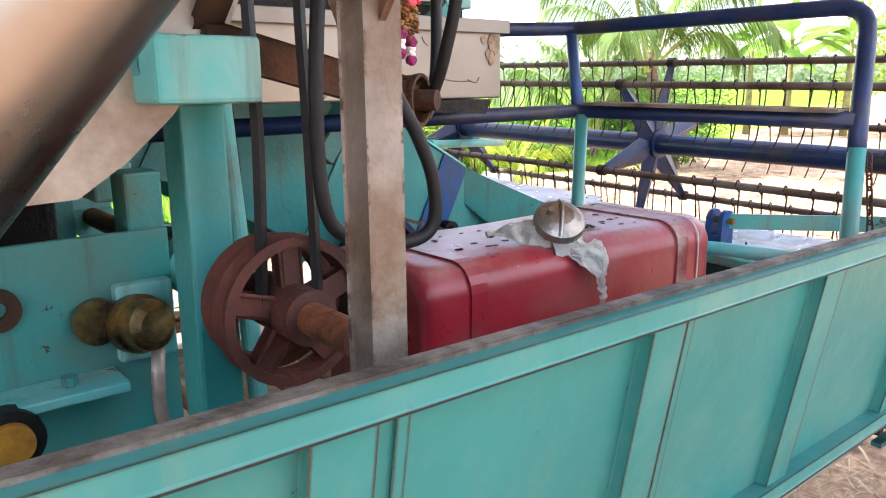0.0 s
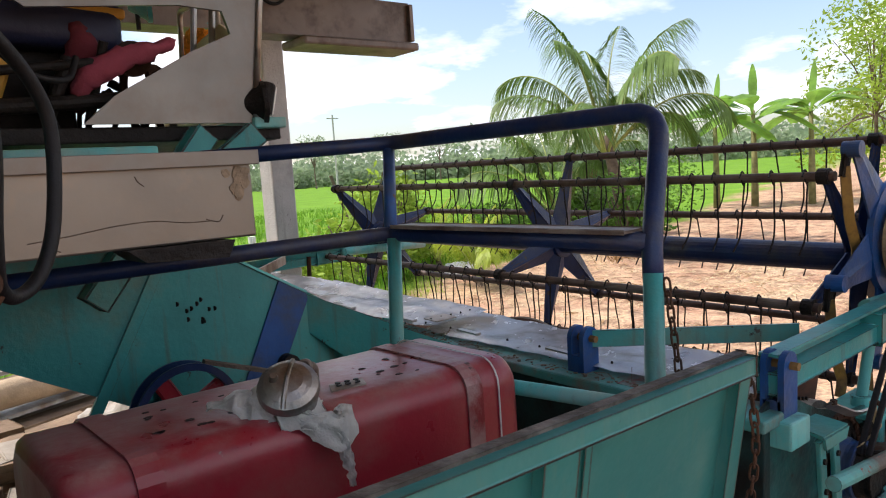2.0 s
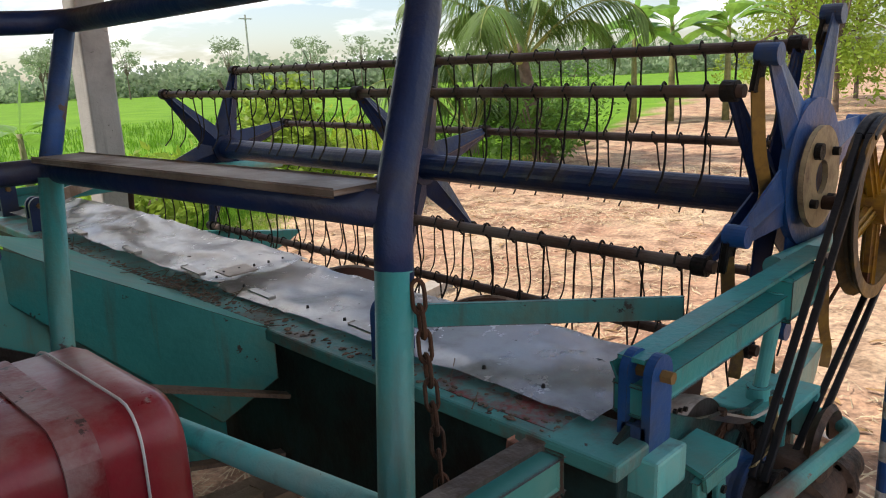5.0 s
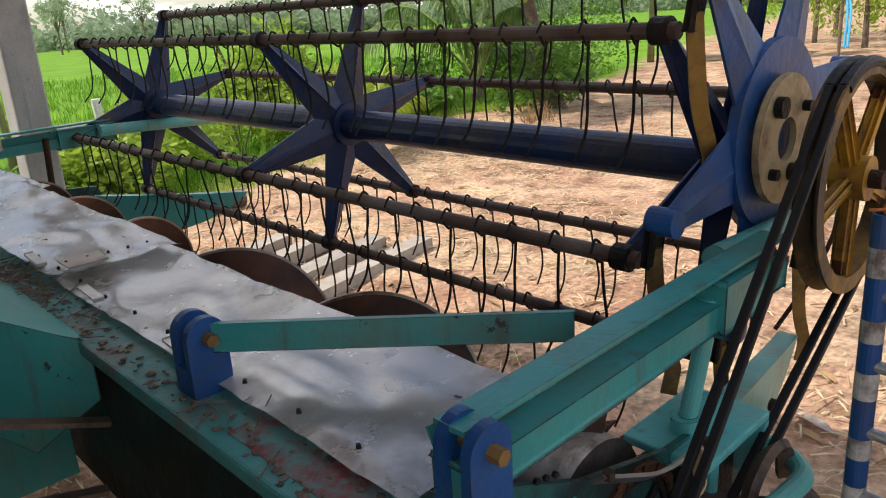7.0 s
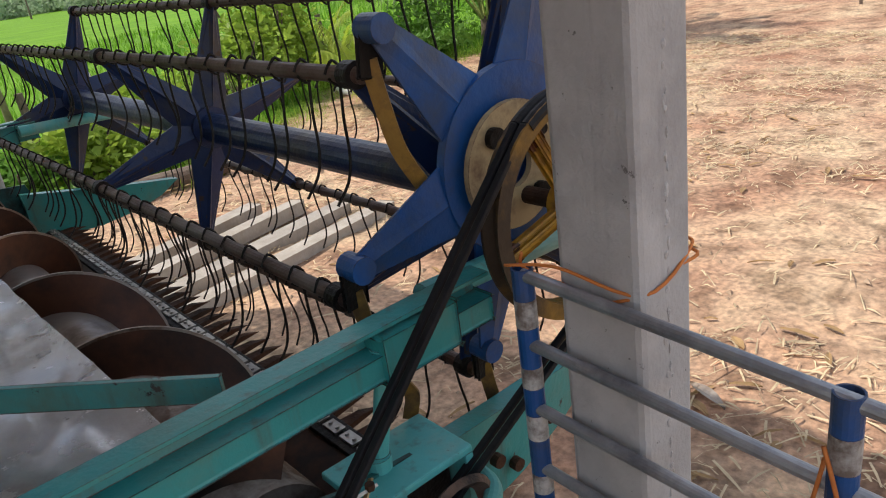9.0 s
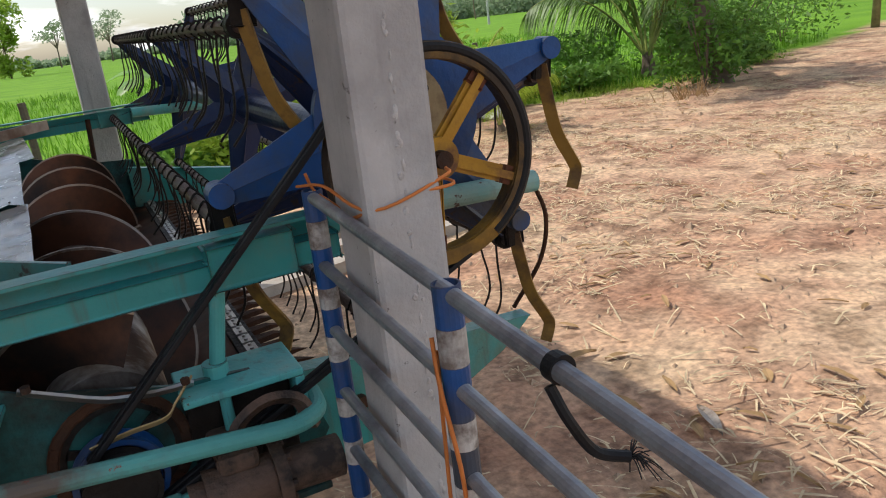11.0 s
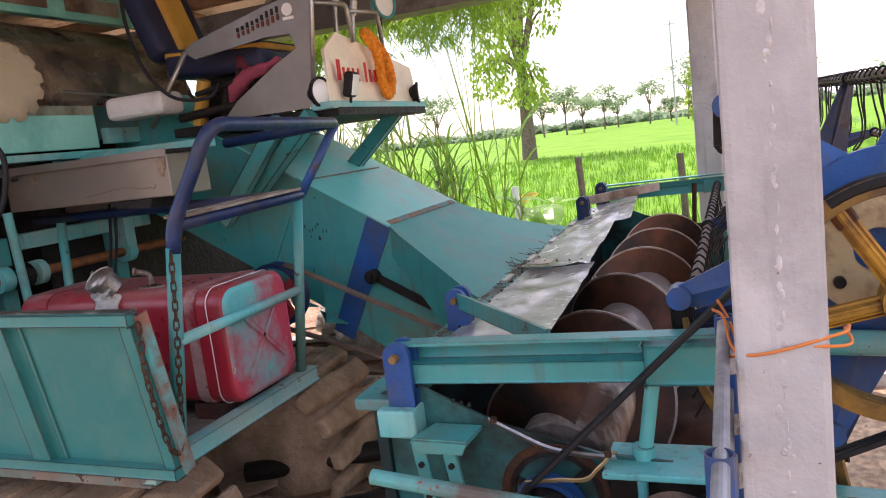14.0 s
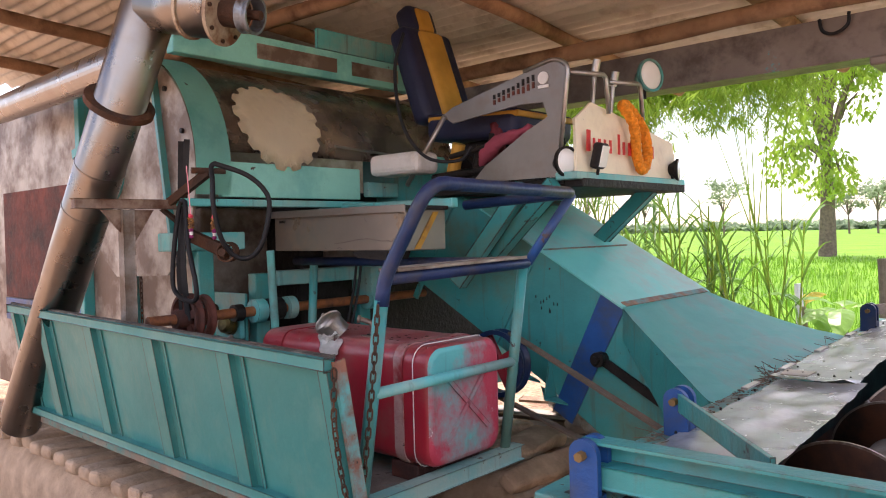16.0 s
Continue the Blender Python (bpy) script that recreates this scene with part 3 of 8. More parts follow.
sweep(fbm, curve([(0.0, 0, 0.03), (0.006, 0, -0.05), (0.02, 0, -0.15), (0.055, 0, -0.235), (0.062, 0, -0.265), (0.042, 0, -0.31)], 5), 0.01, flat=(0.007, 0.032))
finger_me = bpy.data.meshes.new("finger")
fbm.to_mesh(finger_me)
fbm.free()
finger_me.materials.append(finger_paint)
rng = random.Random(5)
for k, p in enumerate(bar_pts):
    bm = bmesh.new()
    cyl(bm, p + V(0, 1.765, 0), p + V(0, 4.82, 0), 0.0165, 14)
    part("tine_bar", bm, bar_steel, reel, "rusty brown tine tube")
    for y in (1.80, 3.22, 4.78):
        bm = bmesh.new()
        cyl(bm, p + V(0, y - 0.018, 0), p + V(0, y + 0.018, 0), 0.027, 14)
        part("clamp", bm, dark, reel)
    for j in range(28):
        y = 1.86 + j * 0.106 + rng.uniform(-0.008, 0.008)
        place("tine", tine_me, Matrix.Translation(p + V(0, y, 0)) @ pose(0, 0, 0, rng.uniform(-5, 5), rng.uniform(-9, 9), 0), reel)
    place("finger", finger_me, Matrix.Translation(p + V(0, 1.735, 0)) @ pose(0, 0, 0, 0, -6, 0), reel, "flat dull yellow end finger")
    # crank from the bar to the control disc
    q = DISC_C + V(RR * math.cos(radians(ANG - 1 + 60 * k)), 1.73, RR * math.sin(radians(ANG - 1 + 60 * k)))
    bm = bmesh.new()
    obox(bm, p + V(0, 1.74, 0), q, 0.012, 0.045, up=(1, 0, 0.2), bevel=0.004)
    part("crank", bm, dark, reel)

# reel drive pulley
PUL = V(2.96, 1.52, 1.352)
bm = bmesh.new()
vpulley(bm, PUL, (0, 1, 0), 0.235, 0.045, 56)
burnt = mat("burnt_yellow_rim", (0.045, 0.03, 0.018), 0.5, var=0.4, scale=6, stain=(0.30, 0.16, 0.02), stain_amount=0.42, stain_scale=3.2)
drive = part("drive_pulley", bm, burnt, harv, "large spoked belt pulley with yellow spokes")
burnt_red = mat("scorched_paint", (0.16, 0.05, 0.02), 0.55, var=0.35, scale=14, stain=(0.05, 0.025, 0.015), stain_amount=0.6, stain_scale=14)
for k in range(5):
    a = radians(50 + 72 * k)
    d = V(math.cos(a), 0, math.sin(a))
    bm = bmesh.new()
    obox(bm, PUL + d * 0.04, PUL + d * 0.208, 0.014, 0.028, up=V(0, 1, 0).cross(d), bevel=0.005)
    obox(bm, PUL + d * 0.04, PUL + d * 0.208, 0.030, 0.010, up=V(0, 1, 0).cross(d), bevel=0.004)
    spoke = part("spoke", bm, yellow, drive)
    bm = bmesh.new()
    obox(bm, PUL + d * 0.176, PUL + d * 0.212, 0.0155, 0.032, up=V(0, 1, 0).cross(d), bevel=0.005)
    part("burnt_end", bm, burnt_red, spoke, "scorched reddish spoke end")
bm = bmesh.new()
ring(bm, PUL, (0, 1, 0), 0.200, 0.209, 0.034, 56)
part("inner_rim", bm, burnt, drive, "worn yellow inner rim")
bm = bmesh.new()
cyl(bm, PUL + V(0, -0.035, 0), PUL + V(0, 0.03, 0), 0.045, 24)
part("hub", bm, yellow, drive)
bm = bmesh.new()
cyl(bm, PUL + V(0, -0.06, 0), PUL + V(0, 0.20, 0), 0.019, 16)
part("shaft", bm, rust, drive, "rusty shaft")

# V-belts from the drive pulley down to the header drive
LOWP = V(2.235, 1.485, 0.868)
d = LOWP - PUL
sid = V(-d.z, 0, d.x).normalized()
for sgn, off in ((1, 0.0115), (-1, 0.0115), (1, -0.0115), (-1, -0.0115)):
    bm = bmesh.new()
    a0 = PUL + sid * sgn * 0.231 + V(0, off, 0)
    b0 = LOWP + sid * sgn * 0.078 + V(0, off, 0)
    obox(bm, a0, b0, 0.016, 0.012, up=sid, bevel=0.003)
    part("belt", bm, black, harv)
for off in (0.0125, -0.0135):
    # the belts' turn round the large pulley
    bm = bmesh.new()
    a_up, a_dn = math.atan2(-sid.z, -sid.x), math.atan2(sid.z, sid.x)
    if a_up < a_dn:
        a_up += 2 * math.pi
    arc = [PUL + V(0.231 * math.cos(a_dn + (a_up - a_dn) * k / 30), off, 0.231 * math.sin(a_dn + (a_up - a_dn) * k / 30)) for k in range(31)]
    sweep(bm, [q - (q - PUL - V(0, off, 0)) * 0.03 for q in arc], 0.0135, 10)
    part("belt_turn", bm, black, harv)

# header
# Shade behind the header is put into this near-black sheet colour.
back_shaded = mat("shaded_back_sheet", (0.014, 0.040, 0.040), 0.5, var=0.4, scale=4, spec=0.2, stain=(0.012, 0.012, 0.011), stain_amount=0.7, stain_scale=5)
# Greasy side plate paint, darkened further for the deep shade it stands in.
teal_greasy_shaded = mat("greasy_shaded_teal_paint", (0.018, 0.13, 0.125), 0.45, var=0.3, scale=5, wear=0.6, stain=(0.016, 0.03, 0.028), stain_amount=0.72, stain_scale=4, chip=(0.02, 0.016, 0.014), chip_amount=0.3, chip_scale=14, bump=0.2)
beam_paint = mat("dirty_teal_beam", (0.06, 0.27, 0.26), 0.5, wear=0.9, var=0.25, scale=5, stain=(0.13, 0.13, 0.11), stain_amount=0.5, stain_scale=9, chip=(0.05, 0.035, 0.03), chip_amount=0.3, chip_scale=20)
primer_paint = mat("red_primer_patch", (0.22, 0.05, 0.05), 0.55, var=0.3, scale=14, stain=(0.10, 0.26, 0.25), stain_amount=0.7, stain_scale=18, chip=(0.06, 0.04, 0.03), chip_amount=0.4, chip_scale=25)
hd = part("header", box(bmesh.new(), 1.80, 1.832, 1.58, 4.76, 0.68, 1.085, 0.004), back_shaded, harv, "teal harvesting header with auger trough and a back darkened for shade")
bm = bmesh.new()
box(bm, 1.76, 1.90, 1.56, 4.78, 1.086, 1.118, 0.006)
part("top_beam", bm, beam_paint, hd, "dirty teal beam with straw and red primer patches")
bm = bmesh.new()
plate(bm, [(1.79 + 0.03 * noise.noise((k, 0, 5)) if k < 8 else 1.875 + 0.01 * noise.noise((k, 0, 5)), 1.70 + 0.3 * (k if k < 8 else 15 - k) / 7, 1.1185) for k in range(16)], (0, 0, 0.0015))
part("primer_patch", bm, primer_paint, hd, "rubbed red primer showing through")
bm = bmesh.new()
prof = [(1.83, 0.80), (1.88, 0.70), (2.0, 0.66), (2.25, 0.655), (2.5, 0.675), (2.64, 0.71)]
A = [bm.verts.new((x, 1.60, z)) for x, z in prof]
B = [bm.verts.new((x, 4.74, z)) for x, z in prof]
for k in range(len(prof) - 1):
    bm.faces.new((A[k], A[k + 1], B[k + 1], B[k]))
bmesh.ops.solidify(bm, geom=bm.faces[:], thickness=0.006)
part("trough", bm, flight, hd, "worn bare steel trough floor")
side = [(1.82, 1.12), (1.90, 1.155), (2.12, 1.05), (2.36, 0.985), (2.60, 0.965), (2.66, 0.78), (2.58, 0.66), (1.95, 0.64), (1.80, 0.72)]
for y, nm in ((1.60, "side_plate"), (4.76, "side_plate")):
    bm = bmesh.new()
    plate(bm, [(x, y, z) for x, z in side], (0, 0.01, 0))
    box(bm, 1.80, 2.64, y - 0.03, y, 0.645, 0.66, 0.003)
    part(nm, bm, teal_greasy_shaded, hd, "greasy teal header side plate, darkened for shade")
    bm = bmesh.new()
    nose = [(2.56, 0.93), (2.80, 0.905), (3.05, 0.885), (3.235, 0.875), (3.14, 0.80), (3.02, 0.745), (2.85, 0.70), (2.62, 0.68), (2.56, 0.70)]
    yy = y + (0.035 if y < 3 else -0.035)
    plate(bm, [(x + 0.06 * (x - 2.56) / 0.7, yy + (0.13 if y < 3 else -0.13) * (x - 2.56) / 0.7, z - 0.055 * (x - 2.56) / 0.7) for x, z in nose], (0, 0.05, 0))
    part("divider", bm, teal, hd, "pointed teal crop divider nose")
bm = bmesh.new()
box(bm, 2.37, 2.61, 1.53, 1.69, 0.955, 0.972, 0.004)
box(bm, 2.59, 2.61, 1.53, 1.69, 0.84, 0.955, 0.002)
part("gearbox_cover", bm, teal_pale, hd)
bm = bmesh.new()
cyl(bm, (2.452, 1.615, 0.965), (2.495, 1.60, 1.21), 0.016, 16)
cyl(bm, (2.452, 1.615, 0.965), (2.452, 1.615, 1.0), 0.026, 16)
cyl(bm, (2.491, 1.60, 1.185), (2.495, 1.60, 1.215), 0.026, 16)
cyl(bm, (2.452, 1.56, 0.85), (2.452, 1.56, 0.96), 0.012, 12)
part("lift_strut", bm, teal_pale, hd, "round teal strut", smooth=False)
# cutter bar
bm = bmesh.new()
box(bm, 2.60, 2.67, 1.62, 4.74, 0.700, 0.716, 0.002)
part("cutter_bar", bm, dark, hd, "dark steel cutter bar with pointed guards")
gb = bmesh.new()
vs = [gb.verts.new(v) for v in ((0, -0.022, -0.008), (0, 0.022, -0.008), (0, 0.022, 0.008), (0, -0.022, 0.008), (0.06, -0.014, 0.012), (0.06, 0.014, 0.012), (0.125, 0, -0.004))]
for f in ((0, 1, 2, 3), (3, 2, 5, 4), (4, 5, 6), (0, 3, 4, 6), (1, 6, 5, 2), (0, 6, 1)):
    gb.faces.new([vs[i] for i in f])
bmesh.ops.recalc_face_normals(gb, faces=gb.faces)
guard_me = bpy.data.meshes.new("guard")
gb.to_mesh(guard_me)
gb.free()
guard_me.materials.append(rust)
bb_ = bmesh.new()
box(bb_, -0.035, 0.0, -0.03, 0.03, 0.0, 0.007, 0.001)
for q in (-0.016, 0.016):
    cyl(bb_, (-0.018, q, 0.006), (-0.018, q, 0.013), 0.006, 8)
blade_me = bpy.data.meshes.new("blade")
bb_.to_mesh(blade_me)
bb_.free()
blade_me.materials.append(polished)
for k in range(41):
    y = 1.66 + k * 0.0762
    g = new("guard", guard_me); g.parent = hd; g.matrix_basis = pose(2.665, y, 0.707)
    g = new("blade", blade_me); g.parent = hd; g.matrix_basis = pose(2.655, y, 0.717)

# auger
AUX, AUZ, AUR = 2.24, 0.915, 0.243
bm = bmesh.new()
cyl(bm, (AUX, 1.63, AUZ), (AUX, 4.73, AUZ), 0.125, 40)
auger = part("auger", bm, worn_tube, harv, "worn steel auger tube with rusty spiral flights")
for q in auger.data.polygons:
    q.use_smooth = len(q.vertices) == 4


def auger_flight(y0, y1, pitch, hand, phase, strips):
    """Strips of a screw surface; each strip runs between two (radius, shift along the axis)."""
    bm = bmesh.new()
    N = int(abs(y1 - y0) / pitch * 72)
    for e0, e1 in strips:
        prev = None
        for i in range(N + 1):
            y = y0 + (y1 - y0) * i / N
            a = hand * 2 * math.pi * (y - y0) / pitch + phase
            c, s = math.cos(a), math.sin(a)
            cur = [bm.verts.new((AUX + r * c, y + dy, AUZ + r * s)) for r, dy in (e0, e1)]
            if prev:
                bm.faces.new((prev[0], prev[1], cur[1], cur[0]))
            prev = cur
    return bm


SIDES = [((0.12, -0.003), (AUR, -0.003)), ((AUR, 0.003), (0.12, 0.003))]
for args in ((1.655, 2.98, 0.57, 1, 1.185), (4.70, 3.02, 0.57, -1, -0.19)):
    fl = part("flight", auger_flight(*args, SIDES), flight, auger, "rusty steel spiral flight", smooth=True)
    part("flight_edge", auger_flight(*args, [((AUR, -0.0033), (AUR, 0.0033)), ((AUR - 0.007, -0.0036), (AUR, -0.0036)), ((AUR, 0.0036), (AUR - 0.007, 0.0036))]), flight_rim, fl, "rubbed bright outer edge", smooth=True)
for k in range(6):
    a = 2.2 * k
    bm = bmesh.new()
    y = 2.95 + 0.07 * k
    cyl(bm, (AUX, y, AUZ), (AUX + 0.24 * math.cos(a), y, AUZ + 0.24 * math.sin(a)), 0.008, 8)
    part("feed_finger", bm, polished, auger)

# sheet covers over the auger
def sheet(name, outline, z, seed, label, rise=0.0, far=0.0):
    bm = bmesh.new()
    (xa, ya), (xb, yb), (xc, yc), (xd, yd) = outline   # back near, front near, front far, back far
    N, M = 14, 36
    rows = []
    for j in range(M + 1):
        v = j / M
        row = []
        for i in range(N + 1):
            u = i / N
            x = (xa * (1 - u) + xb * u) * (1 - v) + (xd * (1 - u) + xc * u) * v
            y = (ya * (1 - u) + yb * u) * (1 - v) + (yd * (1 - u) + yc * u) * v
            h = z + (rise + far * v) * u + 0.014 * noise.noise((x * 5, y * 3, seed)) + 0.008 * noise.noise((x * 14, y * 9, seed)) + 0.004 * noise.noise((x * 30, y * 30, seed))
            row.append(bm.verts.new((x, y, h)))
        rows.append(row)
    for j in range(M):
        for i in range(N):
            bm.faces.new((rows[j][i], rows[j][i + 1], rows[j + 1][i + 1], rows[j + 1][i]))
    bmesh.ops.solidify(bm, geom=bm.faces[:], thickness=0.002)
    return part(name, bm, alu, hd, label, smooth=True)
sheet("cover_sheet", ((1.845, 1.66), (2.165, 1.66), (2.13, 2.93), (1.845, 2.93)), 1.132, 1, "creased aluminium cover sheet", 0.012)
sheet("cover_sheet", ((1.83, 2.90), (2.125, 2.82), (2.09, 3.92), (1.83, 3.98)), 1.146, 2, "creased aluminium cover sheet lapped over the next one", 0.022, 0.03)
sheet("cover_sheet", ((1.84, 3.90), (2.15, 3.87), (2.09, 4.72), (1.84, 4.72)), 1.14, 3, "creased aluminium cover sheet", 0.035, 0.01)
# rivets, lugs and litter along the sheets' back edge
rv = bmesh.new()
cyl(rv, (0, 0, -0.004), (0, 0, 0.003), 0.0042, 8, 0.003)
rivet_me = bpy.data.meshes.new("rivet")
rv.to_mesh(rivet_me)
rv.free()
rivet_me.materials.append(dark)
rr_ = random.Random(12)
for k in range(20):
    place("rivet", rivet_me, pose(1.868 + rr_.uniform(-0.004, 0.004), 1.78 + 0.145 * k, 1.150 + rr_.uniform(-0.002, 0.004)), hd)
for k in range(5):
    place("rivet", rivet_me, pose(1.88 + 0.05 * k, 2.925, 1.166), hd)
for y0 in (2.20, 2.62, 2.98, 3.40, 3.85):
    bm = bmesh.new()
    obox(bm, (1.842, y0, 1.158), (1.846, y0 + rr_.uniform(0.08, 0.14), 1.160), 0.018, 0.006, bevel=0.002)
    part("clip_bar", bm, polished, hd, "bent metal clip")
bm = bmesh.new()
plate(bm, [(1.87, 2.88, 1.162), (1.96, 2.87, 1.165), (1.965, 2.95, 1.167), (1.868, 2.955, 1.165)], (0, 0, 0.004))
part("patch_plate", bm, galv, hd, "small riveted patch")

leaf_dry = mat("dry_cane_leaf", (0.42, 0.31, 0.15), 0.7, var=0.3, scale=12)
# brackets and reel arms
def bracket(x, y, z0, z1, material=blue):
    bm = bmesh.new()
    for dy in (-0.022, 0.022):
        pts = [(x - 0.035, y + dy, z0), (x + 0.035, y + dy, z0), (x + 0.035, y + dy, z1 - 0.03)]
        pts += [(x + 0.035 * math.cos(radians(a)), y + dy, z1 - 0.03 + 0.035 * math.sin(radians(a))) for a in range(15, 180, 15)]
        pts += [(x - 0.035, y + dy, z1 - 0.03)]
        plate(bm, pts, (0, 0.016, 0))
    box(bm, x - 0.035, x + 0.035, y - 0.022, y + 0.022, z0, z0 + 0.05)
    br = part("bracket", bm, material, hd, "blue pivot bracket")
    bm = bmesh.new()
    cyl(bm, (x, y - 0.05, z1 - 0.03), (x, y + 0.04, z1 - 0.03), 0.011, 6)
    part("bolt", bm, yellow_dull, hd)
bracket(1.838, 2.155, 1.118, 1.248)
bracket(1.893, 1.59, 1.09, 1.255)
bracket(1.83, 4.30, 1.118, 1.25, blue_dark)
bracket(1.858, 4.78, 1.09, 1.27, blue_dark)
bm = bmesh.new()
box(bm, 1.835, 1.935, 1.53, 1.66, 1.03, 1.10, 0.006)
part("bracket_seat", bm, teal_pale, hd)


def reel_arm(y, sgn, mt):
    a, b = V(1.87, y, 1.222), V(2.74, y - 0.0 * sgn, 1.240)
    bm = bmesh.new()
    obox(bm, a, b, 0.006, 0.055, side=-0.028 * sgn, up=(0, 0.45 * sgn, 1))
    obox(bm, a + V(0, 0, -0.045), b + V(0, 0, -0.045), 0.05, 0.05, bevel=0.006)
    obox(bm, a + V(0, 0.0, 0.026), b + V(0, 0, 0.026), 0.05, 0.008)
    part("reel_arm", bm, mt, hd, "teal folded steel reel arm")
    bm = bmesh.new()
    obox(bm, V(2.475, y, 1.203), V(2.645, y, 1.206), 0.064, 0.088, bevel=0.008)
    part("arm_sleeve", bm, mt, hd)
    bm = bmesh.new()
    cyl(bm, (2.65, y + 0.07 * sgn, 1.225), (3.29, y + 0.07 * sgn, 1.205), 0.027, 20)
    part("arm_tube", bm, teal_pale, hd, "round teal tube end of the reel arm")
reel_arm(1.605, 1, teal)
reel_arm(4.80, -1, teal)
bm = bmesh.new()
obox(bm, (1.838, 2.14, 1.215), (2.24, 1.70, 1.222), 0.008, 0.05, bevel=0.002)
part("brace", bm, teal, hd, "flat teal brace")
bm = bmesh.new()
obox(bm, (1.83, 4.30, 1.222), (2.22, 4.70, 1.23), 0.008, 0.05, bevel=0.002)
part("brace", bm, galv, hd)
bm = bmesh.new()
cyl(bm, (2.40, 4.76, 0.92), (2.42, 4.77, 1.22), 0.014, 12)
part("lift_strut", bm, rust, hd)

# dry leaf caught on the drive
bm = bmesh.new()
sweep(bm, curve([(2.20, 1.50, 0.952), (2.27, 1.495, 0.965), (2.335, 1.50, 0.968), (2.36, 1.52, 0.985), (2.40, 1.54, 1.02)], 6), 0.01, flat=(0.003, 0.020))
solo("dry_leaf", bm, leaf_dry, "long dry leaf caught on the header drive", "leaf")
# right-hand drive of the header
casting = mat("greasy_brown_casting", (0.15, 0.095, 0.068), 0.6, var=0.35, scale=9, bump=0.4, spec=0.25, stain=(0.030, 0.024, 0.02), stain_amount=0.6, stain_scale=9)
HP = V(2.237, 1.53, 0.867)
bm = bmesh.new()
vpulley(bm, HP, (0, 1, 0), 0.086, 0.05, 40)
cyl(bm, HP + V(0, -0.012, 0), HP + V(0, 0.02, 0), 0.078, 40)
hp_ = part("header_pulley", bm, blue, harv, "round blue belt pulley")
bm = bmesh.new()
cyl(bm, HP + V(0, -0.04, 0), HP + V(0, 0.09, 0), 0.018, 16)
part("shaft", bm, rust, hp_)
for k in range(4):
    a = radians(20 + 90 * k)
    bm = bmesh.new()
    cyl(bm, HP + V(0.045 * math.cos(a), -0.017, 0.045 * math.sin(a)), HP + V(0.045 * math.cos(a), -0.010, 0.045 * math.sin(a)), 0.007, 6)
    part("bolt", bm, dark, hp_)
bm = bmesh.new()
SC = V(2.247, 1.573, 0.888)
ring(bm, SC, (0, 1, 0), 0.098, 0.114, 0.010, 40)
ring(bm, SC, (0, 1, 0), 0.02, 0.045, 0.012, 24)
for k in range(3):
    a = radians(40 + 120 * k)
    d = V(math.cos(a), 0, math.sin(a))
    obox(bm, SC + d * 0.04, SC + d * 0.10, 0.010, 0.018, up=V(0, 1, 0).cross(d))
part("chain_sprocket", bm, dark, harv, "greasy chain sprocket")
for k in range(34):
    a = 2 * math.pi * k / 34
    c = SC + V(0.121 * math.cos(a), 0, 0.121 * math.sin(a))
    bm = bmesh.new()
    obox(bm, c - V(-math.sin(a), 0, math.cos(a)) * 0.009, c + V(-math.sin(a), 0, math.cos(a)) * 0.009, 0.020 if k % 2 else 0.013, 0.016, up=(math.cos(a), 0, math.sin(a)), bevel=0.003)
    part("chain_link", bm, rust, harv)
bm = bmesh.new()
sweep(bm, round_path([(1.85, 1.42, 0.984), (2.56, 1.42, 0.907), (2.62, 1.47, 0.90), (2.63, 1.56, 0.90)], 0.05), 0.0185, 14)
part("guard_rail", bm, teal_chipped, harv, "chipped teal and red guard tube")
bm = bmesh.new()
sweep(bm, round_path([(1.96, 1.45, 0.800), (2.22, 1.45, 0.806), (2.40, 1.46, 0.812)], 0.05), 0.016, 12)
part("lower_guard_rail", bm, teal_chipped, harv, "chipped lower guard tube")
bm = bmesh.new()
box(bm, 2.26, 2.33, 1.43, 1.47, 0.785, 0.83, 0.008)
part("tube_clamp", bm, teal_chipped, harv)
bm = bmesh.new()
plate(bm, [(1.935, 1.50, 1.043), (1.965, 1.585, 1.046), (2.085, 1.585, 1.044), (2.075, 1.50, 1.040)], (0, 0, 0.010))
plate(bm, [(1.935, 1.50, 1.043), (2.075, 1.50, 1.040), (2.060, 1.50, 1.012), (1.945, 1.50, 1.012)], (0, 0.008, 0))
part("step", bm, teal, hd, "small teal step bracket")
for x0, x1 in ((1.945, 1.975), (2.020, 2.055)):
    bm = bmesh.new()
    obox(bm, (x0, 1.512, 1.035), (x1, 1.512, 0.775), 0.034, 0.012, up=(0, 1, 0), bevel=0.003)
    part("step_leg", bm, teal, hd)
    for z in (0.98, 0.90, 0.83):
        bm = bmesh.new()
        xx = x0 + (x1 - x0) * (1.035 - z) / 0.26
        cyl(bm, (xx, 1.507, z), (xx, 1.500, z), 0.008, 6)
        part("bolt", bm, dark, hd)
for z, x in ((1.105, 2.015), (1.100, 2.035), (1.095, 2.055)):
    bm = bmesh.new()
    cyl(bm, (x, 1.592, z), (x, 1.598, z), 0.005, 8)
    part("punched_hole", bm, dark, hd)
bm = bmesh.new()
cyl(bm, (2.37, 1.455, 0.80), (2.50, 1.455, 0.80), 0.056, 24, 0.048)
cyl(bm, (2.34, 1.455, 0.80), (2.37, 1.455, 0.80), 0.038, 20)
cyl(bm, (2.50, 1.455, 0.80), (2.525, 1.455, 0.80), 0.066, 24)
cyl(bm, (2.525, 1.455, 0.80), (2.64, 1.455, 0.795), 0.044, 20)
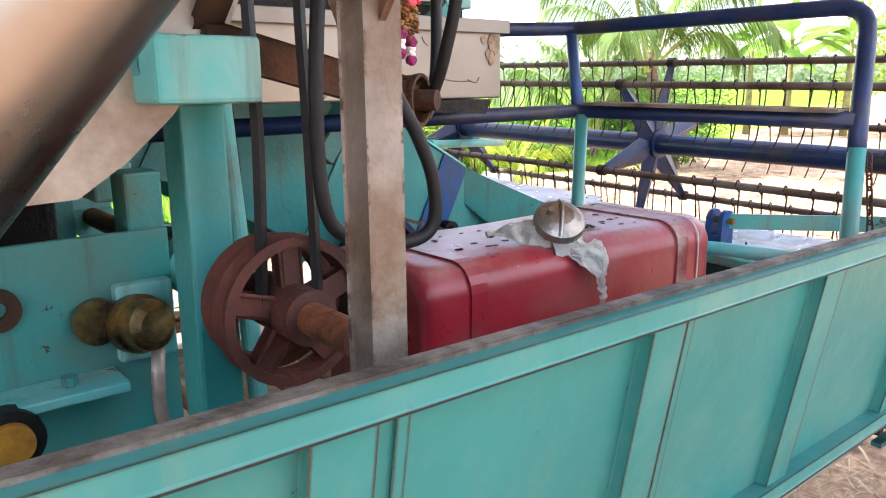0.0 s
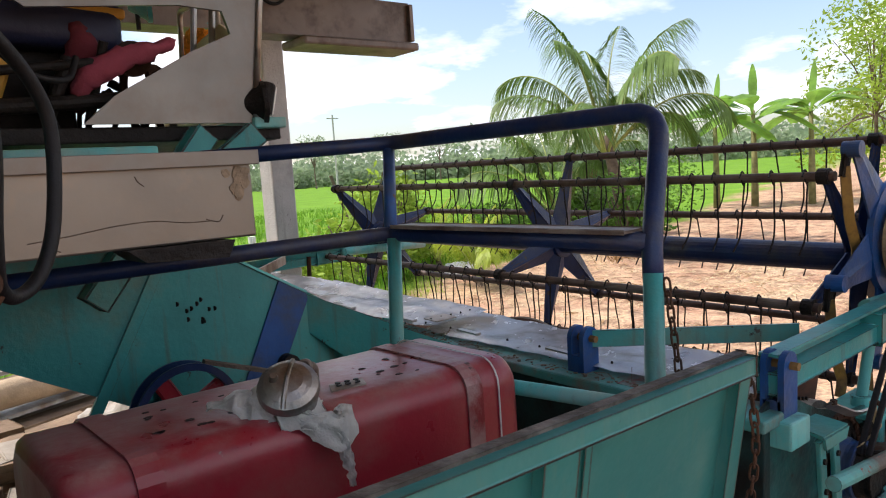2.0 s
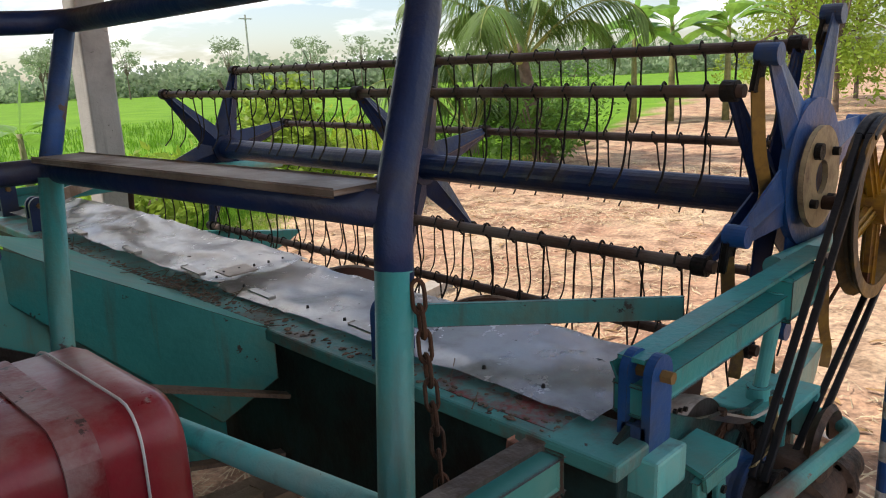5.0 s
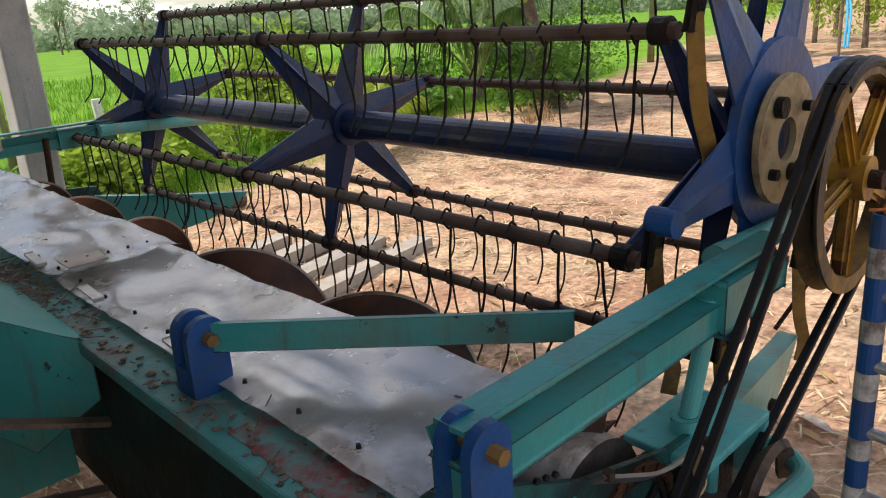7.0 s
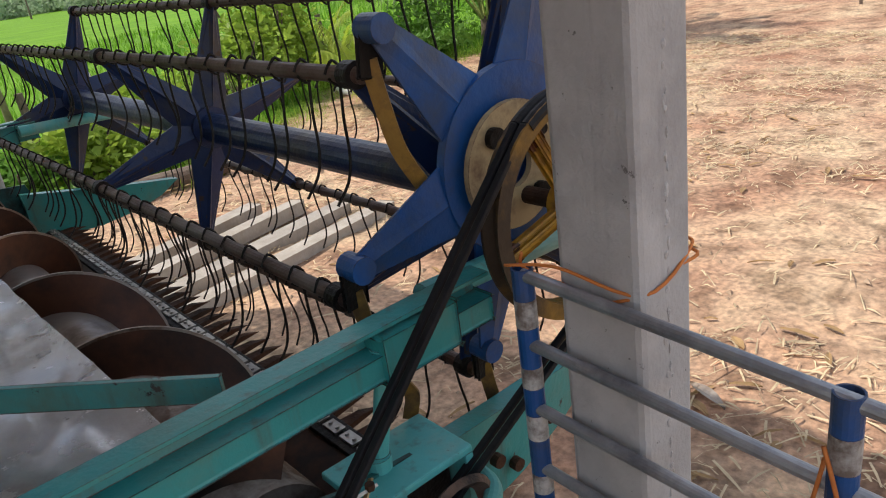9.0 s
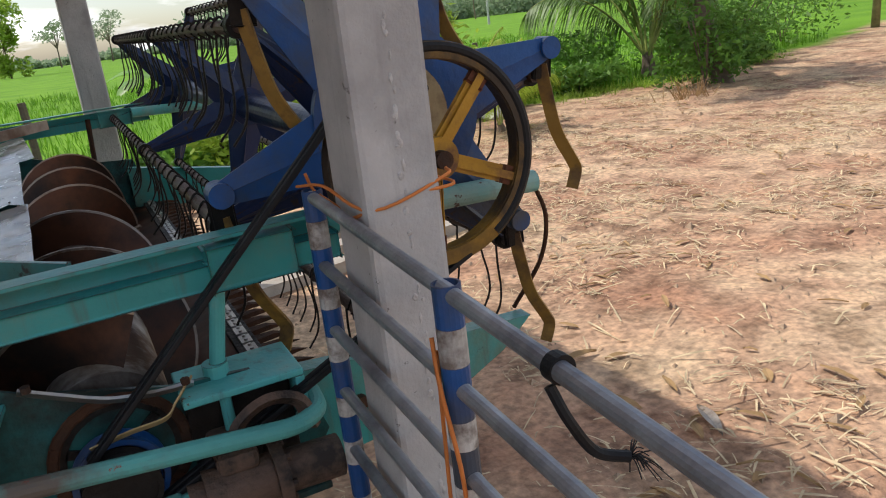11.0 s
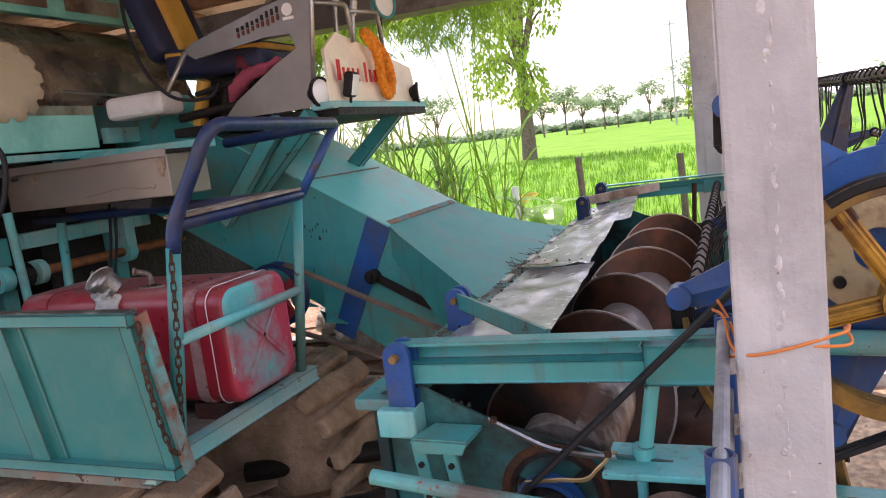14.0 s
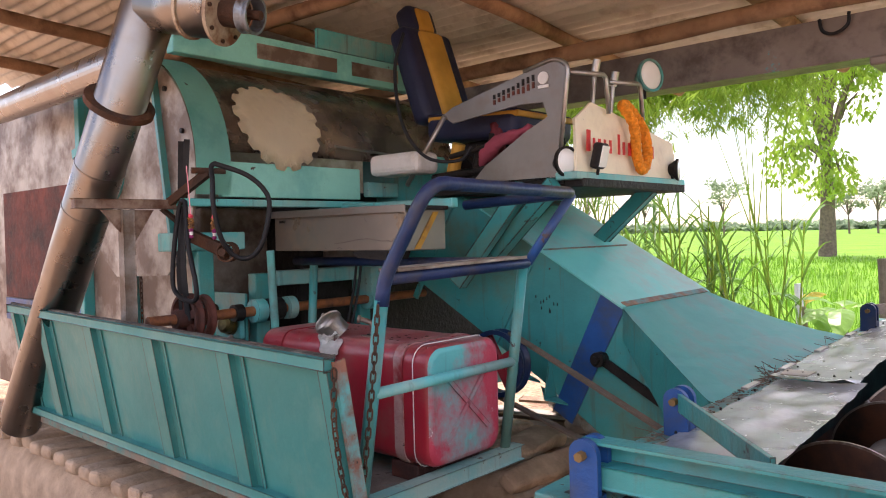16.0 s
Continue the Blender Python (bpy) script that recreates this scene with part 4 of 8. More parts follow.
box(bm, 2.40, 2.48, 1.43, 1.60, 0.84, 0.885, 0.012)
case = part("drive_gear_case", bm, casting, harv, "greasy brown gear case")
for k in range(6):
    a = math.pi * k / 3
    bm = bmesh.new()
    cyl(bm, (2.50, 1.455 + 0.052 * math.cos(a), 0.80 + 0.052 * math.sin(a)), (2.536, 1.455 + 0.052 * math.cos(a), 0.80 + 0.052 * math.sin(a)), 0.008, 6)
    part("bolt", bm, casting, case)
bm = bmesh.new()
sweep(bm, curve([(2.43, 1.47, 0.86), (2.46, 1.47, 0.925), (2.52, 1.47, 0.955), (2.58, 1.47, 0.935), (2.60, 1.47, 0.87)], 6), 0.02, flat=(0.03, 0.016))
part("gear_bow", bm, casting, harv)
# Dark box added to stand for the unlit hollow under the cover.
bm = bmesh.new()
box(bm, 2.375, 2.588, 1.56, 1.598, 0.70, 0.945, 0.006)
part("gearbox", bm, dark, harv, "dark filling of the unlit gap under the cover")
bm = bmesh.new()
vpulley(bm, LOWP, (0, 1, 0), 0.07, 0.05, 32)
cyl(bm, LOWP + V(0, -0.02, 0), LOWP + V(0, 0.1, 0), 0.062, 28)
part("small_pulley", bm, dark, harv)
bm = bmesh.new()
sweep(bm, curve([(2.11, 1.565, 1.072), (2.17, 1.56, 1.045), (2.25, 1.555, 1.012), (2.33, 1.553, 1.000), (2.40, 1.552, 0.998)], 5), 0.01, flat=(0.006, 0.024))
part("guard_strap", bm, polished, hd, "worn flat steel strap")
for p in ((2.125, 1.556, 1.070), (2.385, 1.545, 1.004)):
    bm = bmesh.new()
    cyl(bm, p, V(*p) + V(0, 0, 0.012), 0.009, 6)
    part("bolt", bm, rust, hd)
bm = bmesh.new()
sweep(bm, curve([(3.285, 1.67, 1.20), (3.33, 1.69, 1.10), (3.335, 1.735, 0.97), (3.275, 1.79, 0.83)], 6), 0.006, 8)
part("divider_rod", bm, rust, hd, "bent rusty rod")
bm = bmesh.new()
plate(bm, [(1.848, 1.46, 0.845), (1.985, 1.46, 0.808), (1.982, 1.46, 0.70), (1.845, 1.46, 0.70)], (0, 0.006, 0))
part("yellow_flap", bm, yellow_dull, hd, "dull yellow plate")
bm = bmesh.new()
cyl(bm, (1.80, 1.44, 0.782), (1.80, 1.52, 0.782), 0.045, 24)
cyl(bm, (1.80, 1.425, 0.782), (1.80, 1.44, 0.782), 0.022, 16)
part("skid_roller", bm, galv, hd)
for p in ((2.75, 1.63, 0.80), (2.82, 1.645, 0.74), (2.95, 1.66, 0.79)):
    bm = bmesh.new()
    cyl(bm, p, V(*p) + V(0, -0.02, 0), 0.016, 12)
    part("bolt", bm, rust, hd)

# feeder house
def feeder_top(x):
    return 1.688 - 0.585 * (x - 0.816)
FY0, FY1 = 2.80, 3.62
bm = bmesh.new()
sidep = [(-0.2, 2.10), (0.10, feeder_top(0.10)), (0.74, feeder_top(0.74)), (1.30, 1.400), (1.60, 1.05), (1.78, 0.98), (1.78, 0.72), (1.45, 0.72), (0.9, 1.085), (0.3, 1.425), (-0.2, 1.70)]
for y in (FY0, FY1):
    plate(bm, [(x, y, z) for x, z in sidep], (0, 0.008, 0))
feed = part("feeder_house", bm, teal, harv, "teal sheet steel feeder house")
bm = bmesh.new()
plate(bm, [(0.10, FY0 - 0.012, feeder_top(0.10) + 0.004), (1.30, FY0 - 0.012, 1.409), (1.30, FY1 + 0.012, 1.409), (0.10, FY1 + 0.012, feeder_top(0.10) + 0.004)], (0.0, 0, 0.008))
part("top_sheet", bm, teal_dusty_lit, feed, "dusty teal top sheet, paler for the sky light")
bm = bmesh.new()
# flared hood down to the header beam
P = {"a": (1.295, FY0, 1.413), "b": (1.295, FY1, 1.413), "c": (1.775, 4.05, 1.185), "d": (1.775, 2.50, 1.150)}
N = 10
rows = []
for i in range(N + 1):
    u = i / N
    p0, p1 = Vector(P["a"]).lerp(Vector(P["d"]), u), Vector(P["b"]).lerp(Vector(P["c"]), u)
    rows.append([bm.verts.new(p0.lerp(p1, j / 8) + V(0, 0, -0.02 * math.sin(math.pi * u) + 0.004 * noise.noise((u * 6, j, 2)))) for j in range(9)])
for i in range(N):
    for j in range(8):
        bm.faces.new((rows[i][j], rows[i][j + 1], rows[i + 1][j + 1], rows[i + 1][j]))
bmesh.ops.solidify(bm, geom=bm.faces[:], thickness=0.005)
part("hood", bm, teal_dusty_lit, feed, "flared dusty teal hood, paler for the sky light, with dirt at its foot")
rust_smear = mat("rusty_dirt", (0.24, 0.15, 0.10), 0.8, var=0.35, scale=14, stain=(0.12, 0.30, 0.29), stain_amount=0.6, stain_scale=16, bump=0.3)
for a, b2, w in (((1.29, FY0 + 0.02, 1.420), (1.29, FY1 - 0.02, 1.420), 0.028), ((0.93, FY0, feeder_top(0.93) + 0.016), (0.93, FY1 - 0.1, feeder_top(0.93) + 0.016), 0.006), ((0.55, FY0, feeder_top(0.55) + 0.016), (0.55, FY1 - 0.05, feeder_top(0.55) + 0.016), 0.05)):
    bm = bmesh.new()
    obox(bm, a, b2, w, 0.004, up=(0.49, 0, 0.87), bevel=0.001)
    part("seam_strip", bm, rust_smear, feed, "rusty seam across the hood")
# dirt and chaff gathered at the hood's foot
rd_ = random.Random(44)
bm = bmesh.new()
for k in range(420):
    y = rd_.uniform(1.7, 4.3) if k % 3 else rd_.gauss(3.05, 0.18)
    x = 1.775 + abs(rd_.gauss(0, 0.035))
    q = rd_.uniform(0.0015, 0.0055)
    t_ = bmesh.new()
    bmesh.ops.create_icosphere(t_, subdivisions=1, radius=q)
    bmesh.ops.scale(t_, vec=(rd_.uniform(0.7, 2.2), rd_.uniform(0.7, 2.2), 0.5), verts=t_.verts)
    bmesh.ops.translate(t_, vec=(x, y, 1.119 + 0.3 * q), verts=t_.verts)
    add(bm, t_)
dirt_ = part("dirt", bm, bark, hd, "dirt and chaff gathered on the beam")
tagged(dirt_, "dirt and chaff gathered on the beam", "", "", "stuff")
bm = bmesh.new()
for k in range(90):
    y, a = (rd_.gauss(3.05, 0.14) if k % 2 else rd_.uniform(1.8, 4.0)), rd_.uniform(0, 6.28)
    p = V(1.80 + rd_.gauss(0, 0.02), y, 1.124)
    cyl(bm, p, p + V(math.cos(a), math.sin(a), rd_.uniform(-0.02, 0.35)) * rd_.uniform(0.03, 0.10), 0.0012, 4)
st_ = part("chaff", bm, bark, hd)
tagged(st_, "dry stalks caught on the beam", "", "", "stuff")
bm = bmesh.new()
plate(bm, [(1.295, FY0, 1.404), (1.775, 2.50, 1.145), (1.775, 2.50, 1.02), (1.66, 2.58, 0.92), (1.295, FY0, 1.28)], (0.004, -0.006, 0))
part("hood_cheek", bm, teal, feed)
bm = bmesh.new()
plate(bm, [(1.206, FY0 - 0.008, 1.458), (1.298, FY0 - 0.008, 1.404), (1.300, FY0 - 0.008, 1.385), (1.06, FY0 - 0.008, 0.915), (0.97, FY0 - 0.008, 0.965)], (0, 0.006, 0))
part("stripe", bm, blue, feed, "blue painted band")
bm = bmesh.new()
cyl(bm, (1.205, FY0 - 0.05, 1.20), (1.205, FY0, 1.20), 0.03, 16)
cyl(bm, (1.205, FY0 - 0.07, 1.20), (1.205, FY0 - 0.05, 1.20), 0.016, 12)
obox(bm, (1.205, FY0 - 0.02, 1.20), (1.46, FY0 - 0.02, 1.06), 0.012, 0.035)
part("tension_bolt", bm, dark, feed)
for x, z in ((0.83, 1.13), (0.98, 1.05)):
    bm = bmesh.new()
    plate(bm, [(x - 0.075, FY0 - 0.004, z), (x + 0.07, FY0 - 0.004, z - 0.06), (x, FY0 - 0.09, z - 0.03), (x - 0.02, FY0 - 0.004, z + 0.12)][:3], (0, 0, 0.008))
    plate(bm, [(x, FY0 - 0.004, z - 0.03), (x, FY0 - 0.09, z - 0.03), (x - 0.03, FY0 - 0.004, z + 0.13)], (0.008, 0, 0))
    part("gusset", bm, teal, feed)
rng = random.Random(3)
for k in range(11):
    bm = bmesh.new()
    x, z = 0.94 + rng.uniform(-0.055, 0.055), 1.41 + rng.uniform(-0.04, 0.04)
    cyl(bm, (x, FY0 - 0.006, z), (x + 0.003, FY0 - 0.004, z), 0.007, 8)
    part("punched_hole", bm, dark, feed)
for x in (0.45, 0.9):
    bm = bmesh.new()
    z = feeder_top(x)
    obox(bm, (x, FY0 - 0.008, z + 0.006), (x - 0.28, FY0 - 0.008, z - 0.50), 0.012, 0.03)
    part("seam", bm, teal, feed)

# platform, side gate and rails
deck_dirt = mat("dirty_deck", (0.20, 0.16, 0.125), 0.9, var=0.3, scale=7, bump=0.4, spec=0.15, stain=(0.09, 0.22, 0.20), stain_amount=0.5, stain_scale=5, chip=(0.06, 0.045, 0.035), chip_amount=0.35, chip_scale=14)
steel_worn = mat("rubbed_bare_edge", (0.085, 0.068, 0.055), 0.6, metal=0.2, var=0.4, scale=20, stain=(0.22, 0.19, 0.16), stain_amount=0.5, stain_scale=14, bump=0.3)
bm = bmesh.new()
box(bm, -0.82, 1.19, 1.40, 2.24, 0.915, 0.945, 0.004)
plat = part("platform", bm, deck_dirt, harv, "dusty side platform with worn teal paint")
bm = bmesh.new()
obox(bm, (1.19, 1.40, 0.955), (1.19, 2.24, 0.955), 0.04, 0.05, bevel=0.008)
part("platform_edge", bm, teal_pale, plat)
# side gate, leaning a little outwards, built from sheet, lip and ribs
rust_flange = mat("rusty_flange", (0.22, 0.10, 0.065), 0.7, var=0.35, scale=10, stain=(0.10, 0.38, 0.36), stain_amount=0.5, stain_scale=9, chip=(0.05, 0.03, 0.02), chip_amount=0.4, chip_scale=16)
GX0, GX1 = -0.90, 1.303
def gp(x, h, out=0.0):
    """A point on the gate: x along it, h up its face, out from its face."""
    z = 0.958 + 0.455 * h + 0.013 * (1.30 - x) * h
    return V(x, 1.336 + 0.17 * (1.42 - z) - out, z)
bm = bmesh.new()
plate(bm, [gp(GX0, 0), gp(GX1, 0), gp(GX1, 1), gp(GX0, 1)], (0, 0.004, 0))
gate = part("side_gate", bm, teal_gate, harv, "teal sheet steel side gate with upright ribs")
bm = bmesh.new()
obox(bm, gp(GX0, 0.972, 0.014), gp(GX1, 0.972, 0.014), 0.028, 0.030, bevel=0.004)
part("top_lip", bm, teal_gate, gate, "scuffed pale top lip")
bm = bmesh.new()
obox(bm, gp(GX0, 1.008, 0.0), gp(GX1, 1.008, 0.0), 0.014, 0.010, bevel=0.003)
part("top_edge", bm, steel_worn, gate, "bare worn top edge")
bm = bmesh.new()
obox(bm, gp(GX0, 0.03, 0.018), gp(GX1, 0.03, 0.018), 0.032, 0.03, bevel=0.004)
part("bottom_lip", bm, teal_gate, gate)
for k, x in enumerate((GX0 + 0.03, -0.56, -0.10, 0.37, 0.825, GX1 - 0.02)):
    bm = bmesh.new()
    obox(bm, gp(x, 0.03, 0.012), gp(x, 0.945, 0.012), 0.062 if 0 < k < 5 else 0.03, 0.024, up=(0, 1, 0.17), bevel=0.004)
    part("rib", bm, teal_gate, gate)
    if k < 5:
        bm = bmesh.new()
        obox(bm, gp(x + 0.075, 0.05, 0.003), gp(x + 0.075, 0.92, 0.003), 0.012, 0.008, up=(0, 1, 0.17), bevel=0.002)
        part("pressed_line", bm, teal_gate, gate)
bm = bmesh.new()
obox(bm, gp(GX1 + 0.006, 0.02, -0.012), gp(GX1 + 0.006, 0.99, -0.012), 0.036, 0.008, up=(1, 0, 0), bevel=0.002)
part("end_flange", bm, rust_flange, gate, "rusty worn end flange")
# rails
def rail(name, pts, r, mt, parent, rad=0.06, label=""):
    bm = bmesh.new()
    sweep(bm, round_path(pts, rad), r, 14)
    return part(name, bm, mt, parent, label, smooth=True)
RX = 1.305
rail("rail_post", [(1.235, 1.47, 0.94), (RX, 1.505, 1.545)], 0.019, teal, plat)
rail("rail_post", [(1.175, 2.18, 0.94), (1.242, 2.22, 1.60)], 0.018, teal, plat)
rail("rail_post", [(0.115, 2.17, 0.94), (0.145, 2.19, 1.59)], 0.018, teal, plat)
rail("hand_rail", [(RX, 1.505, 1.53), (1.312, 1.51, 1.60), (1.435, 1.562, 1.850), (1.358, 2.375, 1.845), (0.84, 2.40, 1.825)], 0.0195, blue_dark, plat, 0.07, "dark blue bent hand rail")
rail("hand_rail", [(1.31, 1.515, 1.602), (1.248, 2.245, 1.610), (-0.05, 2.24, 1.605)], 0.019, blue_dark, plat, 0.03, "dark blue lower hand rail")
rail("rail_strut", [(1.248, 2.24, 1.610), (1.352, 2.365, 1.842)], 0.0165, blue, plat)
rail("mid_rail", [(1.28, 1.49, 1.295), (1.208, 2.20, 1.275)], 0.016, teal_pale, plat)
bm = bmesh.new()
obox(bm, (1.298, 1.54, 1.623), (1.245, 2.19, 1.632), 0.07, 0.006, bevel=0.002)
part("rail_strip", bm, galv, plat, "bare flat strip on the lower rail")

# chain from the rail post to the side gate
def link_mesh():
    bm = bmesh.new()
    pts = []
    for k in range(14):
        a = 2 * math.pi * k / 14
        pts.append((0.0065 * math.cos(a), 0, 0.0105 * math.sin(a) + (0.006 if math.sin(a) > 0 else -0.006)))
    sweep(bm, pts, 0.0024, 6, closed=True)
    me = bpy.data.meshes.new("chain_link")
    bm.to_mesh(me)
    bm.free()
    me.materials.append(rust)
    return me
lm = link_mesh()
chain_path = curve([(1.314, 1.482, 1.52), (1.312, 1.462, 1.35), (1.302, 1.445, 1.18), (1.305, 1.415, 1.04), (1.318, 1.36, 1.06), (1.32, 1.325, 1.24), (1.316, 1.33, 1.385)], 12)
dists = [0]
for p, q in zip(chain_path, chain_path[1:]):
    dists.append(dists[-1] + (q - p).length)
k, s = 0, 0.0
while s < dists[-1]:
    j = next(i for i, dd in enumerate(dists) if dd >= s)
    j = max(1, j)
    f = (s - dists[j - 1]) / max(1e-6, dists[j] - dists[j - 1])
    p = chain_path[j - 1].lerp(chain_path[j], f)
    d = (chain_path[j] - chain_path[j - 1]).normalized()
    q = d.to_track_quat("Z", "Y").to_matrix().to_4x4()
    place("chain_link", lm, Matrix.Translation(p) @ q @ pose(0, 0, 0, 0, 0, 90 * (k % 2) + 20), plat)
    k, s = k + 1, s + 0.0245

# fuel tank
end_paint = mat("teal_end_with_red_overspray", (0.10, 0.42, 0.40), 0.45, var=0.18, scale=4, stain=(0.46, 0.05, 0.08), stain_amount=0.62, stain_scale=3.0, chip=(0.62, 0.50, 0.48), chip_amount=0.25, chip_scale=16, streak=0.3)
tank = thing("fuel_tank", (0.76, 1.96, 0.945), "long red steel fuel tank lying on the platform", "fuel tank")
def tank_section(x, grow=0.0, inset=0.0):
    y0, y1, z0, z1, r = 1.775 - grow + inset, 2.125 + grow - inset, 1.0 - grow + inset, 1.372 + grow - inset, 0.055
    out = []
    for cy, cz, a0 in ((y1 - r, z1 - r, 0), (y0 + r, z1 - r, 90), (y0 + r, z0 + r, 180), (y1 - r, z0 + r, 270)):
        for k in range(6):
            a = radians(a0 + 18 * k)
            out.append((x, cy + r * math.cos(a), cz + r * math.sin(a)))
    return out
def loft(bm, secs, cap=True):
    R = [[bm.verts.new(p) for p in s] for s in secs]
    m = len(R[0])
    for A, B in zip(R, R[1:]):
        for k in range(m):
            bm.faces.new((A[k], A[(k + 1) % m], B[(k + 1) % m], B[k]))
    if cap:
        bm.faces.new(R[0][::-1])
        bm.faces.new(R[-1])
    return bm
bm = bmesh.new()
xs = [0.325, 0.332, 0.345] + [0.345 + 0.83 * k / 30 for k in range(1, 30)] + [1.175, 1.188, 1.195]
loft(bm, [tank_section(x, 0.0015 * noise.noise((x * 6, 0, 0)), 0.02 if x in (0.325, 1.195) else 0.006 if x in (0.332, 1.188) else 0) for x in xs])
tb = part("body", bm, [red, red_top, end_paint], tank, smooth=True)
for p in tb.data.polygons:
    nrm = p.normal
    if nrm.x > 0.7:
        p.material_index = 2
for p in tb.data.polygons:
    if len(p.vertices) > 4:
        p.use_smooth = False
for x in (0.445, 1.07):
    bm = bmesh.new()
    A, B = tank_section(x - 0.02, 0.004), tank_section(x + 0.02, 0.004)
    loft(bm, [tank_section(x - 0.02, 0.0005), A, B, tank_section(x + 0.02, 0.0005)], False)
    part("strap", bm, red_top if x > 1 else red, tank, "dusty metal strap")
for a, b2 in (((1.197, 1.85, 1.07), (1.197, 2.05, 1.28)), ((1.197, 2.05, 1.09), (1.197, 1.85, 1.28))):
    bm = bmesh.new()
    obox(bm, a, b2, 0.006, 0.016, up=(0, -0.7, 0.7), bevel=0.002)
    part("pressed_rib", bm, end_paint, tank)
bm = bmesh.new()
CAP = V(0.696, 1.82, 1.402)
ax = V(-0.32, -0.55, 0.77).normalized()
cyl(bm, CAP - ax * 0.035, CAP + ax * 0.012, 0.047, 32)
prof_ = [(0.012, 0.052), (0.020, 0.0525), (0.028, 0.050), (0.036, 0.040), (0.042, 0.026), (0.045, 0.010)]
for (h0, r0), (h1, r1) in zip(prof_, prof_[1:]):
    cyl(bm, CAP + ax * h0, CAP + ax * h1, r0, 32, r1)
s0_, u0_ = frame_of(ax)
sweep(bm, [CAP + ax * h + s0_ * q for h, q in ((0.030, -0.048), (0.042, -0.030), (0.049, 0.0), (0.042, 0.030), (0.030, 0.048))], 0.0045, 8)
cyl(bm, CAP + ax * 0.036 + u0_ * 0.022, CAP + ax * 0.052 + u0_ * 0.022, 0.010, 14, 0.006)
part("filler_cap", bm, polished, tank, "round metal filler cap")
def blob_rag(path, radii, seed):
    bm = bmesh.new()
    pts = curve(path, 5)
    rr = [max(0.004, radii[min(len(radii) - 1, int(i / 5))] * (1 - (i % 5) / 5) + radii[min(len(radii) - 1, int(i / 5) + 1)] * ((i % 5) / 5)) for i in range(len(pts))]
    sweep(bm, pts, rr, 12)
    for v in bm.verts:
        v.co += V(noise.noise(v.co * 40 + V(seed, 0, 0)), noise.noise(v.co * 40 + V(0, seed, 0)), noise.noise(v.co * 40 + V(0, 0, seed))) * 0.013
    return bm
def bag(name, pts, widths, normal, seed, label, amp=0.016, tube=False):
    """A crumpled strip of thin plastic along points, puckered across its width."""
    bm = bmesh.new()
    line = curve(pts, 7)
    nrm = Vector(normal).normalized()
    rows, M = [], 14
    for i, p in enumerate(line):
        d = (line[min(i + 1, len(line) - 1)] - line[max(i - 1, 0)]).normalized()
        s = d.cross(nrm).normalized()
        k = i / (len(line) - 1) * (len(widths) - 1)
        w = widths[min(int(k), len(widths) - 2)] * (1 - k % 1 if k < len(widths) - 1 else 0) + widths[min(int(k) + 1, len(widths) - 1)] * (k % 1 if k < len(widths) - 1 else 1)
        row = []
        for j in range(M + 1):
            u = j / M * 2 - 1
            q = p + s * (w * u) + nrm * (0.6 * w * (1 - u * u))
            f = 0.4 + w * 16
            q = q + V(noise.noise(q * 38 + V(seed, 0, 0)), noise.noise(q * 38 + V(0, seed, 0)), noise.noise(q * 38 + V(0, 0, seed))) * amp * min(1, f)
            q = q + nrm * 0.010 * noise.noise(V(u * 5 + seed, k * 1.2, 0)) + V(noise.noise(q * 90), noise.noise(q * 90 + V(5, 0, 0)), 0) * 0.006
            row.append(bm.verts.new(q))
        rows.append(row)
    for A, B in zip(rows, rows[1:]):
        for j in range(M):
            bm.faces.new((A[j], A[j + 1], B[j + 1], B[j]))
    bmesh.ops.solidify(bm, geom=bm.faces[:], thickness=0.0012)
    return part(name, bm, plastic_bag, tank, label, smooth=True)
bag("plastic_wrap", [(0.595, 1.915, 1.385), (0.63, 1.89, 1.390), (0.665, 1.845, 1.385), (0.70, 1.805, 1.372), (0.735, 1.78, 1.352)], [0.010, 0.028, 0.044, 0.048, 0.026], (-0.1, -0.45, 0.9), 1, "crumpled milky plastic wrapped under the cap", 0.020)
bag("plastic_wrap", [(0.69, 1.79, 1.375), (0.72, 1.768, 1.357), (0.755, 1.765, 1.338), (0.785, 1.79, 1.37)], [0.008, 0.028, 0.034, 0.010], (0, -0.9, 0.4), 3, "crumpled milky plastic wrapped under the cap", 0.018)
bag("plastic_tail", [(0.735, 1.775, 1.36), (0.748, 1.757, 1.325), (0.756, 1.752, 1.29), (0.761, 1.750, 1.265), (0.764, 1.752, 1.24)], [0.026, 0.020, 0.011, 0.009, 0.005], (0, -1, 0.05), 2, "hanging tail of milky plastic", 0.008)
bm = bmesh.new()
sweep(bm, round_path([(0.80, 1.92, 1.372), (0.80, 1.915, 1.412), (0.765, 1.885, 1.425)], 0.018), 0.0095, 12)
ring(bm, (0.765, 1.885, 1.425), (-0.75, -0.62, 0.2), 0.008, 0.0135, 0.010, 18)
part("breather_elbow", bm, galv, tank, "short bent metal elbow", smooth=True)
bm = bmesh.new()
plate(bm, [(0.80, 1.86, 1.3735), (0.87, 1.85, 1.3735), (0.885, 1.885, 1.3735), (0.82, 1.90, 1.3735)], (0, 0, 0.003))
sp_ = part("sender_plate", bm, galv, tank, "small drilled metal plate")
for x, y in ((0.825, 1.873), (0.843, 1.870), (0.861, 1.866), (0.832, 1.889), (0.850, 1.885), (0.868, 1.882)):
    part("plate_hole", ring(bmesh.new(), (x, y, 1.3775), (0, 0, 1), 0.001, 0.0055, 0.002, 12), dark, sp_)
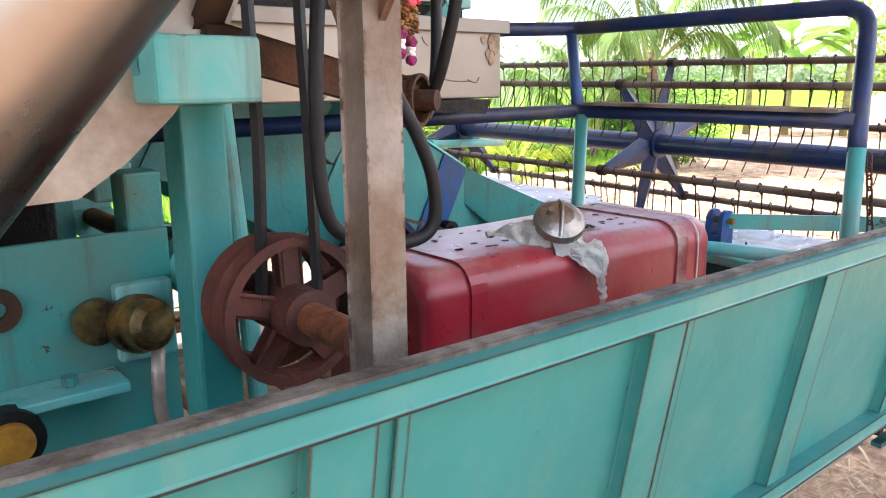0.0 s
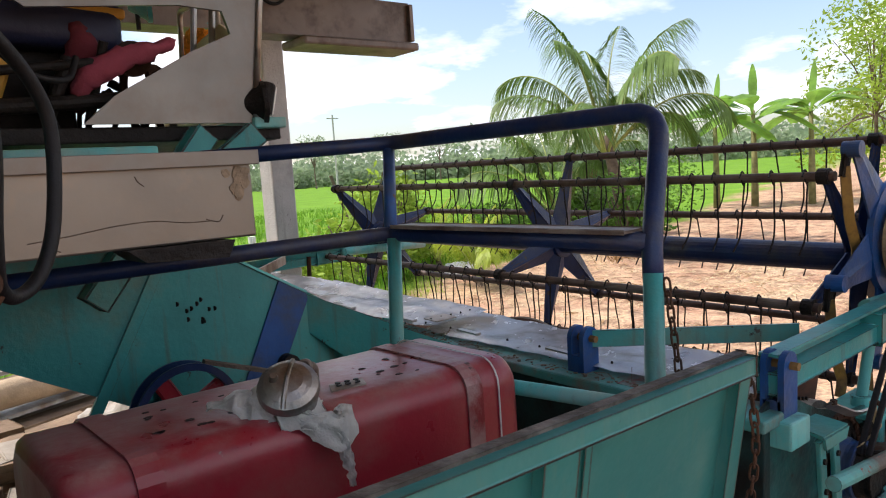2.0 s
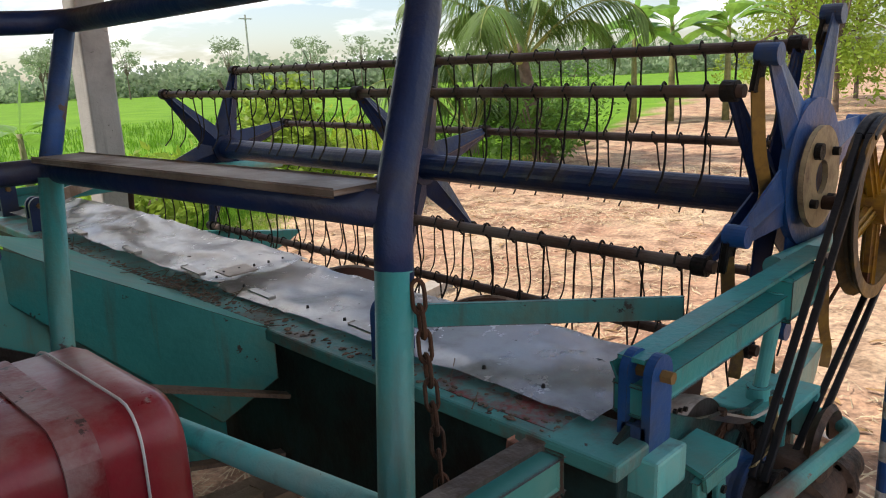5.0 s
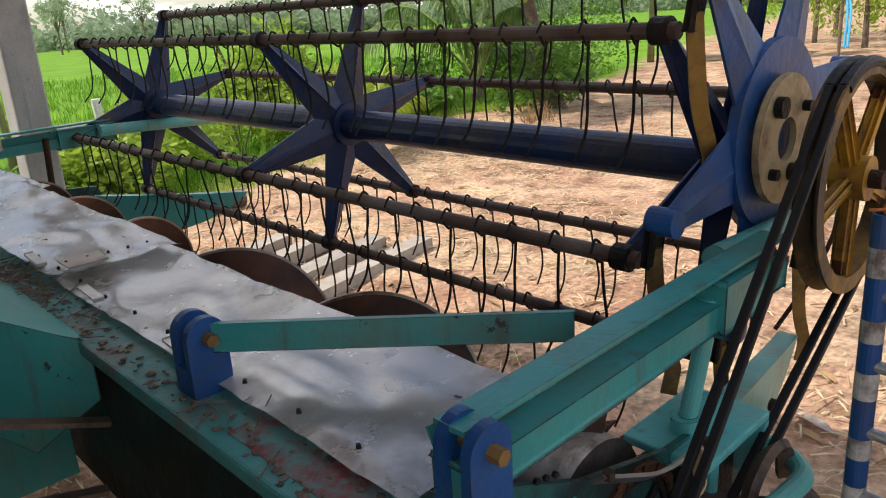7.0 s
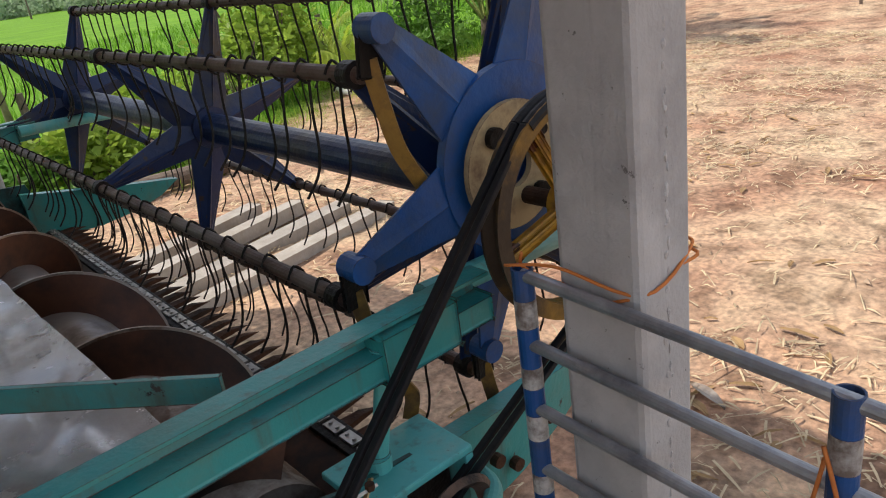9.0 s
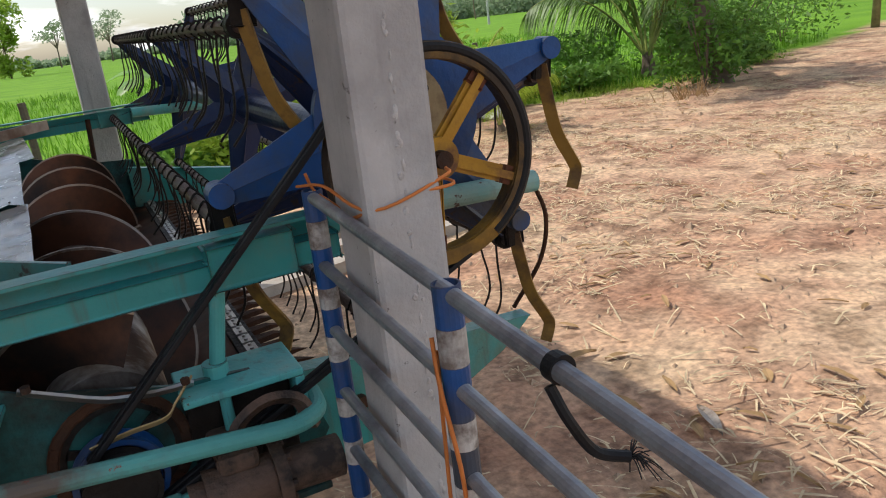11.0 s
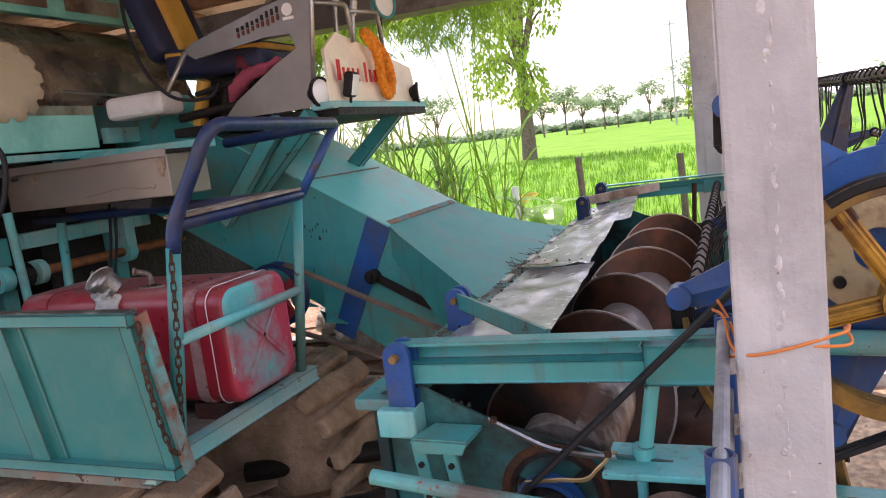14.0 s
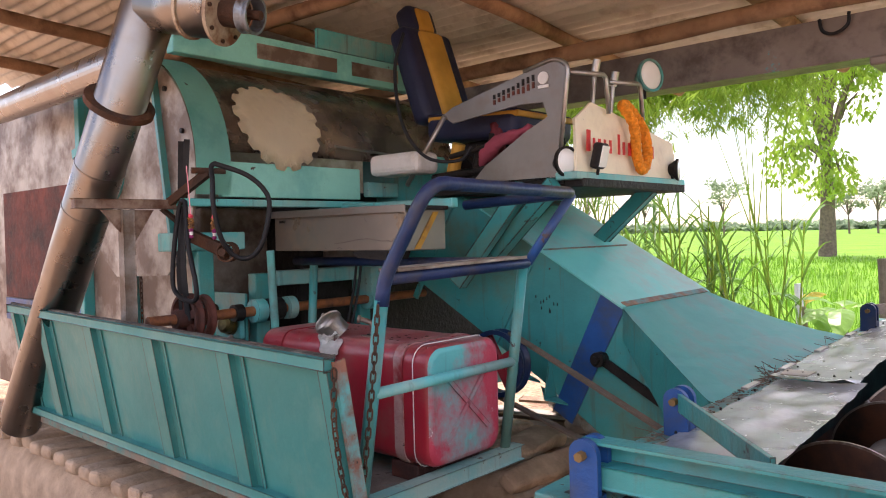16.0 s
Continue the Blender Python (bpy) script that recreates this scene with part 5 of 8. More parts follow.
speck = mat("dark_flaked_spot", (0.05, 0.03, 0.028), 0.8, var=0.4, scale=60)
rk = random.Random(12)
for k in range(26):
    x, y, w = (rk.uniform(0.50, 0.68) if k % 3 else rk.uniform(0.9, 1.12)), rk.uniform(1.84, 2.05), rk.uniform(0.003, 0.008)
    a = rk.uniform(0, 3)
    part("paint_flake", plate(bmesh.new(), [(x + w * 1.6 * math.cos(a + t) * rk.uniform(0.6, 1), y + w * math.sin(a + t) * rk.uniform(0.6, 1), 1.3730) for t in (0, 0.9, 1.8, 2.7, 3.6, 4.5, 5.4)], (0, 0, 0.0008)), speck, tank)
bm = bmesh.new()
box(bm, 1.0, 1.12, 1.80, 2.1, 0.945, 1.0, 0.004)
part("cradle", bm, rust_red, tank)
bm = bmesh.new()
box(bm, 0.40, 0.52, 1.80, 2.1, 0.945, 1.0, 0.004)
part("cradle", bm, rust_red, tank)

# pale cord tied round the tank
for x in (1.135,):
    bm = bmesh.new()
    sweep(bm, [V(*p) + V(0.012 * noise.noise((p[1] * 6, p[2] * 6, x)), 0, 0) for p in tank_section(x, 0.003)], 0.0018, 6, closed=True)
    part("tie_cord", bm, white_paint, tank, "thin pale cord")
# tool box
tool = thing("tool_box", (0.42, 2.24, 1.62), "stained bare metal tool box hung on the machine's side", "tool box")
bm = bmesh.new()
box(bm, 0.0, 0.812, 2.095, 2.31, 1.655, 1.808, 0.004)
part("body", bm, box_metal, tool)
bm = bmesh.new()
box(bm, -0.01, 0.822, 2.085, 2.32, 1.808, 1.823, 0.003)
lid = part("lid", bm, dark, tool, "dark lid with grey lip")
bm = bmesh.new()
box(bm, -0.012, 0.824, 2.079, 2.084, 1.797, 1.826, 0.0015)
part("lid_lip", bm, panel_steel, lid, "grey steel lip")
bm = bmesh.new()
plate(bm, [(0.55, 2.12, 1.654), (0.75, 2.12, 1.654), (0.735, 2.12, 1.622), (0.58, 2.12, 1.63)], (0, 0.12, 0))
part("under_block", bm, dark, tool, "dark rubber block beneath")
scratch = mat("scratched_grime", (0.13, 0.10, 0.08), 0.7, var=0.4, scale=40)
for pts, q in (([(0.40, 1.683), (0.47, 1.690), (0.54, 1.699), (0.61, 1.702), (0.67, 1.694), (0.72, 1.693)], 0.0018), ([(0.71, 1.697), (0.735, 1.690), (0.745, 1.702)], 0.0022), ([(0.42, 1.664), (0.435, 1.669), (0.45, 1.664)], 0.0018), ([(0.585, 1.785), (0.59, 1.775), (0.60, 1.767)], 0.0022), ([(0.345, 1.662), (0.352, 1.668)], 0.0022)):
    bm = bmesh.new()
    sweep(bm, curve([(x, 2.0945, z) for x, z in pts], 5), q, flat=(0.0012, q))
    part("scratch", bm, scratch, tool)
smudge = mat("tan_grease_smudge", (0.22, 0.165, 0.11), 0.55, metal=0.4, var=0.35, scale=50)
rs = random.Random(6)
for cx, cz, q, n_ in ((0.775, 1.765, 0.026, 9), (0.16, 1.775, 0.028, 6), (0.24, 1.74, 0.012, 3)):
    for k in range(n_):
        x, z, w, a = cx + rs.gauss(0, q * 0.55), cz + rs.gauss(0, q * 0.55), q * rs.uniform(0.3, 0.6), rs.uniform(0, 3.1)
        bm = bmesh.new()
        plate(bm, [(x + w * math.cos(a + t) * (0.5 + 0.5 * abs(math.cos(t))) * (1 + 0.3 * noise.noise((t, k, cx))), 2.0942 - 0.0003 * k, z + w * math.sin(a + t) * (1 + 0.3 * noise.noise((t, k, cz)))) for t in [j * 0.5236 for j in range(12)]], (0, 0.001, 0))
        part("smudge", bm, smudge, tool)
bm = bmesh.new()
plate(bm, [(0.8145, 2.135, 1.66), (0.8145, 2.165, 1.66), (0.8145, 2.27, 1.80), (0.8145, 2.24, 1.80)], (0.003, 0, 0))
part("yellow_mark", bm, yellow, tool)
bm = bmesh.new()
plate(bm, [(0.04, 2.092, 1.775), (0.075, 2.092, 1.775), (0.075, 2.092, 1.785), (0.04, 2.092, 1.785)], (0, 0.003, 0))
part("label_plate", bm, dark, tool)

# chassis, tracks and frames behind the platform
shaft_rust = mat("orange_rusty_shaft", (0.30, 0.105, 0.035), 0.6, var=0.35, scale=9, bump=0.3, stain=(0.10, 0.04, 0.025), stain_amount=0.6, stain_scale=9)
bm = bmesh.new()
box(bm, -2.6, -0.05, 2.42, 3.9, 0.80, 1.10, 0.01)
ch = part("chassis", bm, teal, harv, "teal chassis under the body")
for y in (1.765, 2.03, 2.62):
    bm = bmesh.new()
    box(bm, -0.068, -0.010, y - 0.035, y + 0.035, 0.945, 1.668 if y < 2 else 1.56, 0.005)
    part("frame_post", bm, teal, ch)
bm = bmesh.new()
box(bm, -0.08, -0.015, 2.12, 2.85, 1.50, 1.565, 0.006)
part("frame_beam", bm, teal_pale, ch)
bm = bmesh.new()
box(bm, -0.13, -0.008, 1.62, 1.95, 1.668, 1.742, 0.006)
part("frame_cap", bm, teal_pale, ch)
bm = bmesh.new()
box(bm, -0.36, -0.022, 1.95, 1.962, 1.14, 1.478, 0.003)
bulk = part("bulkhead", bm, teal, ch, "oil-stained teal bulkhead plate with fittings")
bm = bmesh.new()
box(bm, -0.36, -0.12, 1.87, 1.95, 1.262, 1.278, 0.003)
part("ledge_flange", bm, teal_pale, bulk)
bm = bmesh.new()
cyl(bm, (-0.19, 1.91, 1.278), (-0.19, 1.91, 1.292), 0.011, 6)
part("bolt", bm, teal, bulk)
bm = bmesh.new()
ring(bm, (-0.262, 1.944, 1.393), (0, 1, 0), 0.012, 0.030, 0.012, 28)
part("worn_boss", bm, rust, bulk, "rusty round boss")
bm = bmesh.new()
box(bm, -0.115, -0.03, 1.925, 1.95, 1.285, 1.405, 0.006)
part("fitting_pad", bm, teal_pale, bulk)
bm = bmesh.new()
box(bm, -0.35, -0.10, 1.86, 2.5, 1.02, 1.12, 0.02)
part("valve_block", bm, teal, ch)
bm = bmesh.new()
FT = V(-0.092, 1.925, 1.345)
fd = V(0.25, -0.95, 0.12).normalized()
cyl(bm, FT, FT + fd * 0.022, 0.044, 28)
cyl(bm, FT + fd * 0.022, FT + fd * 0.050, 0.038, 28, 0.037)
cyl(bm, FT + fd * 0.050, FT + fd * 0.060, 0.037, 28, 0.024)
cyl(bm, FT + V(-0.05, 0.01, 0.012), FT + V(-0.05, -0.006, 0.012), 0.034, 24)
part("brass_fitting", bm, brass, bulk, "worn brass hydraulic fitting")
bm = bmesh.new()
sweep(bm, curve([(-0.065, 1.91, 1.30), (-0.075, 1.89, 1.27), (-0.075, 1.89, 1.20), (-0.05, 1.90, 1.14), (-0.03, 1.92, 1.05)], 6), 0.010, 10)
part("hydraulic_hose", bm, galv, ch, smooth=True)
bm = bmesh.new()
cyl(bm, (-0.278, 1.89, 1.238), (-0.278, 1.845, 1.238), 0.028, 24)
part("filter_cap", bm, yellow, bulk, "yellow round cap in a black collar")
bm = bmesh.new()
ring(bm, (-0.278, 1.872, 1.238), (0, 1, 0), 0.028, 0.043, 0.03, 28)
part("collar", bm, black, bulk)
bm = bmesh.new()
cyl(bm, (0.098, 2.0, 1.66), (0.135, 2.0, 1.05), 0.017, 16)
part("frame_brace", bm, teal_chipped, ch, "oil-stained round teal strut", smooth=False)
# Dark block added to fill the unlit inside of the body.
bm = bmesh.new()
box(bm, -0.9, -0.1, 2.30, 3.9, 1.10, 1.93, 0.02)
part("engine_block", bm, dark, ch, "dark block filling the unlit inside of the body")
bm = bmesh.new()
box(bm, -0.2, 0.75, 2.42, 2.46, 1.82, 1.86, 0.006)
part("frame_beam", bm, teal_pale, ch)
bm = bmesh.new()
box(bm, -0.3, 0.2, 2.44, 2.47, 1.58, 1.82, 0.004)
part("rear_panel", bm, galv, ch)
bm = bmesh.new()
cyl(bm, (0.028, 1.492, 1.405), (0.028, 3.0, 1.405), 0.021, 20)
part("drive_shaft", bm, shaft_rust, ch, "rusty drive shaft", smooth=False)
for y, r, w, mt in ((1.98, 0.05, 0.05, teal_pale), (2.06, 0.048, 0.07, dark), (2.14, 0.05, 0.04, teal_pale), (2.62, 0.05, 0.05, teal_pale), (1.88, 0.035, 0.04, dark)):
    bm = bmesh.new()
    cyl(bm, (0.025, y - w / 2, 1.405), (0.025, y + w / 2, 1.405), r, 24)
    part("bearing", bm, mt, ch)
bm = bmesh.new()
box(bm, -0.02, 0.07, 2.59, 2.65, 1.42, 1.56, 0.005)
part("bearing_hanger", bm, teal_pale, ch)
bm = bmesh.new()
vpulley(bm, (0.028, 1.655, 1.405), (0, 1, 0), 0.098, 0.04, 44)
vpulley(bm, (0.028, 1.712, 1.405), (0, 1, 0), 0.090, 0.04, 44)
part("belt_pulley", bm, rust_red, ch, "rusty red spoked belt pulley")
for k in range(5):
    a = radians(20 + 72 * k)
    d = V(math.cos(a), 0, math.sin(a))
    bm = bmesh.new()
    obox(bm, V(0.028, 1.655, 1.405) + d * 0.02, V(0.028, 1.655, 1.405) + d * 0.088, 0.022, 0.024, up=V(0, 1, 0).cross(d), bevel=0.004)
    part("spoke", bm, rust_red, ch)
bm = bmesh.new()
cyl(bm, (0.028, 1.60, 1.405), (0.028, 1.74, 1.405), 0.036, 20)
part("pulley_hub", bm, rust_red, ch)
# feeder drive pulley beside the tank with its long flat belts
BW = V(0.82, 2.62, 1.17)
bm = bmesh.new()
vpulley(bm, BW, (0, 1, 0), 0.14, 0.06, 44)
part("feeder_pulley", bm, blue_dark, ch, "blue-black feeder pulley")
for k in range(4):
    a = radians(30 + 90 * k)
    d = V(math.cos(a), 0, math.sin(a))
    bm = bmesh.new()
    obox(bm, BW + d * 0.015, BW + d * 0.124, 0.02, 0.035, up=V(0, 1, 0).cross(d), bevel=0.004)
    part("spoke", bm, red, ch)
for a0, b0 in ((BW + V(0.06, 0, 0.13), V(1.77, 2.45, 0.99)), (BW + V(-0.02, 0, -0.14), V(1.74, 2.45, 0.85))):
    bm = bmesh.new()
    obox(bm, a0, b0, 0.03, 0.01)
    part("flat_belt", bm, bark, ch, "worn brown flat belt")
# crawler tracks, caked in dried mud
lug = bmesh.new()
box(lug, -0.052, 0.052, -0.275, 0.275, -0.03, 0.035, 0.022, 3)
bmesh.ops.subdivide_edges(lug, edges=[e for e in lug.edges if abs(e.verts[0].co.y - e.verts[1].co.y) > 0.3], cuts=5)
for v in lug.verts:
    v.co += V(noise.noise(v.co * 9), noise.noise(v.co * 9 + V(4, 0, 0)), noise.noise(v.co * 9 + V(0, 4, 0))) * 0.018
lug_me = bpy.data.meshes.new("lug")
lug.to_mesh(lug_me)
lug.free()
lug_me.materials.append(mud)
rk_ = random.Random(17)
def crawler(yc, label):
    tr = part("crawler_track", box(bmesh.new(), -1.9, 1.0, yc - 0.23, yc + 0.23, 0.12, 0.76, 0.2, 6), mud, harv, label)
    for k in range(20):
        place("lug", lug_me, pose(-1.85 + 0.137 * k + rk_.uniform(-0.008, 0.008), yc + rk_.uniform(-0.02, 0.02), 0.775, rk_.uniform(-3, 3), rk_.uniform(-5, 5), rk_.uniform(-2, 2)), tr)
        place("lug", lug_me, pose(-1.85 + 0.137 * k, yc, 0.09, rk_.uniform(-3, 3), rk_.uniform(-5, 5), 0), tr)
    for k in range(8):
        a = radians(72 - 22 * k)
        place("lug", lug_me, Matrix.Translation((0.72 + 0.33 * math.cos(a), yc + rk_.uniform(-0.015, 0.015), 0.44 + 0.35 * math.sin(a))) @ Matrix.Rotation(radians(90) - a, 4, "Y") @ Matrix.Rotation(radians(rk_.uniform(-2, 2)), 4, "Z"), tr)
crawler(1.655, "rubber crawler track caked in dried mud")
crawler(2.77, "rubber crawler track caked in dried mud")
# threshing drum housing, lying across the machine
DC_X, DC_Z, DY0, DY1 = -0.45, 2.0, 1.69, 3.25
def drum_shell(y0, y1, r, a0, a1, n=40, t=0.006):
    """A rounded shell round the drum's axis; angles count up from the front."""
    bm = bmesh.new()
    rows = []
    for y in [y0 + (y1 - y0) * k / 10 for k in range(11)]:
        rows.append([bm.verts.new((DC_X + r * math.cos(radians(a0 + (a1 - a0) * k / n)), y, DC_Z + r * math.sin(radians(a0 + (a1 - a0) * k / n)))) for k in range(n + 1)])
    for A, B in zip(rows, rows[1:]):
        for k in range(n):
            bm.faces.new((A[k], A[k + 1], B[k + 1], B[k]))
    bmesh.ops.solidify(bm, geom=bm.faces[:], thickness=t)
    return bm
drum = part("threshing_drum", drum_shell(DY0 + 0.08, DY1, 0.50, 8, 150), drum_metal, harv, "rounded bare metal drum housing with dark stains", smooth=True)
part("drum_band", drum_shell(DY0, DY0 + 0.155, 0.515, -12, 150, t=0.012), mint, drum, "pale mint end band", smooth=False)
bm = bmesh.new()
plate(bm, [(DC_X + 0.50 * math.cos(radians(a)), DY0 + 0.01, DC_Z + 0.50 * math.sin(radians(a))) for a in range(-60, 245, 8)], (0, 0.01, 0))
cap = part("drum_end", bm, galv, drum, "stained round end plate")
bm = bmesh.new()
obox(bm, (DC_X + 0.33, DY0 - 0.006, 1.70), (DC_X + 0.20, DY0 - 0.006, 2.42), 0.02, 0.03, up=(0, 1, 0))
part("end_flange", bm, teal, cap)
for a in range(20, 200, 30):
    bm = bmesh.new()
    cyl(bm, (DC_X + 0.44 * math.cos(radians(a)), DY0 - 0.006, DC_Z + 0.44 * math.sin(radians(a))), (DC_X + 0.44 * math.cos(radians(a)), DY0 + 0.01, DC_Z + 0.44 * math.sin(radians(a))), 0.011, 8)
    part("bolt", bm, dark, cap)
bm = bmesh.new()
box(bm, 0.018, 0.048, 1.81, 2.556, 1.885, 2.03, 0.004)
part("drum_skirt", bm, mint, drum)
bm = bmesh.new()
box(bm, 0.0, 0.07, 1.62, 2.95, 1.845, 1.875, 0.004)
part("ledge", bm, teal_pale, drum)
bm = bmesh.new()
box(bm, 0.02, 0.06, 2.60, 3.2, 1.90, 1.97, 0.004)
part("ledge_rail", bm, teal_pale, drum)
bm = bmesh.new()
box(bm, -0.24, -0.18, DY0 + 0.05, DY1, 2.50, 2.64, 0.006)
part("drum_top_rail", bm, mint, drum)
for y0, y1 in ((2.15, 2.62), (2.72, 3.05)):
    bm = bmesh.new()
    box(bm, -0.18, -0.176, y0, y1, 2.535, 2.605, 0.001)
    part("worn_strip", bm, galv, drum, "bare rubbed strip")
bm = bmesh.new()
plate(bm, [(-0.25, 2.55, 2.66), (-0.25, 3.1, 2.66), (-0.25, 3.1, 2.76), (-0.25, 2.55, 2.76)], (0.02, 0, 0))
part("top_plate", bm, teal_pale, drum)
# serrated cream disc fixed on the shell
bm = bmesh.new()
cyy, ca, R = 2.13, 26.0, 0.222
outl = []
for k in range(96):
    a = 2 * math.pi * k / 96
    rr = R * (1.0 if k % 6 not in (0, 1) else 0.91) * (1 + 0.02 * math.sin(3 * a))
    outl.append((rr * math.cos(a), rr * math.sin(a)))
def on_shell(u, w):
    b = radians(ca) + w / 0.5
    return (DC_X + 0.5055 * math.cos(b), cyy + u, DC_Z + 0.5055 * math.sin(b))
vc = bm.verts.new(on_shell(0, 0))
rings_ = [[bm.verts.new(on_shell(f * u, f * w)) for u, w in outl] for f in (0.33, 0.66, 1.0)]
m = len(outl)
for k in range(m):
    bm.faces.new((vc, rings_[0][k], rings_[0][(k + 1) % m]))
    for A, B in zip(rings_, rings_[1:]):
        bm.faces.new((A[k], B[k], B[(k + 1) % m], A[(k + 1) % m]))
bmesh.ops.solidify(bm, geom=bm.faces[:], thickness=0.003)
part("cream_disc", bm, cream, drum, "serrated cream painted disc", smooth=True)
bm = bmesh.new()
cyl(bm, (0.055, 2.40, 2.13), (0.055, 2.95, 2.10), 0.006, 10)
part("cover_rod", bm, polished, drum)
# fan in the end plate
bm = bmesh.new()
ring(bm, (-0.70, DY0 - 0.02, 2.03), (0, 1, 0), 0.10, 0.14, 0.08, 36)
fan = part("fan_ring", bm, teal, drum, "teal fan ring with dark blades")
bm = bmesh.new()
cyl(bm, (-0.70, DY0 - 0.005, 2.03), (-0.70, DY0 + 0.0, 2.03), 0.10, 30)
part("fan_back", bm, dark, fan)
for k in range(18):
    a = 2 * math.pi * k / 18
    bm = bmesh.new()
    obox(bm, (-0.70 + 0.03 * math.cos(a), DY0 - 0.02, 2.03 + 0.03 * math.sin(a)), (-0.70 + 0.10 * math.cos(a), DY0 - 0.02, 2.03 + 0.10 * math.sin(a)), 0.01, 0.004, up=(0, 1, 0.3))
    part("fan_blade", bm, polished, fan)
# rear body
bm = bmesh.new()
box(bm, -6.5, -0.97, 1.95, 3.9, 0.75, 2.58, 0.01)
rear = part("rear_body", bm, galv, harv, "stained metal rear body")
bm = bmesh.new()
box(bm, -0.97, -0.36, 1.95, 3.9, 0.95, 1.86, 0.01)
part("sieve_box", bm, galv, rear)
for x in (-0.98, -1.55):
    bm = bmesh.new()
    box(bm, x - 0.03, x + 0.03, 1.89, 1.95, 0.9, 2.62, 0.005)
    part("rear_post", bm, teal, rear)
bm = bmesh.new()
obox(bm, (-1.0, 1.90, 2.30), (-1.6, 1.90, 2.20), 0.04, 0.05)
obox(bm, (-1.0, 1.90, 2.25), (-1.15, 1.90, 2.62), 0.04, 0.05)
part("rear_brace", bm, teal, rear)
bm = bmesh.new()
ring(bm, (-1.28, 1.925, 2.02), (0, 1, 0), 0.05, 0.11, 0.03, 30)
cyl(bm, (-1.28, 1.86, 2.02), (-1.28, 1.93, 2.02), 0.035, 20)
part("rear_bearing", bm, galv, rear)
bm = bmesh.new()
box(bm, -2.9, -1.62, 1.935, 1.945, 1.35, 2.05, 0.002)
part("side_panel", bm, rust_red, rear, "faded red side panel")
bm = bmesh.new()
box(bm, -2.9, -1.62, 1.93, 1.944, 1.20, 1.345, 0.002)
part("blue_band", bm, blue, rear)
bm = bmesh.new()
cyl(bm, (-0.63, 1.93, 1.50), (-0.63, 1.955, 1.50), 0.32, 40)
part("sieve_cover", bm, galv, rear)

# discharge pipe and its support
steel_rusty = mat("rust_streaked_steel", (0.26, 0.19, 0.14), 0.6, metal=0.2, var=0.3, scale=8, stain=(0.10, 0.045, 0.025), stain_amount=0.7, stain_scale=7, wear=0.6, bump=0.25)
pulley_grey = mat("worn_blue_grey_steel", (0.20, 0.23, 0.26), 0.4, metal=0.6, var=0.25, scale=12, stain=(0.10, 0.06, 0.04), stain_amount=0.5, stain_scale=14)
PA, PB = V(-1.035, 1.387, 0.885), V(0.43, 1.387, 2.62)
bm = bmesh.new()
cyl(bm, PA, PB, 0.090, 48)
pipe = part("discharge_pipe", bm, stainless, harv, "large shiny stainless discharge pipe", smooth=False)
for q in pipe.data.polygons:
    q.use_smooth = len(q.vertices) == 4
pd = (PB - PA).normalized()
for s0, r, w, mt, nm in ((0.762, 0.122, 0.022, rust, "flange"), (0.55, 0.0925, 0.008, stainless, "seam_ring"), (0.64, 0.0925, 0.006, stainless, "seam_ring")):
    c = PA + (PB - PA) * s0
    bm = bmesh.new()
    ring(bm, c, pd, 0.088, r, w, 48)
    part(nm, bm, mt, pipe)
c0 = PA + (PB - PA) * 0.937
d = V(0.87, 0.40, -0.20).normalized()
bm = bmesh.new()
cyl(bm, c0, c0 + d * 0.28, 0.092, 40)
part("pipe_elbow", bm, stainless, pipe, "stainless elbow", smooth=True)
rusty_flange = mat("pitted_cream_flange", (0.42, 0.34, 0.24), 0.6, var=0.25, scale=9, stain=(0.16, 0.07, 0.035), stain_amount=0.6, stain_scale=10, wear=0.8)
for off, r, w in ((0.16, 0.102, 0.012), (0.28, 0.110, 0.014)):
    bm = bmesh.new()
    cyl(bm, c0 + d * off, c0 + d * (off + w), r, 36)
    fl_ = part("flange", bm, rusty_flange, pipe, "pitted round flange")
sd, ud = frame_of(d)
for k in range(8):
    o = (sd * math.cos(k * math.pi / 4) + ud * math.sin(k * math.pi / 4)) * 0.094
    part("bolt", cyl(bmesh.new(), c0 + d * 0.292 + o, c0 + d * 0.302 + o, 0.007, 6), rust, fl_)
bm = bmesh.new()
cyl(bm, c0 + d * 0.29, c0 + d * 0.36, 0.048, 24)
part("bearing_housing", bm, rust, pipe)
bm = bmesh.new()
vpulley(bm, c0 + d * 0.385, d, 0.062, 0.045, 32)
pp = part("pipe_pulley", bm, pulley_grey, pipe, "worn blue-grey pulley")
part("shaft_end", cyl(bmesh.new(), c0 + d * 0.36, c0 + d * 0.425, 0.016, 8), rust, pp)
bm = bmesh.new()
cyl(bm, (-0.10, 1.52, 2.42), (-2.6, 1.75, 2.52), 0.075, 32)
part("cross_pipe", bm, stainless, pipe, "long stainless pipe running back", smooth=False)
bm = bmesh.new()
obox(bm, (-0.2, 1.85, 2.62), (-2.6, 2.1, 2.66), 0.04, 0.05)
part("upper_rail", bm, teal, pipe)
bm = bmesh.new()
obox(bm, (0.012, 1.43, 0.95), (0.012, 1.43, 1.83), 0.045, 0.035, up=(1, 0, 0), bevel=0.004)
sup = part("pipe_support", bm, steel_bare, harv, "bare steel support post")
bm = bmesh.new()
obox(bm, (0.012, 1.24, 1.852), (0.012, 1.66, 1.852), 0.034, 0.036, bevel=0.004)
part("support_beam", bm, steel_rusty, sup, "rusty crossbeam")
bm = bmesh.new()
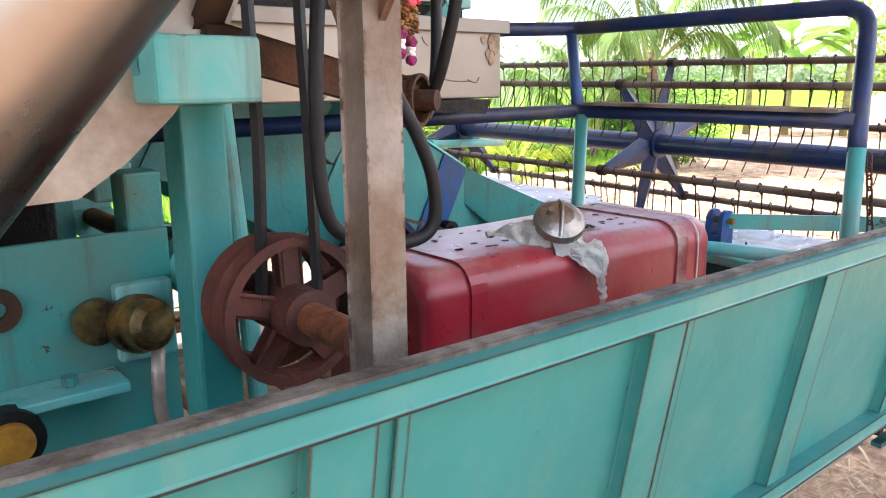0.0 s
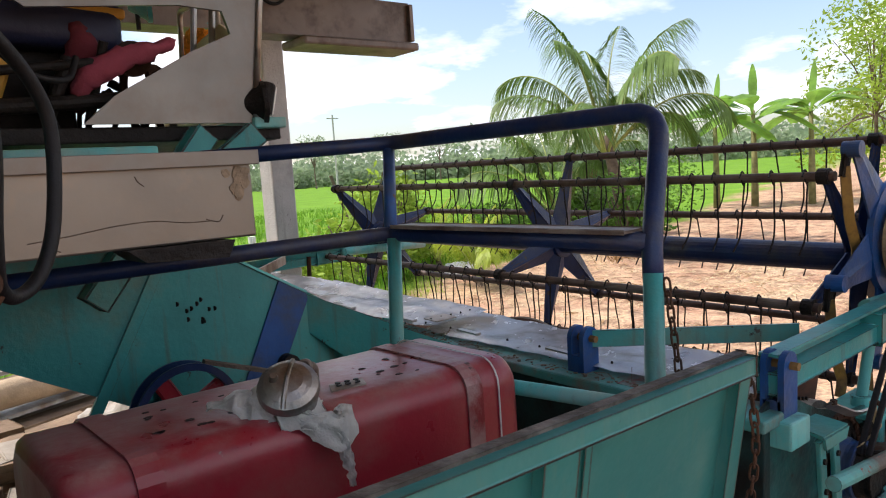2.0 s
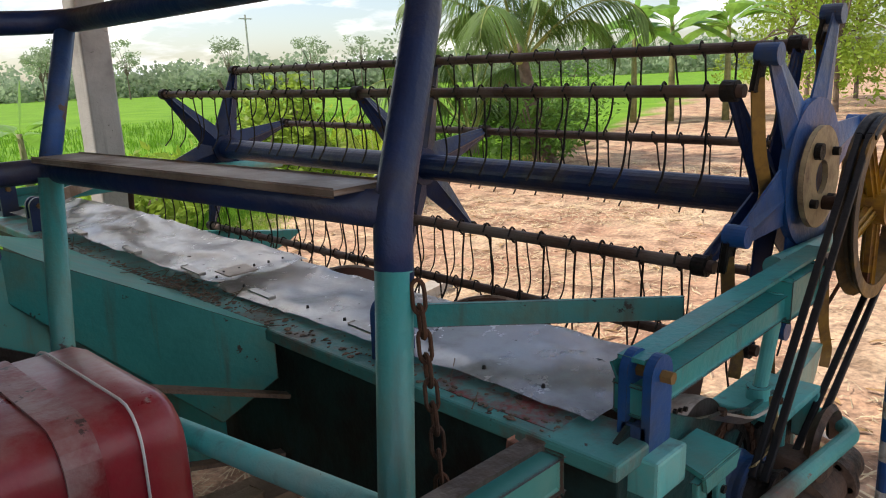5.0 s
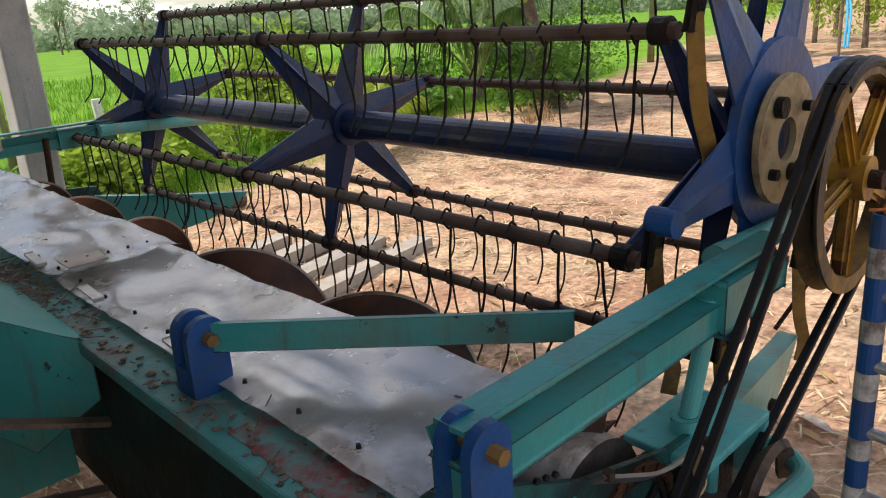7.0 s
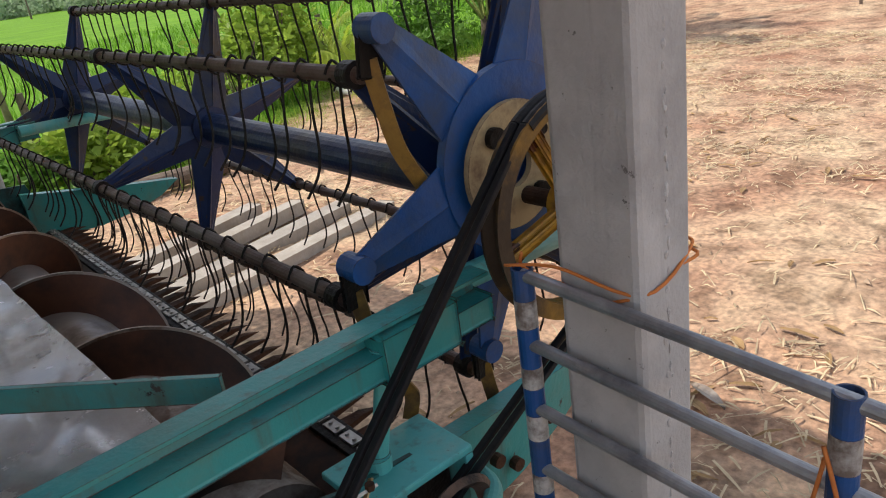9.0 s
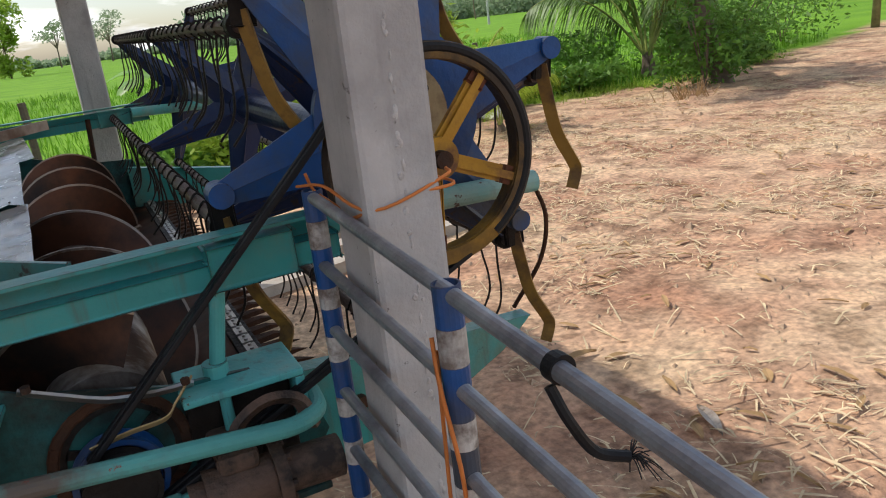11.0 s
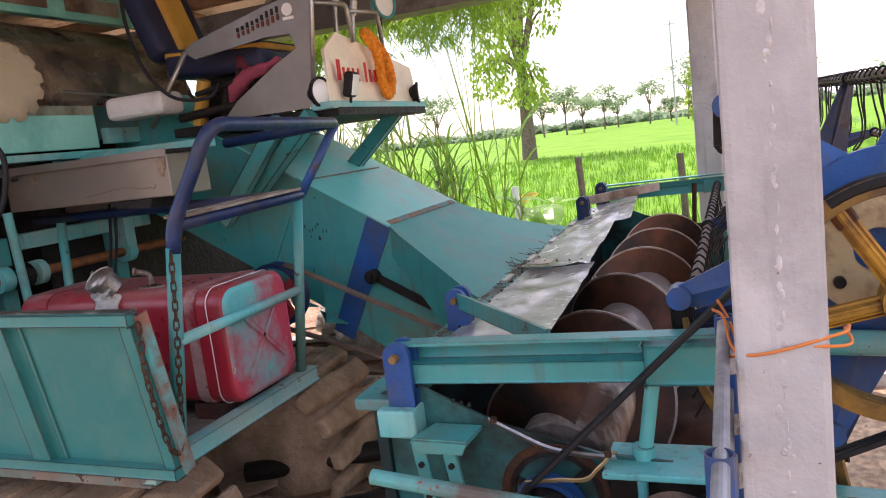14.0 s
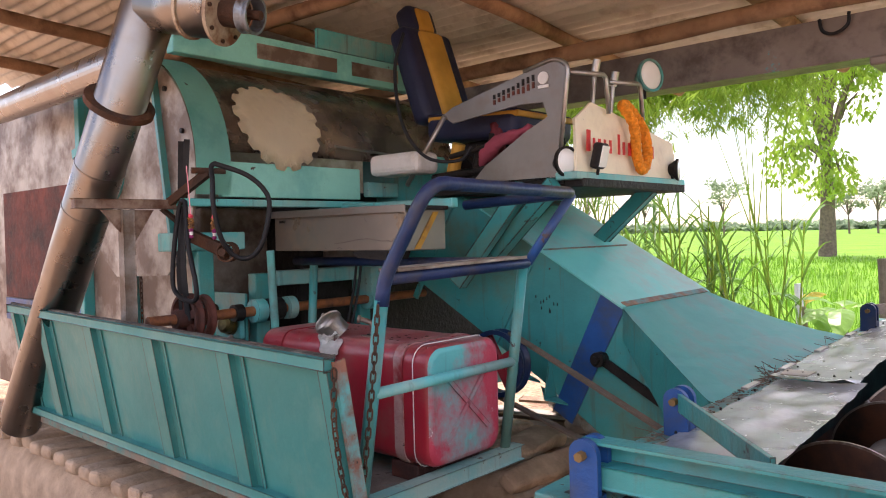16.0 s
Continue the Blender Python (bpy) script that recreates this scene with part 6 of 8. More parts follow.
plate(bm, [(0.012, 1.453, 1.83), (0.012, 1.535, 1.83), (0.012, 1.453, 1.70)], (0.008, 0, 0))
part("gusset", bm, steel_rusty, sup)
bm = bmesh.new()
plate(bm, [(0.012, 1.407, 1.83), (0.012, 1.335, 1.83), (0.012, 1.407, 1.745)], (0.008, 0, 0))
part("gusset", bm, steel_rusty, sup)
bm = bmesh.new()
obox(bm, (-0.05, 1.695, 1.742), (0.262, 1.695, 1.664), 0.014, 0.048, bevel=0.004)
part("idler_arm", bm, rust, sup, "dark rusty idler arm")
bm = bmesh.new()
obox(bm, (-0.04, 1.70, 1.756), (-0.04, 1.60, 1.835), 0.03, 0.012, bevel=0.003)
part("arm_stay", bm, rust, sup)
bm = bmesh.new()
vpulley(bm, (0.258, 1.70, 1.665), (-0.5, 0.86, 0), 0.038, 0.04, 28)
cyl(bm, (0.278, 1.66, 1.665), (0.243, 1.72, 1.665), 0.015, 14)
part("idler_pulley", bm, rust, sup)
bm = bmesh.new()
obox(bm, (0.02, 1.60, 1.86), (0.17, 1.68, 1.97), 0.03, 0.03)
cyl(bm, (0.15, 1.62, 1.975), (0.19, 1.74, 1.975), 0.012, 12)
part("belt_hook", bm, rust, sup)
# spare belts hung from the hook
for pts, r in (([(0.255, 1.655, 1.995), (0.324, 1.739, 1.955), (0.372, 1.785, 1.90), (0.389, 1.80, 1.838), (0.376, 1.785, 1.726), (0.350, 1.765, 1.662), (0.317, 1.738, 1.639), (0.292, 1.70, 1.655), (0.286, 1.655, 1.72), (0.290, 1.626, 1.834), (0.272, 1.635, 1.93), (0.25, 1.645, 1.98)], 0.0095),
               ([(x, 1.60 + 0.012 * math.sin(11 * z), z) for x, z in ((0.112, 1.86), (0.149, 1.704), (0.190, 1.619), (0.213, 1.558), (0.212, 1.500), (0.165, 1.483), (0.085, 1.500), (0.045, 1.55), (0.048, 1.70), (0.075, 1.85))], 0.0095)):
    bm = bmesh.new()
    sweep(bm, curve(pts + [pts[0]], 7)[:-1], r, 8, closed=True)
    solo("spare_belt", bm, black, "black rubber drive belt hanging from a hook", "belt", "spare belts", smooth=True)
for x, y, dx in ((0.060, 1.64, 0.0), (-0.012, 1.655, 0.012)):
    bm = bmesh.new()
    sweep(bm, curve([(x, y, 1.40), (x - 0.008 + dx, y - 0.01, 1.62), (x - 0.005 + dx, y, 1.84), (x + 0.03, y, 2.10)], 6), 0.01, flat=(0.02, 0.009))
    part("drive_belt", bm, black, sup, "black drive belt")
for dx in (0.0, 0.03):
    bm = bmesh.new()
    sweep(bm, curve([(0.24 + dx, 2.36, 1.64), (0.235 + dx, 2.33, 1.45), (0.20 + dx, 2.30, 1.25), (0.16 + dx, 2.28, 1.10)], 6), 0.006, 8)
    solo("cable", bm, black, "thin black cable hanging below the tool box", "cable", "cables", smooth=True)

# garlands
magenta = mat("magenta_flower", (0.22, 0.02, 0.10), 0.8, var=0.4, scale=90, bump=0.5, bump_scale=90)
ribbon_red = mat("pink_ribbon", (0.75, 0.07, 0.11), 0.5, var=0.2)
dried = mat("dried_flower", (0.36, 0.19, 0.05), 0.8, var=0.5, scale=70, stain=(0.10, 0.04, 0.02), stain_amount=0.6, stain_scale=50)
def garland(x, y, top, q):
    g = thing("garland", (x, y, top - 0.13 * q), "dried flower garland on a pink ribbon", "garland", "hanging garlands")
    bm = bmesh.new()
    sweep(bm, curve([(x - 0.020, y, 1.99), (x - 0.010, y, 1.90), (x - 0.002, y, top + 0.03), (x, y, top)], 5), 0.002, flat=(0.0035, 0.0012))
    part("ribbon", bm, ribbon_pale, g, "pink ribbon")
    for sg in (-1, 1):
        bm = bmesh.new()
        sweep(bm, curve([(x, y, top + 0.002), (x + sg * 0.008 * q, y - 0.004, top + 0.010 * q), (x + sg * 0.019 * q, y, top + 0.005 * q), (x + sg * 0.027 * q, y, top - 0.004 * q)], 4), 0.004, flat=(0.008 * q, 0.0015))
        part("bow", bm, ribbon_red, g, "red ribbon bow")
    r = random.Random(int(x * 1000))
    bm = bmesh.new()
    for k in range(80):
        a, zz = r.uniform(0, 6.28), top - (0.012 + 0.066 * k / 80) * q
        w = r.uniform(0.005, 0.011)
        t = bmesh.new()
        bmesh.ops.create_icosphere(t, subdivisions=1, radius=r.uniform(0.003, 0.005))
        bmesh.ops.scale(t, vec=(1, 1, 0.6), verts=t.verts)
        bmesh.ops.translate(t, vec=(x + w * math.cos(a), y + w * math.sin(a), zz), verts=t.verts)
        add(bm, t)
    part("flower_string", bm, dried, g, "brown dried flowers")
    for dz, mt, rr in ((0.003, ribbon_red, 0.010), (0.086, magenta, 0.0105), (0.099, white_paint, 0.008), (0.111, white_paint, 0.0075), (0.124, magenta, 0.0095)):
        bm = bmesh.new()
        bmesh.ops.create_icosphere(bm, subdivisions=2, radius=rr * 0.85)
        for v in bm.verts:
            v.co *= 1 + 0.25 * noise.noise(v.co * 200)
            v.co += V(x, y, top - dz * q)
        part("tassel", bm, mt, g)
ribbon_pale = mat("pale_pink_ribbon", (0.80, 0.30, 0.33), 0.5, var=0.2)
garland(0.172, 1.60, 1.803, 0.62)
garland(0.233, 1.66, 1.797, 0.62)

# chain hung beside the sieve
for k in range(15):
    place("chain_link", lm, pose(-0.862, 1.90, 1.66 - 0.0245 * k, 0, 0, 90 * (k % 2) + 25), sup)
# black loop of hose hung on the gutter
bm = bmesh.new()
sweep(bm, curve([(1.75, 3.79, 2.63), (1.765, 3.785, 2.575), (1.815, 3.78, 2.555), (1.865, 3.785, 2.585), (1.87, 3.79, 2.64)], 7), 0.008, 8)
solo("hose_loop", bm, black, "loop of black hose hanging on the gutter", "hose", smooth=True)
# operator's station
# Floor coloured dark to stand for shade; only the sill stays teal.
op = part("operator_floor", box(bmesh.new(), 0.36, 1.20, 2.68, 3.60, 1.885, 1.925, 0.005), dark, harv, "operator platform with controls, darkened for the shade there")
bm = bmesh.new()
outl = [(0.50, 2.24), (0.56, 2.27), (1.06, 2.385), (1.12, 2.38), (1.155, 2.34), (1.15, 2.24), (1.10, 1.93), (0.66, 1.93), (0.74, 2.0), (0.95, 2.12), (1.06, 2.17), (1.04, 2.23), (0.92, 2.235), (0.56, 2.20)]
plate(bm, [(x, 2.66, z) for x, z in outl], (0, 0.012, 0))
sp = part("side_panel", bm, panel_steel, op, "worn grey steel side panel with traces of lettering")
bm = bmesh.new()
sweep(bm, round_path([(0.30, 2.62, 1.94), (0.52, 2.645, 2.235)], 0.02), 0.011, 10)
part("panel_stay", bm, polished, op, smooth=True)
bm = bmesh.new()
sweep(bm, round_path([(1.11, 2.65, 1.94), (1.165, 2.65, 2.36), (1.10, 2.655, 2.395), (0.95, 2.655, 2.365)], 0.04), 0.009, 10)
part("panel_frame", bm, polished, op, smooth=True)
rngl = random.Random(4)
for k in range(9):
    x = 0.79 + 0.025 * k
    h = rngl.uniform(0.035, 0.06)
    zc = 2.272 + 0.23 * (x - 0.79)
    for z0, z1, mt in ((zc + 0.002, zc + h / 2, dark), (zc - h / 2, zc - 0.002, rust_red)):
        bm = bmesh.new()
        plate(bm, [(x, 2.652, z0), (x + 0.012, 2.652, z0), (x + 0.012, 2.652, z1), (x, 2.652, z1)], (0, 0.003, 0))
        part("letter_bar", bm, mt, sp)
bm = bmesh.new()
cyl(bm, (1.045, 2.653, 2.325), (1.045, 2.649, 2.325), 0.025, 24)
box(bm, 1.02, 1.07, 2.649, 2.653, 2.285, 2.297)
part("sticker", bm, white_paint, sp, "round white sticker")
# seat
seat = thing("operator_seat", (0.5, 3.0, 2.0), "navy and ochre vinyl operator seat", "seat")
def cushion(bm, c, sx, sy, sz, rot, n=3):
    t = bmesh.new()
    bmesh.ops.create_cube(t, size=1)
    bmesh.ops.scale(t, vec=(sx, sy, sz), verts=t.verts)
    bmesh.ops.bevel(t, geom=t.edges[:], offset=min(sx, sy, sz) * 0.33, segments=4, affect="EDGES", profile=0.5)
    bmesh.ops.transform(t, matrix=Matrix.Translation(c) @ Matrix.Rotation(radians(rot), 4, "Y"), verts=t.verts)
    add(bm, t)
    return bm
SX = -0.06
part("base_cushion", cushion(bmesh.new(), (0.55, 3.0, 2.20), 0.54, 0.46, 0.12, 3), seat_blue, seat, smooth=True)
part("base_piping", cushion(bmesh.new(), (0.56, 3.0, 2.243), 0.535, 0.448, 0.028, 3), seat_yellow, seat, "ochre piping along the top edge", smooth=True)
part("base_top", cushion(bmesh.new(), (0.555, 3.0, 2.252), 0.52, 0.44, 0.03, 3), seat_blue, seat, smooth=True)
part("backrest", cushion(bmesh.new(), (0.205 + SX, 2.98, 2.50), 0.12, 0.37, 0.52, -20), seat_blue, seat, smooth=True)
part("backrest_panel", cushion(bmesh.new(), (0.250 + SX, 2.98, 2.51), 0.08, 0.17, 0.48, -20), seat_yellow, seat, "ochre middle panel", smooth=True)
part("headrest", cushion(bmesh.new(), (0.098 + SX, 2.98, 2.80), 0.11, 0.20, 0.16, -20), seat_blue, seat, smooth=True)
part("headrest_panel", cushion(bmesh.new(), (0.133 + SX, 2.98, 2.80), 0.075, 0.11, 0.14, -20), seat_yellow, seat, smooth=True)
bm = bmesh.new()
box(bm, 0.40, 0.70, 2.86, 3.14, 1.925, 2.14, 0.01)
part("seat_base", bm, dark, seat)
# control clutter below the seat
for a, b2, r, mt in (((0.45, 2.75, 1.93), (0.52, 2.74, 2.12), 0.03, seat_yellow), ((0.60, 2.74, 1.95), (0.66, 2.72, 2.10), 0.018, dark), ((0.70, 2.76, 1.94), (0.74, 2.70, 2.14), 0.012, dark), ((0.38, 2.72, 1.97), (0.80, 2.72, 2.0), 0.02, dark), ((0.50, 2.70, 2.06), (0.74, 2.70, 2.09), 0.012, dark)):
    bm = bmesh.new()
    cyl(bm, a, b2, r, 12)
    part("control_lever", bm, mt, op)
bm = bmesh.new()
box(bm, 0.10, 0.42, 2.56, 2.72, 1.99, 2.09, 0.03, 3)
part("battery_cover", bm, white_paint, op)
# bundle of cloth stuffed behind the panel
for k, (pts, rad, mt, lab) in enumerate((([(0.66, 2.72, 2.00), (0.70, 2.71, 2.05), (0.76, 2.70, 2.09), (0.84, 2.71, 2.12), (0.93, 2.73, 2.15)], [0.012, 0.034, 0.030, 0.026, 0.012], pink, "crumpled faded pink cloth stuffed behind the panel"), ([(0.70, 2.80, 1.98), (0.69, 2.79, 2.06), (0.71, 2.78, 2.13), (0.70, 2.78, 2.20)], [0.02, 0.036, 0.040, 0.016], mat("maroon_cloth", (0.12, 0.018, 0.025), 0.9, var=0.3, bump=0.5, bump_scale=15), "dark maroon cloth bundle hung on the levers"))):
    solo("rag", blob_rag(pts, rad, 6 + k), mt, lab, "rag", "rags on the controls", smooth=True)
# levers and linkage rods seen under the panel
rl = random.Random(17)
for k in range(14):
    x, y = rl.uniform(0.40, 0.98), rl.uniform(2.74, 2.95)
    h = rl.uniform(0.10, 0.24)
    bm = bmesh.new()
    sweep(bm, round_path([(x, y, 1.92), (x + rl.uniform(-0.03, 0.03), y, 1.92 + h * 0.6), (x + rl.uniform(-0.08, 0.08), y + rl.uniform(-0.04, 0.04), 1.92 + h)], 0.02), rl.uniform(0.006, 0.014), 8)
    part("linkage_rod", bm, (dark, rust, dark, polished)[k % 4], op, smooth=True)
for k in range(7):
    x, y = rl.uniform(0.74, 1.0), rl.uniform(2.78, 2.95)
    bm = bmesh.new()
    ring(bm, (x, y, rl.uniform(1.98, 2.16)), (rl.uniform(-1, 1), 1, rl.uniform(-0.6, 0.6)), 0.012, rl.uniform(0.025, 0.05), 0.016, 20)
    part("control_wheel", bm, (dark, rust, galv)[k % 3], op)
# console with lamps
bm = bmesh.new()
plate(bm, [(1.17, 2.68, 1.93), (1.17, 3.58, 1.93), (1.15, 3.56, 2.12), (1.13, 3.0, 2.22), (1.13, 2.86, 2.24), (1.14, 2.72, 2.16)], (0.012, 0, 0))
con = part("console", bm, cream, op, "cream console front with red lettering traces")
bm = bmesh.new()
box(bm, 1.10, 1.20, 2.64, 3.60, 1.915, 1.945, 0.005)
part("console_sill", bm, teal_pale, con)
red_letter = mat("red_lettering", (0.55, 0.04, 0.03), 0.6, var=0.2)
for k, (y, w) in enumerate(((2.74, 0.05), (2.79, 0.03), (2.83, 0.035), (2.875, 0.03), (2.92, 0.03), (2.99, 0.03), (3.03, 0.035), (3.075, 0.05), (3.25, 0.03), (3.29, 0.035))):
    bm = bmesh.new()
    hh = 0.085 if k in (0, 5) else 0.055
    plate(bm, [(1.184, y, 2.03), (1.184, y + w * 0.55, 2.03), (1.180, y + w * 0.75, 2.03 + hh), (1.180, y + w * 0.2, 2.03 + hh)], (0.003, 0, 0))
    part("letter_bar", bm, red_letter, con)
bm = bmesh.new()
for y in (2.82, 3.12):
    sweep(bm, round_path([(1.14, 2.70 + (y - 2.82), 2.34), (1.16, y + 0.12, 2.36), (1.16, y + 0.14, 2.20)], 0.03), 0.010, 10)
part("grab_bar", bm, polished, op, smooth=True)
for x, y, z in ((1.10, 2.90, 2.36), (1.10, 3.05, 2.33)):
    bm = bmesh.new()
    cyl(bm, (x, y, z - 0.30), (x + 0.03, y, z), 0.010, 10)
    cyl(bm, (x + 0.03, y, z), (x + 0.045, y, z + 0.06), 0.017, 12)
    part("lever", bm, polished, op)
def lamp(c, d, r, mt, lab):
    d = Vector(d).normalized()
    c = Vector(c)
    lm_ = thing("headlamp", c - V(0, 0, r), lab, "lamp", "work lamps")
    bm = bmesh.new()
    cyl(bm, c - d * r * 0.9, c, r * 0.45, 24, r, caps=True)
    ring(bm, c, d, r * 0.88, r * 1.04, r * 0.22, 28)
    part("housing", bm, mt, lm_)
    bm = bmesh.new()
    prev = None
    for i in range(5):
        rr = r * 0.9 * math.cos(i / 4 * math.pi / 2)
        o = r * 0.18 * math.sin(i / 4 * math.pi / 2)
        s, u = frame_of(d)
        cur = [bm.verts.new(c + d * o + (s * math.cos(2 * math.pi * k / 24) + u * math.sin(2 * math.pi * k / 24)) * max(rr, 0.0005)) for k in range(24)]
        if prev:
            for k in range(24):
                bm.faces.new((prev[k], prev[(k + 1) % 24], cur[(k + 1) % 24], cur[k]))
        prev = cur
    part("lens", bm, glass, lm_, "clear domed glass", smooth=True)
    bm = bmesh.new()
    cyl(bm, c - d * r * 0.5 - V(0, 0, r * 1.35), c - d * r * 0.5, 0.008, 10)
    part("stalk", bm, dark, lm_)
lamp((1.14, 2.665, 1.985), (0.95, -0.25, 0.05), 0.060, dark, "round headlamp on a stalk beside the console")
lamp((1.12, 3.42, 2.43), (0.95, -0.3, 0.05), 0.075, teal, "round work lamp with a teal back, above the console")
lamp((1.20, 3.52, 1.99), (0.9, 0.3, 0), 0.05, dark, "round headlamp at the console's far end")
sq = thing("square_lamp", (1.215, 2.79, 1.955), "small square black work lamp with a pale lens", "lamp", "work lamps")
part("housing", cushion(bmesh.new(), (1.212, 2.79, 2.01), 0.045, 0.066, 0.105, 14), dark, sq)
part("lens", cushion(bmesh.new(), (1.233, 2.79, 2.005), 0.010, 0.050, 0.085, 14), glass, sq, "pale square lens")
part("stalk", cyl(bmesh.new(), (1.20, 2.79, 1.935), (1.208, 2.79, 1.97), 0.007, 10), dark, sq)
# marigold garland
mg_ = bmesh.new()
path = curve([(1.17, 3.06, 2.24), (1.20, 3.10, 2.16), (1.20, 3.12, 2.04), (1.21, 3.15, 1.97), (1.20, 3.22, 2.04), (1.18, 3.22, 2.16), (1.15, 3.14, 2.25), (1.16, 3.08, 2.25)], 7)
for i, p in enumerate(path):
    t = bmesh.new()
    bmesh.ops.create_icosphere(t, subdivisions=2, radius=0.023)
    for v in t.verts:
        v.co = v.co * (1 + 0.35 * noise.noise(v.co * 130 + V(i, 0, 0))) + p
    add(mg_, t)
solo("flower_garland", mg_, orange, "orange marigold garland draped over the console", "garland")
# legs and brace of the operator floor
for a, b2 in (((1.10, 2.64, 1.90), (0.75, 2.70, 1.62)), ((1.12, 3.40, 1.90), (0.80, 3.40, 1.62)), ((0.95, 2.64, 1.90), (0.62, 2.60, 1.50))):
    bm = bmesh.new()
    obox(bm, a, b2, 0.05, 0.06, bevel=0.004)
    part("floor_brace", bm, teal, op)
bm = bmesh.new()
sweep(bm, curve([(0.36, 2.56, 2.62), (0.34, 2.52, 2.45), (0.40, 2.50, 2.20), (0.50, 2.54, 2.05), (0.62, 2.62, 2.03), (0.66, 2.66, 2.09)], 6), 0.008, 8)
solo("black_hose", bm, black, "thin black hose hanging beside the seat", "hose", smooth=True)

# ---- metal gate tied to the shed post ----
mgate = thing("metal_gate", (2.615, 0.4, 0.2), "steel tube gate with blue and white banded uprights", "gate")
def gz(y, k):
    return 1.357 - 0.075 * (1.38 - y) - 0.125 * k
tube = mat("galvanised_tube", (0.38, 0.39, 0.405), 0.42, metal=0.6, var=0.2, scale=14, stain=(0.16, 0.16, 0.18), stain_amount=0.5, stain_scale=4)
for k in range(9):
    bm = bmesh.new()
    cyl(bm, (2.645, 1.365, gz(1.38, k)), (2.665, -1.4, gz(-1.4, k)), 0.0108, 14)
    part("rail", bm, tube, mgate)
wh = mat("chipped_white_band", (0.50, 0.49, 0.46), 0.6, stain=(0.16, 0.13, 0.11), stain_amount=0.6, stain_scale=20)
for y in (1.368, 0.868, 0.13):
    top = gz(y, 0) + 0.012
    z, j = top, 0
    bl = (0.055, 0.05, 0.075, 0.04)
    while z > 0.25:
        h = bl[j % 4]
        bm = bmesh.new()
        ring(bm, (2.648, y, z - h / 2), (0, 0, 1), 0.0155, 0.0185 + (0.0003 if j % 2 else 0), h, 18)
        part("upright_band", bm, wh if j % 2 else blue, mgate, "chipped white band" if j % 2 else "blue band")
        z, j = z - h, j + 1
for pts in ([(2.628, 1.386, 1.375), (2.648, 1.296, 1.385), (2.678, 1.161, 1.36), (2.808, 1.164, 1.39), (2.828, 1.196, 1.395)], [(2.658, 1.216, 1.34), (2.678, 1.164, 1.36), (2.748, 1.163, 1.372), (2.823, 1.163, 1.375), (2.828, 1.256, 1.375)], [(2.638, 1.356, 1.40), (2.653, 1.366, 1.365), (2.668, 1.276, 1.345)]):
    bm = bmesh.new()
    sweep(bm, curve(pts, 6), 0.0028, 6)
    solo("twine", bm, cord, "orange plastic twine tying gate to post", "twine", "twine ties", smooth=True)
bm = bmesh.new()
sweep(bm, curve([(2.628, 0.884, 1.26), (2.623, 0.864, 1.20), (2.628, 0.844, 1.10), (2.638, 0.864, 1.02), (2.628, 0.884, 0.98), (2.638, 0.904, 1.10), (2.633, 0.884, 1.24)], 6), 0.003, 6)
solo("twine", bm, cord, "orange plastic twine tying gate to post", "twine", "twine ties", smooth=True)
bm = bmesh.new()
ring(bm, (2.653, 0.652, gz(0.65, 0)), (0, 1, 0), 0.010, 0.0155, 0.016, 16)
sweep(bm, curve([(2.643, 0.654, gz(0.62, 0) - 0.015), (2.653, 0.639, 1.25), (2.678, 0.634, 1.21), (2.708, 0.619, 1.20)], 6), 0.006, 8)
tie = solo("rubber_tie", bm, black, "frayed black rubber tie on the gate", "tie")
rf_ = random.Random(31)
for k in range(22):
    p = V(2.708, 0.619, 1.20)
    bm = bmesh.new()
    e = V(rf_.uniform(-0.004, 0.035), rf_.uniform(-0.025, 0.018), rf_.uniform(-0.03, 0.012))
    sweep(bm, curve([p, p + e * 0.5 + V(0, 0, 0.006), p + e], 3), 0.0007, 4)
    part("thread", bm, black, tie)

# ---- plants ----
LEAF = mat("leaf_green", (0.12, 0.25, 0.035), 0.55, var=0.45, scale=1.6, bump=0.0, spec=0.4, trans=0.35)
LEAF_LIGHT = mat("leaf_yellow_green", (0.28, 0.40, 0.05), 0.5, var=0.4, scale=1.2, bump=0.0, trans=0.45)
# Distance haze is mixed into the next two leaf colours, paler and greyer.
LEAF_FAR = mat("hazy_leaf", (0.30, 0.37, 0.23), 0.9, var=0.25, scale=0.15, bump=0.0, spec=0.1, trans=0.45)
WOODS = mat("hazed_wood_leaf", (0.30, 0.38, 0.24), 0.9, var=0.3, scale=0.06, bump=0.0, spec=0.1, trans=0.45)
PALM_RIB = mat("palm_rib", (0.30, 0.34, 0.10), 0.5, var=0.3, scale=3, bump=0.1)
PALM = mat("palm_leaf", (0.13, 0.22, 0.045), 0.45, var=0.4, scale=2, bump=0.0, trans=0.3)
BANANA = mat("banana_leaf", (0.20, 0.38, 0.06), 0.4, var=0.35, scale=2, bump=0.1, bump_scale=30, trans=0.45)
STEM = mat("banana_stem", (0.20, 0.19, 0.08), 0.7, var=0.4, scale=6, bump=0.2)
YLEAF = mat("yellowed_leaf", (0.55, 0.42, 0.03), 0.5, var=0.25, trans=0.4)
RICE = mat("rice_blades", (0.125, 0.285, 0.016), 0.5, var=0.3, scale=0.8, bump=0.0, trans=0.45)
STRAW = mat("dry_straw", (0.56, 0.44, 0.27), 0.8, var=0.35, scale=7, bump=0.0)
DRY = mat("dry_leaf", (0.32, 0.20, 0.09), 0.8, var=0.35, scale=5, bump=0.0)


